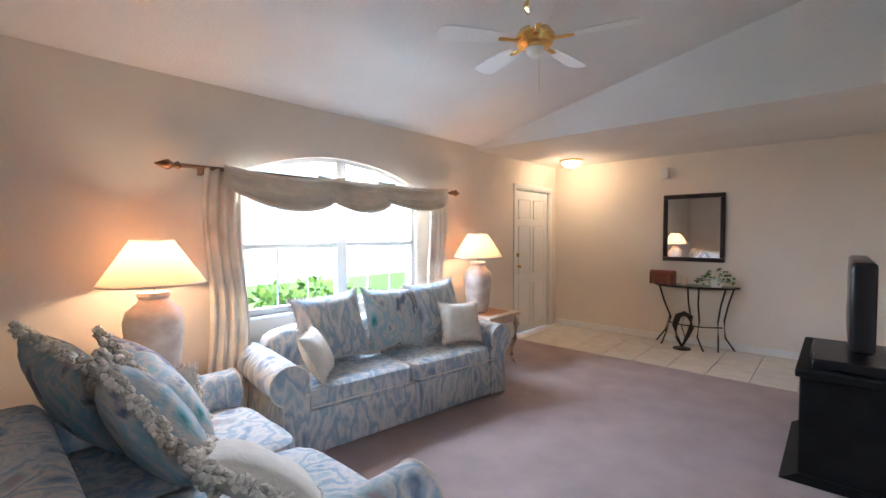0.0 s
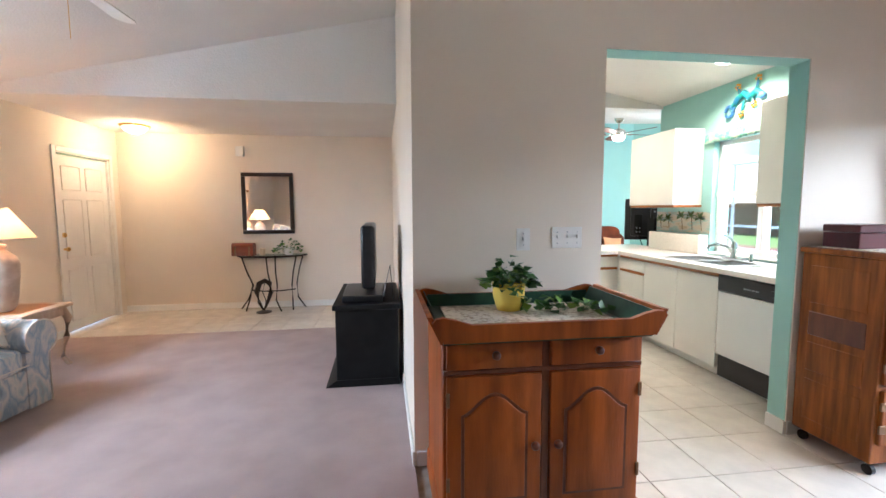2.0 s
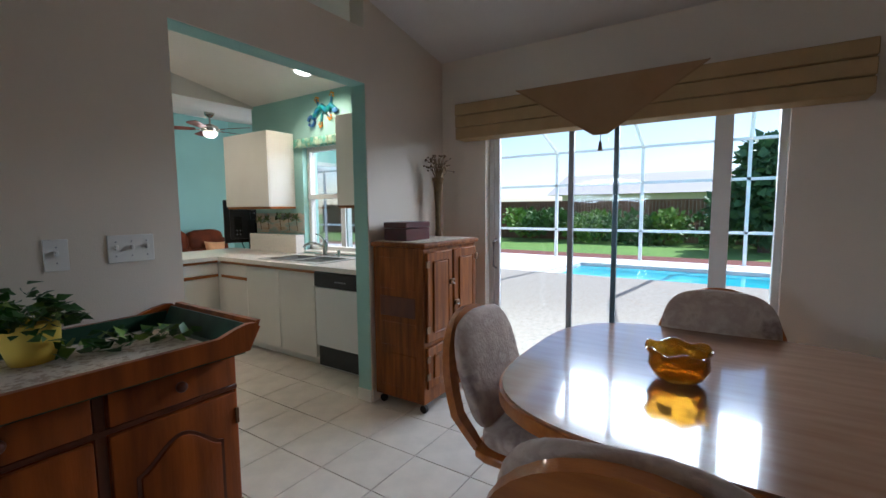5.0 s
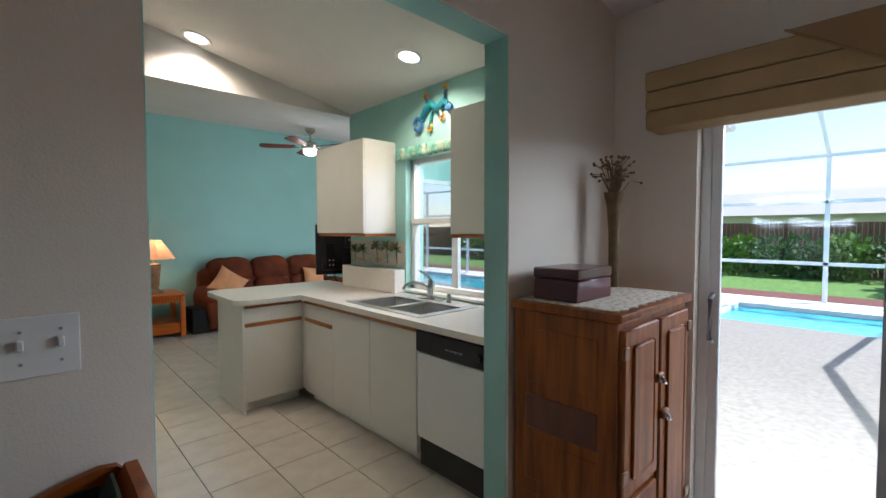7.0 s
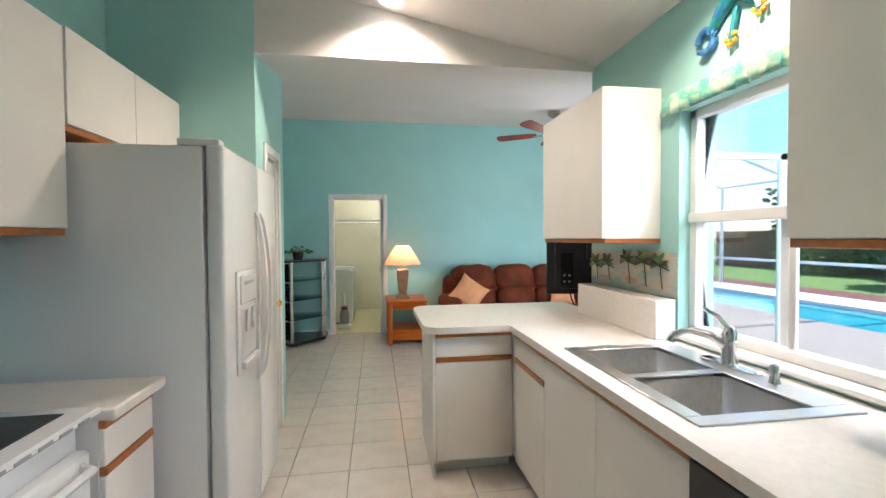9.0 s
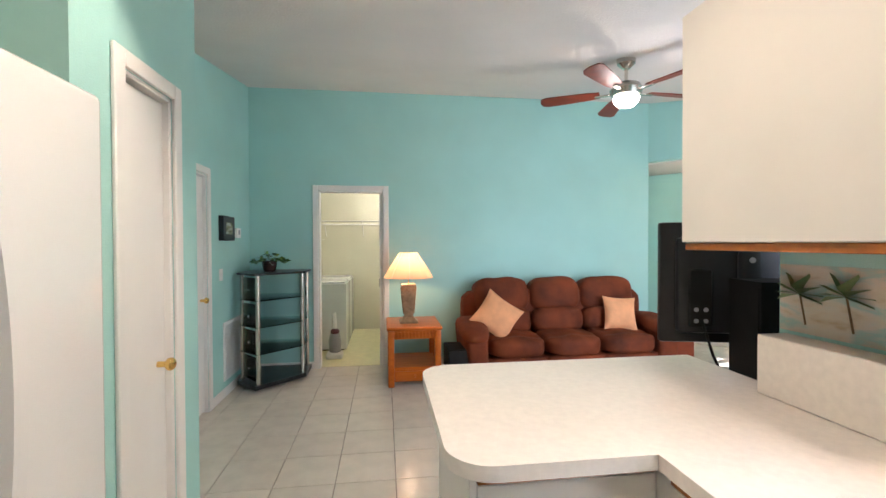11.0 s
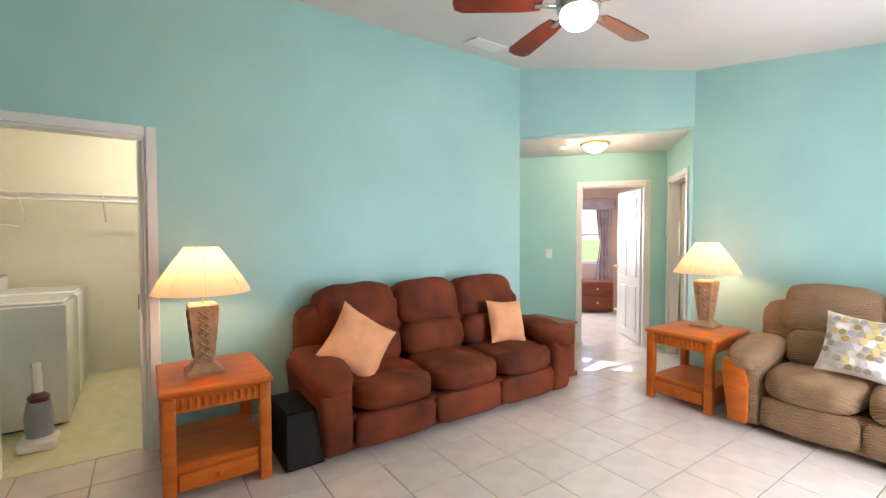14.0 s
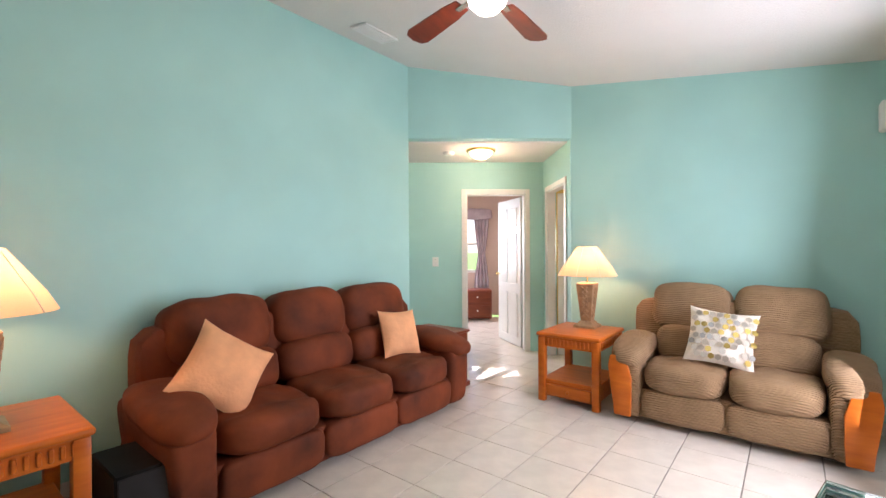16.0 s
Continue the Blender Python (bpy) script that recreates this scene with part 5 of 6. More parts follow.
part("kick_plate", bx(B(), 2.96, 3.0, 2.715, 3.31, 0.03, 0.205, 0.003), BLACK, di)


def upper(x0, x1, y0, y1, z0, z1, doors, face):
    t = thing("wall_cabinet", "white laminate wall cabinet with oak edge strip", "cabinet", group="white laminate wall cabinets")
    part("body", bx(B(), x0, x1, y0, y1, z0 + 0.025, z1, 0.002), LAMIN, t)
    part("edge_strip", bx(B(), x0 - 0.004, x1 + 0.004, y0, y1, z0, z0 + 0.026, 0.003), OAK, t)
    for k in range(doors):
        a, b = y0 + (y1 - y0) * k / doors, y0 + (y1 - y0) * (k + 1) / doors
        part("door", bx(B(), face - 0.009, face + 0.009, a + 0.002, b - 0.002, z0 + 0.028, z1 - 0.002, 0.002), LAMIN, t)


upper(3.325, EX - 0.003, 4.44, 5.255, 1.41, 2.24, 1, 3.316)
upper(3.325, EX - 0.003, 2.58, 3.40, 1.41, 2.26, 1, 3.316)
upper(0.57, 0.95, 3.78, 4.155, 1.46, 2.25, 1, 0.955)
upper(0.57, 0.95, 4.165, 5.14, 1.86, 2.26, 2, 0.955)
upper(0.57, 0.95, 3.0, 3.77, 1.86, 2.25, 2, 0.955)
mw = thing("microwave", "black over-the-range microwave with glass door", "microwave")
part("body", bx(B(), 0.57, 1.0, 3.01, 3.76, 1.44, 1.85, 0.006), BLACK, mw)
part("door", bx(B(), 1.0, 1.02, 3.20, 3.75, 1.46, 1.84, 0.006), BLACK, mw)

fr = thing("refrigerator", "white side-by-side refrigerator with ice and water dispenser", "refrigerator", pose(0.04, 0, 0))
part("body", bx(B(), 0.60, 1.395, 4.175, 5.09, 0.02, 1.82, 0.008, 2), APPL, fr)
f1 = part("freezer_door", bx(B(), 1.405, 1.475, 4.175, 4.69, 0.08, 1.83, 0.018, 3), APPL, fr)
f2 = part("fridge_door", bx(B(), 1.405, 1.475, 4.70, 5.09, 0.08, 1.83, 0.018, 3), APPL, fr)
for y, p in ((4.648, f1), (4.742, f2)):
    n = 16
    bow = [(1.468 + 0.062 * math.sin(math.pi * k / n) ** 0.5, 0.70 + 0.90 * k / n) for k in range(n + 1)]
    inn = [(1.468 + 0.036 * math.sin(math.pi * k / n) ** 0.5, 0.735 + 0.83 * k / n) for k in range(n + 1)]
    hb = prism(B(), bow + inn[::-1], 0.034, "xz", y - 0.017)
    part("handle", hb, APPL, p, "bowed white plastic handle")
di2 = part("dispenser", bx(B(), 1.474, 1.486, 4.30, 4.60, 0.84, 1.30, 0.005, 2), APPL, f1)
# no hollow is cut: a flat grey plate paints the dispenser recess's shade
RECESSG = mat("grey_recess_shade", (0.60, 0.60, 0.59), 0.3)
part("dispenser_recess_shade", bx(B(), 1.4845, 1.4875, 4.335, 4.565, 0.90, 1.13, 0.001), RECESSG, di2)
part("dispenser_panel", bx(B(), 1.484, 1.494, 4.33, 4.57, 1.15, 1.28, 0.004), APPL, di2)
part("drip_tray", bx(B(), 1.484, 1.512, 4.335, 4.565, 0.862, 0.895, 0.006), APPL, di2)
for yy in (4.40, 4.49):
    part("dispenser_lever", bx(B(), 1.4875, 1.502, yy, yy + 0.035, 1.02, 1.12, 0.004), APPL, di2)
part("dispenser_buttons", bx(B(), 1.493, 1.496, 4.38, 4.52, 1.235, 1.25), GREY, di2)
part("hinge_cover", bx(B(), 1.30, 1.46, 4.18, 4.24, 1.82, 1.85, 0.004), APPL, fr)
part("toe_grille", bx(B(), 1.36, 1.40, 4.18, 5.08, 0.02, 0.08), GREY, fr)
st = thing("stove", "white electric range with black glass cooktop", "stove")
part("body", bx(B(), 0.57, 1.20, 3.01, 3.785, 0.0, 0.90, 0.004), APPL, st)
part("cooktop_frame", bx(B(), 0.57, 1.27, 3.005, 3.79, 0.90, 0.925, 0.006), APPL, st)
part("cooktop", bx(B(), 0.68, 1.20, 3.06, 3.735, 0.9255, 0.928), BLACK, st, "black ceramic glass")
od = part("oven_door", bx(B(), 1.20, 1.245, 3.02, 3.775, 0.22, 0.80, 0.008), APPL, st)
part("oven_window", bx(B(), 1.244, 1.248, 3.14, 3.655, 0.36, 0.68), BLACK, od)
part("oven_handle", path_rod(B(), [(1.24, 3.06, 0.76), (1.285, 3.08, 0.76), (1.285, 3.715, 0.76), (1.24, 3.735, 0.76)], 0.014), APPL, od)
for k in range(9):
    part("vent_slot", bx(B(), 1.27, 1.273, 3.08 + k * 0.075, 3.13 + k * 0.075, 0.905, 0.915), GREY, st)
part("backguard", bx(B(), 0.57, 0.64, 3.01, 3.785, 0.92, 1.10, 0.006), APPL, st)

# palm-beach border, ruffled valance, gecko plaque
PALM = mat("printed_palm_green", (0.14, 0.26, 0.10), 0.6, scale=30, col2=(0.26, 0.30, 0.14))
bd = thing("wallpaper_border", "tropical beach wallpaper border with palm trees", "wallpaper")
part("strip", bx(B(), EX - 0.003, EX, 4.302, 5.195, 1.13, 1.36), BEACH, bd)
rnd = random.Random(12)
for y in (4.42, 4.56, 4.72, 4.95, 5.10):
    h = rnd.uniform(0.10, 0.16)
    pt = part("palm_print", path_rod(B(), [(EX - 0.004, y, 1.16), (EX - 0.004, y + 0.02, 1.16 + h)], 0.004, 4), DRIED, bd)
    bm = B()
    for a in range(8):
        q = math.pi * a / 7
        leaf(bm, (EX - 0.005, y + 0.02, 1.16 + h), (-0.05, math.cos(q), math.sin(q) * 0.7 - 0.25), 0.085)
    part("palm_fronds", bm, PALM, pt)
bm = B()
g2 = []
for i in range(4):
    g2.append([bm.verts.new((EX - 0.03 - 0.018 * math.sin(k * 1.15) * (0.4 + i * 0.2), 3.28 + 1.12 * k / 90, 2.17 - 0.032 * i + 0.006 * math.sin(k * 0.9) * (i == 3))) for k in range(91)])
for a, b in zip(g2, g2[1:]):
    for k in range(90):
        bm.faces.new((a[k], a[k + 1], b[k + 1], b[k]))
ob = solo("window_ruffle", bm, print_cloth("sea_green_print_cloth", [(0.05, 0.3, 0.22), (0.5, 0.6, 0.45), (0.12, 0.42, 0.33), (0.4, 0.5, 0.3)], 9, (1, 1, 1)), "ruffled sea-green print valance over the kitchen window", "valance")
ob.modifiers.new("thick", "SOLIDIFY").thickness = 0.003
gk = thing("gecko_plaque", "painted green and orange gecko wall plaque", "wall art")
G1, G2, G3 = mat("teal_plaque_paint", (0.02, 0.30, 0.18), 0.35, scale=25, col2=(0.03, 0.10, 0.35)), mat("orange_plaque_paint", (0.85, 0.36, 0.02), 0.4), mat("blue_plaque_paint", (0.02, 0.07, 0.38), 0.35, scale=30, col2=(0.1, 0.3, 0.45))
XG = EX - 0.022
part("body", path_rod(B(), [(XG, 4.08, 2.36), (XG, 4.00, 2.44), (XG, 3.93, 2.47), (XG, 3.86, 2.42), (XG, 3.79, 2.46), (XG, 3.74, 2.43)], [0.018, 0.03, 0.034, 0.036, 0.034, 0.02], 10), G1, gk)
part("tail", path_rod(B(), [(XG, 4.10 + 0.05 * math.cos(q), 2.34 + 0.05 * math.sin(q)) for q in [k * 0.55 for k in range(11)]], 0.016, 8), G3, gk)
part("head", soft(B(), XG - 0.02, XG + 0.02, 3.70, 3.78, 2.38, 2.44, 2.2, 4), G3, gk)
for y, z, dy, dz in ((3.98, 2.46, 0.03, 0.09), (3.80, 2.47, -0.02, 0.10), (3.93, 2.41, 0.03, -0.12), (3.84, 2.41, -0.02, -0.06)):
    lg = part("leg", path_rod(B(), [(XG, y, z), (XG, y + dy, z + dz)], 0.013, 6), G1, gk)
    bm = B()
    for k in range(5):
        bmesh.ops.create_icosphere(bm, subdivisions=1, radius=0.013, matrix=Matrix.Translation((XG, y + dy + 0.024 * math.cos(k * 1.25), z + dz + 0.024 * math.sin(k * 1.25))))
    part("foot", bm, G2, lg)
for x, y in ((3.27, 3.78), (2.22, 5.02)):
    z = vault_e(x)
    t = thing("recessed_light", "round recessed ceiling downlight, lit", "ceiling light", pose(x, y, z - 0.004, 0, math.degrees(math.atan(0.2)), 0))
    part("trim_ring", lathe(B(), [(0.075, -0.004), (0.10, -0.008), (0.105, 0.003)], 28, cap=False), WHITE, t)
    part("lens", lathe(B(), [(0.002, -0.004), (0.078, -0.004), (0.078, 0.0)], 24), FROSTW, t)

# ---- family room ----


def recliner(name, label, w, seats, cloth, m, wood=None, lump=0.014, d=1.0, aw=0.25):
    """Puffy reclining sofa, faces local -y, back at y=0, centred on x."""
    t = thing(name, label, "sofa", m)
    a, sw = -w / 2 + aw - 0.02, (w - 2 * aw + 0.04) / seats
    part("base", bx(B(), -w / 2 + 0.06, w / 2 - 0.06, -d + 0.08, -0.06, 0.04, 0.26, 0.02, 2), cloth, t)
    shell = w / 2 - (0.10 if not wood else 0.04)
    part("back_shell", soft(B(), -shell, shell, -0.26, 0.0, 0.1, 0.90, 9, 8), cloth, t)
    tl = Matrix.Translation((0, -0.30, 0.45)) @ Matrix.Rotation(radians(-12), 4, "X") @ Matrix.Translation((0, 0.30, -0.45))
    for i in range(seats):
        x0, x1 = a + sw * i, a + sw * (i + 1)
        b0 = -0.05 if i == 0 else 0.0
        b1 = 0.05 if i == seats - 1 else 0.0
        part("head_cushion", soft(B(), x0 + b0 + 0.004, x1 + b1 - 0.004, -0.42, -0.08, 0.64, 1.05, 3.6, 12, lump, tl, i), cloth, t)
        part("lumbar_cushion", soft(B(), x0 + 0.005, x1 - 0.005, -0.46, -0.15, 0.40, 0.70, 3.4, 12, lump, tl, i + 3), cloth, t)
        bm = soft(B(), x0 + 0.003, x1 - 0.003, -d - 0.01, -0.26, 0.25, 0.475, 3.6, 14, lump, None, i + 6)
        for v in bm.verts:
            if v.co.z > 0.36:
                u = (v.co.x - x0) / sw
                q = (v.co.y + d) / (d - 0.3)
                v.co.z += 0.010 * math.cos(u * 4 * math.pi) * math.sin(math.pi * min(max(q, 0), 1)) - 0.018 * math.exp(-((q - 0.30) / 0.07) ** 2)
        part("seat_cushion", bm, cloth, t)
        part("footrest", soft(B(), x0 + 0.004, x1 - 0.004, -d + 0.02, -d + 0.16, 0.05, 0.275, 5, 10, lump * 0.6, None, i + 9), cloth, t)
    for s in (-1, 1):
        x0, x1 = sorted((s * (w / 2 - aw + 0.01), s * (w / 2)))
        bm = soft(B(), x0 + 0.01, x1 - 0.01, -d + 0.03, -0.10, 0.02, 0.54, 7, 10, 0.004)
        for v in bm.verts:
            v.co.x -= s * 0.07 * max(0.0, 1 - v.co.z / 0.5) * max(0.0, s * (v.co.x - (x0 + x1) / 2) / (aw / 2))
        ar = part("arm", bm, cloth, t)
        bm = soft(B(), x0 - 0.015, x1 + 0.015, -d - 0.02, -0.20, 0.46, 0.635, 2.8, 12, lump, None, s)
        for v in bm.verts:
            v.co.z -= 0.06 * max(0.0, -(v.co.y + d * 0.55)) / (d * 0.45)
        part("arm_pad", bm, cloth, ar)
        if wood:
            c = (x0 + x1) / 2
            out = [(0.105, 0.50), (0.12, 0.42), (0.105, 0.28), (0.085, 0.15), (0.075, 0.05), (-0.045, 0.05), (-0.05, 0.18), (-0.05, 0.34), (-0.02, 0.45), (0.04, 0.51)]
            fp = [(c + s * x, z) for x, z in out]
            bm = prism(B(), fp, 0.035, "xz", -d - 0.008)
            bmesh.ops.bevel(bm, geom=list(bm.edges), offset=0.008, segments=2, affect="EDGES", profile=0.5)
            part("arm_panel", bm, wood, ar, "curved cherry wood panel")
    return t


BS = pose(4.215, 8.92, 0)
recliner("recliner_sofa", "worn dark brown suede three-seat reclining sofa", 2.37, 3, SUEDE, BS, d=0.90, aw=0.285)
throw_pillow("peach velvet cushion tipped on the brown sofa", 0.45, 0.45, 0.16, BS @ pose(-0.77, -0.56, 0.655, -34, 34, -18), PEACH, 0, "peach cushions")
throw_pillow("peach velvet cushion standing on the brown sofa", 0.38, 0.38, 0.15, BS @ pose(0.66, -0.52, 0.64, -20, 4, -6), PEACH, 0, "peach cushions")
TS = pose(6.58, 6.245, 0, 0, 0, -90)
recliner("recliner_loveseat", "tan corduroy reclining loveseat with cherry arm panels", 1.52, 2, TAN, TS, CHERRY, d=0.83)
hx = thing("throw_pillow", "cream cushion printed with grey and yellow hexagons", "pillow", TS @ pose(-0.05, -0.52, 0.665, -22, 6, 4))
part("cover", pillow(B(), 0.44, 0.42, 0.16, Matrix.Identity(4)), CREAMC, hx)
cols = [mat("grey_print", (0.30, 0.29, 0.26), 0.9), mat("mustard_print", (0.52, 0.38, 0.10), 0.9), mat("stone_print", (0.48, 0.44, 0.36), 0.9)]
rnd = random.Random(2)
for mt in cols:
    for i in range(9):
        for j in range(8):
            if rnd.random() > 0.42:
                continue
            u, v = (i - 4 + 0.5 * (j % 2)) * 0.044, (j - 3.5) * 0.044
            puff = max(0, (1 - abs(u / 0.22) ** 2.6) * (1 - abs(v / 0.21) ** 2.6)) ** 0.55
            if puff < 0.25:
                continue
            bm = B()
            bm.faces.new([bm.verts.new((u + 0.021 * math.cos(k * math.pi / 3 + 0.52), -0.08 * 1.12 * max(0, (1 - abs((u + 0.021 * math.cos(k * math.pi / 3 + .52)) / 0.22) ** 2.6) * (1 - abs((v + 0.021 * math.sin(k * math.pi / 3 + .52)) / 0.21) ** 2.6)) ** 0.55 - 0.004, v + 0.021 * math.sin(k * math.pi / 3 + 0.52))) for k in range(6)])
            part("hexagon_print", bm, mt, hx)


def cherry_table(m):
    t = thing("end_table", "orange cherry end table with fluted apron and drawer", "table", m, "cherry end tables")
    w, d, h = 0.56, 0.66, 0.60
    part("tabletop", bx(B(), -w / 2, w / 2, -d / 2, d / 2, h - 0.035, h, 0.016, 3), CHERRY, t)
    part("apron", bx(B(), -w / 2 + 0.025, w / 2 - 0.025, -d / 2 + 0.025, d / 2 - 0.025, h - 0.12, h - 0.036), CHERRY, t)
    for k in range(13):
        x = -w / 2 + 0.07 + (w - 0.14) * k / 12
        part("flute", bx(B(), x - 0.009, x + 0.009, -d / 2 + 0.016, -d / 2 + 0.03, h - 0.105, h - 0.05, 0.004), CHERRY, t)
    for k in range(15):
        y = -d / 2 + 0.07 + (d - 0.14) * k / 14
        part("flute", bx(B(), w / 2 - 0.03, w / 2 - 0.016, y - 0.009, y + 0.009, h - 0.105, h - 0.05, 0.004), CHERRY, t)
    for sx in (-1, 1):
        for sy in (-1, 1):
            part("leg", bx(B(), sx * (w / 2 - 0.045) - 0.032, sx * (w / 2 - 0.045) + 0.032, sy * (d / 2 - 0.045) - 0.032, sy * (d / 2 - 0.045) + 0.032, 0, h - 0.036, 0.012, 2), CHERRY, t)
    part("shelf", bx(B(), -w / 2 + 0.04, w / 2 - 0.04, -d / 2 + 0.04, d / 2 - 0.04, 0.17, 0.195, 0.003), CHERRY, t)
    part("drawer_box", bx(B(), -w / 2 + 0.05, w / 2 - 0.05, -d / 2 + 0.045, d / 2 - 0.045, 0.05, 0.17), CHERRY, t)
    dw = part("drawer", bx(B(), -w / 2 + 0.085, w / 2 - 0.085, -d / 2 + 0.025, -d / 2 + 0.05, 0.065, 0.155, 0.005), CHERRY, t)
    part("knob", soft(B(), -0.015, 0.015, -d / 2 + 0.0, -d / 2 + 0.03, 0.095, 0.125, 2, 3), CHERRY, dw)
    return t


cherry_table(pose(2.545, 8.46, 0))
cherry_table(pose(6.12, 7.36, 0, 0, 0, -90))


def woven_lamp(m):
    t = thing("table_lamp", "tapered basket-weave table lamp with cream shade, lit", "lamp", m, "woven lamps")
    part("base_plate", lathe(B(), [(0.135, 0), (0.135, 0.02), (0.10, 0.035), (0.075, 0.06)], 4), LAMPW, t)
    part("column", lathe(B(), [(0.062, 0.05), (0.105, 0.36), (0.108, 0.40), (0.09, 0.41)], 4), LAMPW, t)
    for f in range(4):
        r = Matrix.Rotation(f * math.pi / 2 + math.pi / 4, 4, "Z")
        bm = B()
        for k in range(6):
            for s in (-1, 1):
                z = 0.10 + 0.045 * k
                rr = (0.062 + 0.043 * (z - 0.05) / 0.31) * 0.707 + 0.004
                path_rod(bm, [r @ Vector((rr, -0.028 * s, z)), r @ Vector((rr + 0.004, 0, z + 0.024)), r @ Vector((rr + 0.003, 0.028 * s, z + 0.048))], 0.0075, 6)
        part("weave", bm, LAMPW, t)
    part("stem", rod(B(), (0, 0, 0.40), (0, 0, 0.73), 0.007), BRASS, t)
    sh = part("shade", lathe(B(), [(0.26, 0.475), (0.22, 0.55), (0.09, 0.74)], 40, cap=False), SHADE, t, "cream panelled cloth shade")
    for k in range(8):
        a = k * math.pi / 4
        part("shade_rib", path_rod(B(), [(rr * math.cos(a), rr * math.sin(a), z) for rr, z in ((0.261, 0.475), (0.221, 0.55), (0.091, 0.74))], 0.003, 5), CREAMC, sh)
    return t


woven_lamp(pose(2.50, 8.44, 0.60, 0, 0, 45))
woven_lamp(pose(6.28, 7.36, 0.60, 0, 0, 45))
sb = thing("subwoofer", "black box subwoofer beside the sofa", "speaker")
part("body", bx(B(), 2.88, 3.12, 8.12, 8.5, 0.01, 0.36, 0.008), BLACKM, sb)
part("grille", bx(B(), 2.89, 3.11, 8.112, 8.12, 0.03, 0.35, 0.003), BLACK, sb)
sd = thing("side_chest", "small red-brown side chest behind the sofa arm", "cabinet", pose(5.62, 8.6, 0))
part("body", bx(B(), -0.14, 0.14, -0.25, 0.25, 0.04, 0.52, 0.006), REDWOOD, sd)
part("top", bx(B(), -0.16, 0.16, -0.27, 0.27, 0.52, 0.545, 0.006), REDWOOD, sd)
part("base", bx(B(), -0.16, 0.16, -0.27, 0.27, 0, 0.05, 0.006), REDWOOD, sd)

es = thing("glass_shelf_stand", "black and silver corner stand with glass shelves", "shelf")
trap = [(0.78, 8.40), (1.02, 8.16), (1.42, 8.56), (1.42, 8.90), (0.80, 8.90)]
part("base", prism(B(), trap, 0.04, "xy", 0.03), BLACK, es)
part("top", prism(B(), trap, 0.02, "xy", 1.13), BLACK, es)
for z in (0.36, 0.62, 0.88):
    part("glass_shelf", prism(B(), [(1.1 + (x - 1.1) * 0.94, 8.58 + (y - 8.58) * 0.94) for x, y in trap], 0.008, "xy", z), TGLASS, es)
for x, y in ((0.82, 8.44), (1.03, 8.22), (1.38, 8.58), (0.86, 8.86), (1.38, 8.86)):
    part("post", rod(B(), (x, y, 0.07), (x, y, 1.13), 0.022), NICKEL, es)
for k in range(4):
    b = prism(B(), [(0.83, 8.45), (1.01, 8.24), (1.016, 8.246), (0.836, 8.456)], 0.235, "xy", 0.09 + 0.26 * k)
    dw = part("glass_door", b, TGLASS, es)
    part("knob", soft(B(), 0.90, 0.925, 8.325, 8.35, 0.19 + 0.26 * k, 0.215 + 0.26 * k, 2, 3), CHROME, dw)
potted("potted_plant", "small leafy plant in a dark glazed pot", pose(1.06, 8.55, 1.15), 0.075, 0.11, DPOT, 70, (0.16, 0.16, 0.09), 0.055, seed=6, droop=0.03)
pf = thing("picture_frame", "small landscape picture in a deep black frame", "picture")
part("frame", bx(B(), FX, FX + 0.045, 8.02, 8.32, 1.47, 1.70, 0.005), BLACK, pf)
part("print", bx(B(), FX + 0.045, FX + 0.047, 8.09, 8.25, 1.53, 1.64), print_cloth("landscape_print", [(0.05, 0.09, 0.03), (0.3, 0.3, 0.2), (0.5, 0.55, 0.5)], 9, (1, 1, 3)), pf)
th = thing("thermostat", "white wall thermostat with grey display", "thermostat")
part("cover", bx(B(), FX, FX + 0.025, 8.45, 8.57, 1.50, 1.60, 0.005), WHITE, th)
part("display", bx(B(), FX + 0.025, FX + 0.027, 8.49, 8.54, 1.535, 1.58), GREY, th)
vt = thing("return_vent", "white louvred return air vent low on the wall", "vent")
for a in ((8.10, 8.135, 0.15, 0.70), (8.605, 8.64, 0.15, 0.70), (8.135, 8.605, 0.15, 0.185), (8.135, 8.605, 0.665, 0.70)):
    part("frame", bx(B(), FX, FX + 0.015, *a, 0.002), WHITE, vt)
part("backing", bx(B(), FX, FX + 0.002, 8.13, 8.61, 0.18, 0.67), GREY, vt)
for k in range(26):
    part("slat", bx(B(), FX + 0.004, FX + 0.013, 8.135, 8.605, 0.19 + k * 0.0183, 0.20 + k * 0.0183), WHITE, vt)
cv = thing("ceiling_vent", "white ceiling air register with slats", "vent", pose(4.80, 8.60, vault_f(8.60) - 0.006, math.degrees(math.atan(0.156)), 0, 0))
part("backing", bx(B(), -0.17, 0.17, -0.09, 0.09, -0.002, 0.004), GREY, cv)
for a in ((-0.18, 0.18, -0.10, -0.08), (-0.18, 0.18, 0.08, 0.10), (-0.18, -0.16, -0.08, 0.08), (0.16, 0.18, -0.08, 0.08)):
    part("frame", bx(B(), *a, -0.012, 0.004, 0.003), WHITE, cv)
for k in range(7):
    part("slat", bx(B(), -0.16, 0.16, -0.072 + 0.022 * k, -0.062 + 0.022 * k, -0.012, 0.0), WHITE, cv)
sd2 = thing("smoke_detector", "round white smoke detector on the hall ceiling", "detector", HALL @ pose(-2.95, 10.55, 2.44))
part("cover", lathe(B(), [(0.05, -0.035), (0.065, -0.025), (0.07, 0)], 20), WHITE, sd2)

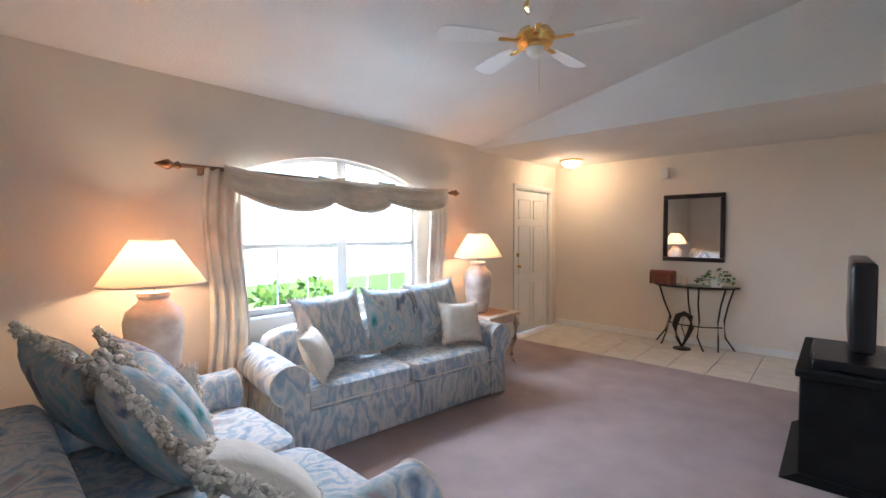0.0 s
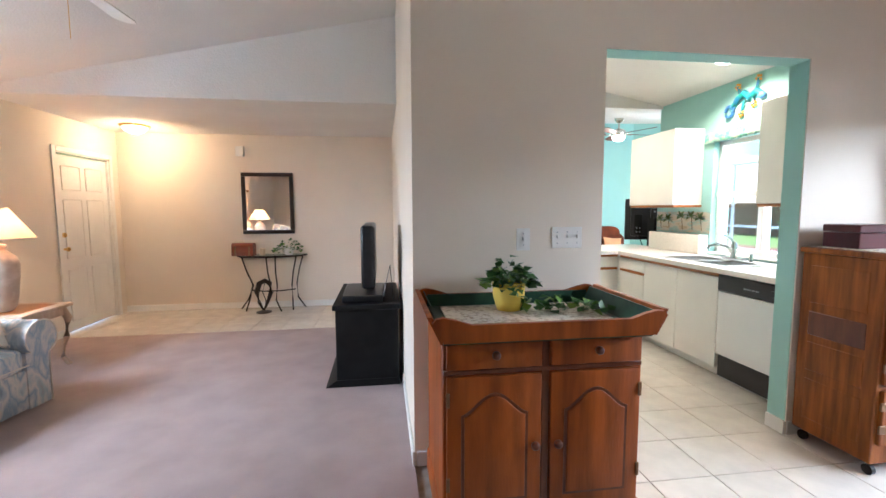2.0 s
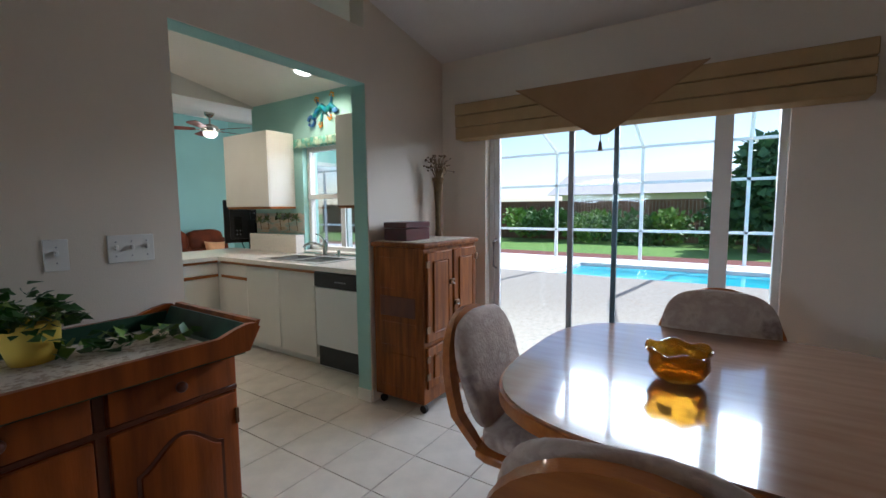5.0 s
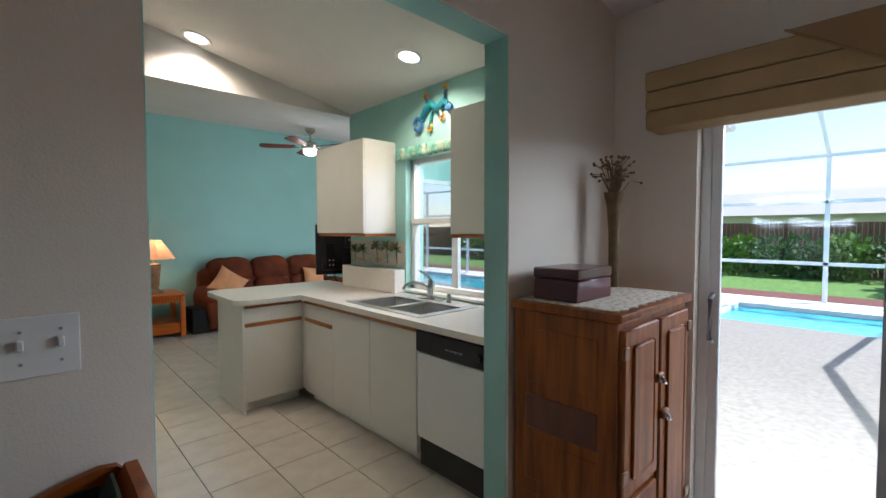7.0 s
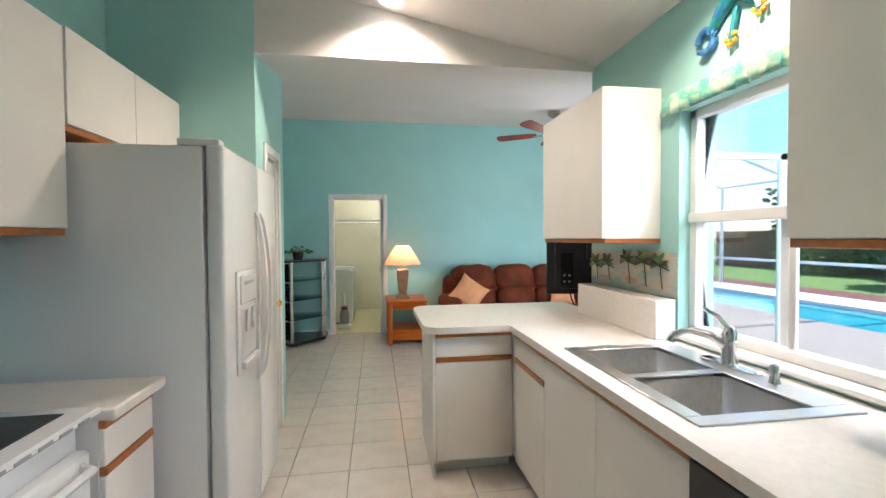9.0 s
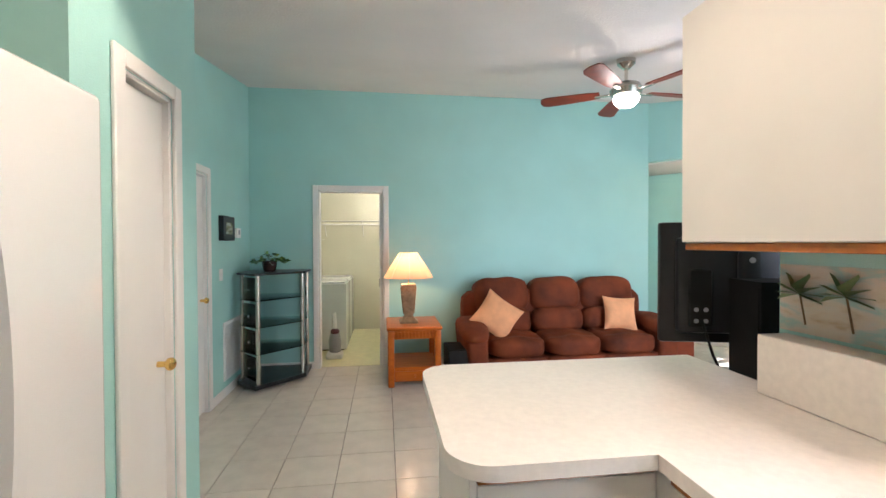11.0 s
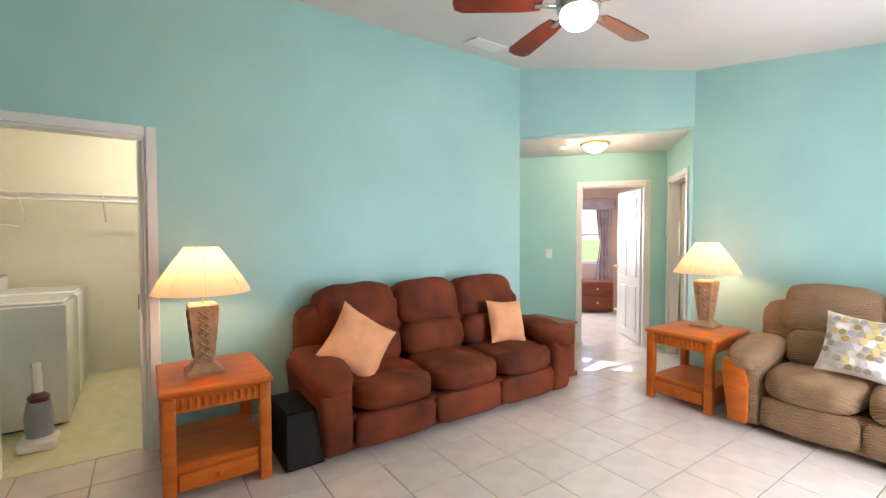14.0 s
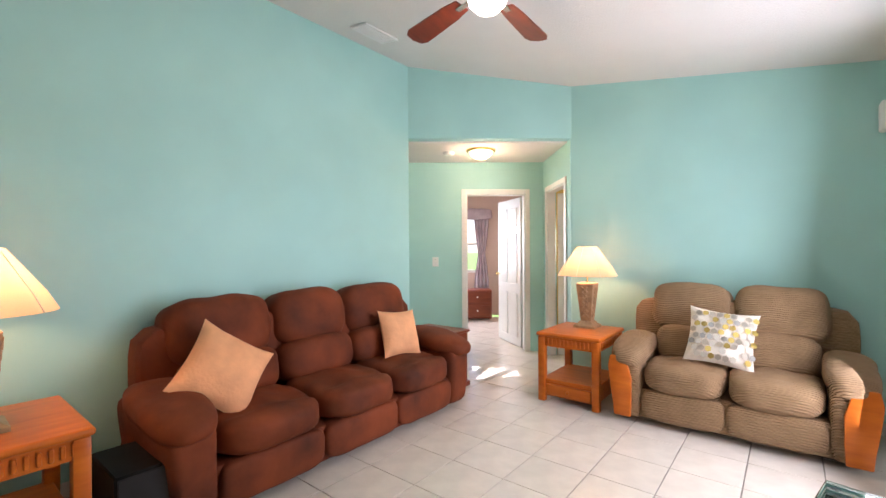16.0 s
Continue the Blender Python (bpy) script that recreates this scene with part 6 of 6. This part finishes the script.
TVM = pose(3.84, 5.47, 0, 0, 0, -12)
t2 = thing("tv_cabinet", "black television cabinet with open shelf", "cabinet", TVM)
part("back_panel", bx(B(), -0.10, 0.55, -0.16, -0.14, 0.0, 1.26, 0.003), BLACKM, t2)
part("side", bx(B(), -0.10, -0.08, -0.14, 0.06, 0.0, 1.26), BLACKM, t2)
part("top", bx(B(), -0.10, 0.55, -0.16, 0.06, 1.26, 1.28), BLACKM, t2)
part("shelf", bx(B(), -0.08, 0.55, -0.14, 0.06, 0.9, 0.92), BLACKM, t2)
t3 = thing("television", "large black flat television seen from behind", "television", pose(3.50, 5.65, 0, 0, 0, -15))
part("screen_body", bx(B(), 0.0, 1.10, 0.02, 0.06, 0.98, 1.53, 0.012, 2), BLACK, t3)
part("rear_cover", bx(B(), 0.06, 1.04, -0.03, 0.02, 1.03, 1.46, 0.02, 2), BLACK, t3)
for j, (v0, v1) in enumerate(((0.10, 0.40), (0.62, 0.92))):
    for k in range(6):
        part("vent_rib", bx(B(), v0, v1, -0.033, -0.029, 1.405 + 0.008 * k, 1.408 + 0.008 * k), GREY, t3)
for x in (0.30, 0.50, 0.66):
    part("mount_arm", bx(B(), x, x + 0.085, -0.075, -0.028, 1.16, 1.40, 0.016, 2), BLACK, t3)
    part("mount_bolt", rod(B(), (x + 0.042, -0.082, 1.36), (x + 0.042, -0.07, 1.36), 0.012), GREY, t3)
pc = part("port_cover", bx(B(), 0.10, 0.20, -0.045, -0.028, 1.06, 1.32, 0.008), BLACKM, t3)
for k in range(4):
    part("socket", rod(B(), (0.13 + 0.04 * (k % 2), -0.05, 1.09 + 0.05 * (k // 2)), (0.13 + 0.04 * (k % 2), -0.044, 1.09 + 0.05 * (k // 2)), 0.010), GREY, pc)
part("cable", path_rod(B(), [(0.15, -0.05, 1.10), (0.18, -0.09, 0.95), (0.26, -0.06, 0.80), (0.30, -0.04, 0.60)], 0.006), BLACKM, t3)
part("stand", bx(B(), 0.36, 0.9, -0.06, 0.07, 0.92, 0.985, 0.01), BLACKM, t3)
fs = thing("door_family_slider", "white framed sliding glass doors, closed", "door", kind="structure")
for a in ((3.95, 4.0), (5.05, 5.13), (6.15, 6.2)):
    part("stile", bx(B(), a[0], a[1], 5.06, 5.12, 0, 2.05, 0.003), ALU, fs)
part("head_rail", bx(B(), 3.95, 6.2, 5.06, 5.12, 2.0, 2.05), ALU, fs)
for a in ((4.0, 5.05), (5.13, 6.15)):
    part("pane", bx(B(), a[0], a[1], 5.075, 5.08, 0.01, 2.0), SOLAR, fs).visible_shadow = False
c3 = thing("glass_table", "greenish glass side table with black legs", "table", pose(4.0, 5.62, 0, 0, 0, -12))
part("glass_top", bx(B(), -0.3, 0.3, -0.25, 0.25, 0.50, 0.51, 0.003), TGLASS, c3)
for x in (-0.27, 0.27):
    for y in (-0.22, 0.22):
        part("leg", rod(B(), (x, y, 0), (x, y, 0.5), 0.015), BLACK, c3)
spk = thing("wall_speaker", "small white satellite speaker on a wall bracket", "speaker", pose(6.56, 5.33, 2.22))
part("body", bx(B(), -0.08, 0.05, -0.08, 0.08, -0.1, 0.1, 0.01), WHITE, spk)
part("bracket", bx(B(), 0.05, 0.068, -0.03, 0.03, -0.04, 0.04), BLACK, spk)

# ---- laundry ----
for y0, y1, nm, lab in ((9.75, 10.42, "washing_machine", "white top-loading washing machine"), (10.45, 11.12, "clothes_dryer", "white clothes dryer beside the washer")):
    t = thing(nm, lab, "appliance")
    part("body", bx(B(), 1.07, 1.74, y0, y1, 0.02, 0.90, 0.012, 2), APPL, t)
    part("lid", bx(B(), 1.20, 1.72, y0 + 0.05, y1 - 0.05, 0.90, 0.925, 0.01), APPL, t)
    part("console", bx(B(), 1.07, 1.18, y0, y1, 0.90, 1.05, 0.01), APPL, t)
    part("feet", bx(B(), 1.1, 1.7, y0 + 0.04, y1 - 0.04, 0, 0.02), BLACK, t)
ws = thing("wire_shelf", "white wire closet shelf with hanging rod", "shelf")
for k in range(9):
    part("wire", rod(B(), (1.05, 10.88 + 0.036 * k, 1.80), (2.75, 10.88 + 0.036 * k, 1.80), 0.004, seg=6), WHITE, ws)
part("hanging_rod", rod(B(), (1.05, 10.86, 1.74), (2.75, 10.86, 1.74), 0.012), WHITE, ws)
for x in (1.3, 1.9, 2.5):
    part("bracket", path_rod(B(), [(x, 11.2, 1.55), (x, 10.88, 1.79)], 0.006), WHITE, ws)
w2 = thing("wire_shelf", "small white wire shelf over the washer", "shelf")
for k in range(6):
    part("wire", rod(B(), (1.06 + 0.04 * k, 9.5, 1.5), (1.06 + 0.04 * k, 11.1, 1.5), 0.004, seg=6), WHITE, w2)
hg = thing("clothes_hangers", "bundle of white hangers on the rod", "hangers")
for k in range(5):
    x = 2.30 + 0.03 * k
    part("hanger", path_rod(B(), [(x, 10.86, 1.74), (x, 10.86, 1.68), (x, 10.66, 1.58), (x, 11.06, 1.58), (x, 10.86, 1.68)], 0.004, 5), WHITE, hg)
sv = thing("stick_vacuum", "small white and red vacuum in the laundry", "vacuum", pose(1.62, 9.45, 0))
part("tank", lathe(B(), [(0.07, 0.06), (0.08, 0.2), (0.06, 0.3)], 16), GREY, sv)
part("head", bx(B(), -0.10, 0.10, -0.14, 0.06, 0, 0.07, 0.015), WHITE, sv)
part("handle", path_rod(B(), [(0, 0, 0.3), (-0.02, 0.05, 0.55)], 0.03), WHITE, sv)
part("cap", lathe(B(), [(0.05, 0.3), (0.06, 0.33), (0.03, 0.36)], 16), BURG, sv)

# ---- bedroom ----
wb = thing("window_bedroom", "bright bedroom window with white frame", "window", HALL, kind="structure")
for a in ((-3.05, -2.15, 0.85, 0.90), (-3.05, -2.15, 1.95, 2.0), (-3.05, -2.15, 1.40, 1.44), (-3.05, -3.0, 0.90, 1.95), (-2.2, -2.15, 0.90, 1.95)):
    part("window_frame", bx(B(), a[0], a[1], 14.22, 14.27, a[2], a[3]), WHITE, wb)
LAV = mat("grey_lilac_sheer", (0.42, 0.34, 0.36), 0.9, var=0.1)
for d0, d1 in ((-3.12, -2.9), (-2.36, -2.06)):
    bm = B()
    gg = [[bm.verts.new(((d0 + d1) / 2 + ((k / 16) - 0.5) * (d1 - d0) * (0.45 + 0.55 * abs(math.cos(math.pi * i / 19))), 14.14 + 0.02 * math.sin(k * 1.6), 2.05 - 0.085 * i)) for k in range(17)] for i in range(20)]
    for a, b in zip(gg, gg[1:]):
        for k in range(16):
            bm.faces.new((a[k], a[k + 1], b[k + 1], b[k]))
    solo("window_drape", bm, LAV, "grey lilac curtain tied at its waist", "curtain", HALL, "bedroom curtains").modifiers.new("thick", "SOLIDIFY").thickness = 0.004
solo("bedroom_valance", soft(B(), -3.2, -2.0, 14.06, 14.18, 1.90, 2.12, 7, 8, 0.02), LAV, "gathered grey lilac valance over the bedroom window", "valance", HALL)
for d0, d1, n0, h in ((-2.62, -2.08, 13.55, 0.56), (-3.6, -2.68, 13.6, 0.72)):
    t = thing("bedroom_chest", "red-brown bedroom drawer chest with white knobs", "dresser", HALL)
    part("body", bx(B(), d0, d1, n0, n0 + 0.42, 0.03, h, 0.015, 2), REDWOOD, t)
    for k in range(2):
        dw = part("drawer", bx(B(), d0 + 0.03, d1 - 0.03, n0 - 0.012, n0, 0.07 + k * h * 0.45, 0.03 + (k + 1) * h * 0.45, 0.005), REDWOOD, t)
        part("knob", soft(B(), (d0 + d1) / 2 - 0.015, (d0 + d1) / 2 + 0.015, n0 - 0.04, n0 - 0.01, 0.04 + (k + 0.5) * h * 0.45, 0.07 + (k + 0.5) * h * 0.45, 2, 3), WHITE, dw)

# ---- pool deck and garden ----
DECK = mat("pale_concrete_deck", (0.84, 0.82, 0.78), 0.8, var=0.04, scale=2, bump=0.02)
WATER = mat("pool_water", (0.08, 0.50, 0.60), 0.06, var=0.12, scale=1.5, bump=0.25, bscale=5)
POOL = mat("pool_coping", (0.55, 0.62, 0.64), 0.6)
GRASS = mat("lawn_grass", (0.14, 0.26, 0.05), 0.95, var=0.25, scale=9, bump=0.9, bscale=60)
MULCH = mat("red_mulch", (0.22, 0.07, 0.05), 0.95, scale=30, col2=(0.10, 0.05, 0.04), bump=1.0, bscale=50)
FENCE = mat("brown_fence_board", (0.22, 0.11, 0.06), 0.85, scale=4, col2=(0.15, 0.075, 0.04), stretch=(6, 6, 0.5), rand=0.15)
BUSH = mat("garden_leaf", (0.11, 0.22, 0.04), 0.6, scale=8, col2=(0.03, 0.09, 0.02))
TREE = mat("dark_tree_leaf", (0.09, 0.19, 0.07), 0.55, scale=8, col2=(0.035, 0.09, 0.035))
BARK = mat("bark", (0.12, 0.08, 0.05), 0.9, var=0.2, scale=12, bump=0.6)
struct("ground", bx(B(), -70, 140, -110, 120, -0.60, -0.26), GRASS, "green lawn reaching to the horizon")
bm = B()
bx(bm, EX + 0.2, 9.0, -6, 5.2, -0.3, -0.06)
bx(bm, 9.0, 12.1, -9, -7.0, -0.3, -0.06)
bx(bm, 12.1, 13.35, -9, 7, -0.3, -0.06)
bx(bm, 9.0, 12.1, 3.6, 7, -0.3, -0.06)
bx(bm, EX + 0.2, 9.0, -9, -6, -0.3, -0.06)
struct("pavement_deck", bm, DECK, "pale concrete pool deck")
struct("water_pool", bx(B(), 9.0, 12.1, -7.0, 3.6, -0.3, -0.14), WATER, "turquoise swimming pool water")
struct("ground_mulch", bx(B(), 13.4, 15.3, -12, 9, -0.3, -0.14), MULCH, "strip of red mulch along the pool screen")
# extra roof slab, added only to keep sun off the family room's outer wall
struct("ceiling_patio", bx(B(), 5.4, 6.95, 2.6, 5.05, 2.55, 2.75), CEIL, "white patio ceiling slab keeping sun off the house walls")
struct("ceiling_lanai", bx(B(), EX + 0.2, 5.4, -4, 5.05, 2.55, 2.75), CEIL, "white patio ceiling slab keeping sun off the house walls")
cg = thing("pool_screen_enclosure", "white aluminium pool screen enclosure frame", "screen enclosure")
for y in (-7.0, -4.7, -2.4, 0.0, 2.35, 4.7, 7.0):
    part("post", bx(B(), 13.22, 13.30, y - 0.04, y + 0.04, -0.2, 3.0), ALU, cg)
    part("roof_beam", rod(B(), (13.26, y, 3.0), (9.8, y, 4.2), 0.045, seg=6), ALU, cg)
    part("roof_beam", rod(B(), (9.8, y, 4.2), (6.95, y, 3.0), 0.045, seg=6), ALU, cg)
for z in (0.75, 2.05, 3.0):
    part("rail", bx(B(), 13.22, 13.30, -9, 7.0, z - 0.035, z + 0.035), ALU, cg)
for x in (7.5, 9.5, 11.5):
    part("post", bx(B(), x - 0.04, x + 0.04, 6.96, 7.04, -0.2, 3.0), ALU, cg)
for z in (0.75, 2.05, 3.0):
    part("rail", bx(B(), 6.95, 13.26, 6.96, 7.04, z - 0.035, z + 0.035), ALU, cg)
fc = thing("fence", "brown wooden board fence behind the lawn", "fence")
fm = finish("board", bx(B(), -0.02, 0.02, -0.07, 0.07, -0.3, 1.75), FENCE)
for k in range(220):
    o = new("board", fm)
    o.parent = fc
    o.location = (23, -16 + k * 0.15, 0)


def leafy(bm, c, r, n, size, rnd):
    for _ in range(n):
        v = Vector((rnd.gauss(0, 1), rnd.gauss(0, 1), rnd.gauss(0, 1))).normalized() * rnd.uniform(0.55, 1.05)
        p = Vector(c) + Vector((v.x * r[0], v.y * r[1], v.z * r[2]))
        leaf(bm, p, v + Vector((rnd.uniform(-.6, .6), rnd.uniform(-.6, .6), rnd.uniform(-.3, .6))), size * rnd.uniform(0.6, 1.3), rnd.uniform(-1.5, 1.5))


rnd = random.Random(21)
for k in range(16):
    y = -9 + k * 1.25
    bm = B()
    for _ in range(5):
        leafy(bm, (21.6 + rnd.uniform(-.6, .6), y + rnd.uniform(-.6, .6), 0.2 + rnd.uniform(0, .7)), (0.55, 0.6, 0.5), 150, 0.2, rnd)
    solo("garden_shrub", bm, BUSH if k % 3 else LEAFL, "leafy green shrub in front of the fence", "shrub", group="shrubs along the fence")
for x, y, h, s in ((25.5, -6.5, 7.5, 3.4), (19.6, -0.7, 3.9, 1.8), (19.8, -4.2, 4.3, 2.1), (26, -11, 8.0, 3.6), (20, 13.5, 5.0, 2.0)):
    t = thing("tree", "broad dark green garden tree behind the fence", "tree", pose(x, y, -0.3), "garden trees")
    part("trunk", path_rod(B(), [(0, 0, 0), (0.1, 0.05, h * 0.3), (0.0, 0.1, h * 0.62)], [0.2, 0.15, 0.08]), BARK, t)
    bm = B()
    for k in range(14):
        a = rnd.uniform(0, 6.28)
        leafy(bm, (s * 0.65 * math.cos(a) * rnd.random(), s * 0.65 * math.sin(a) * rnd.random(), h * rnd.uniform(0.16, 0.92)), (s * 0.42, s * 0.42, s * 0.34), 260, 0.34, rnd)
    part("crown", bm, TREE, t)
rb = thing("neighbour_house", "pale roofed neighbouring house beyond the fence", "house", pose(40, 2, 0))
part("wall", bx(B(), -4, 4, -12, 10, -0.3, 2.4), CREAM, rb)
part("roof", prism(B(), [(-5, 2.4), (5, 2.4), (0, 4.2)], 24, "xz", -13), mat("grey_roof_tile", (0.45, 0.42, 0.40), 0.8, var=0.1, scale=20), rb)
for k in range(5):
    bm = B()
    for _ in range(5):
        leafy(bm, (-8.0 + rnd.uniform(-.5, .5), 1.2 + k * 1.1 + rnd.uniform(-.4, .4), -0.40 + rnd.uniform(0, .5)), (0.4, 0.45, 0.38), 120, 0.16, rnd)
    solo("front_shrub", bm, LEAFL, "leafy green shrub outside the arched window", "shrub", group="front garden shrubs")
struct("backdrop_front_wall", bx(B(), -14.2, -14.0, -8, 16, -0.3, 2.2), WHITE, "pale wall across the front garden")

# ---- floor tiles ----
P, TX, TY = 0.362, 1.587, 5.02
tm = finish("tile", bx(B(), -P / 2 + 0.0025, P / 2 - 0.0025, -P / 2 + 0.0025, P / 2 - 0.0025, -0.02, 0.0, 0.002), TILE)
root = new("floor_tiles")
tagged(root, "glazed off-white square ceramic floor tiles", "floor", kind="structure")
rest = B()
made = 0
for i in range(-14, 22):
    for j in range(-20, 26):
        x, y = TX + (i + 0.5) * P, TY + (j + 0.5) * P
        inside = (0.45 < x < 3.85 and -1.9 < y < 5.2) or (0.6 < x < 6.75 and 5.2 <= y < 9.02) or (-3.4 < x < 0.45 and 5.30 < y < 6.8) or (x > 5.3 and 7.3 < y < 12.3 and x < 9.5)
        if not inside:
            continue
        near = 1.4 < x < 5.9 and 4.9 < y < 8.6 or (1.3 < x < 3.0 and 1.2 < y < 4.9)
        if near and made < 298:
            o = new("tile", tm)
            o.parent = root
            o.location = (x, y, 0)
            made += 1
        else:
            bx(rest, x - P / 2 + 0.0025, x + P / 2 - 0.0025, y - P / 2 + 0.0025, y + P / 2 - 0.0025, -0.02, 0.0)
r = part("far_tiles", rest, TILE, root)
r["kind"] = "stuff"
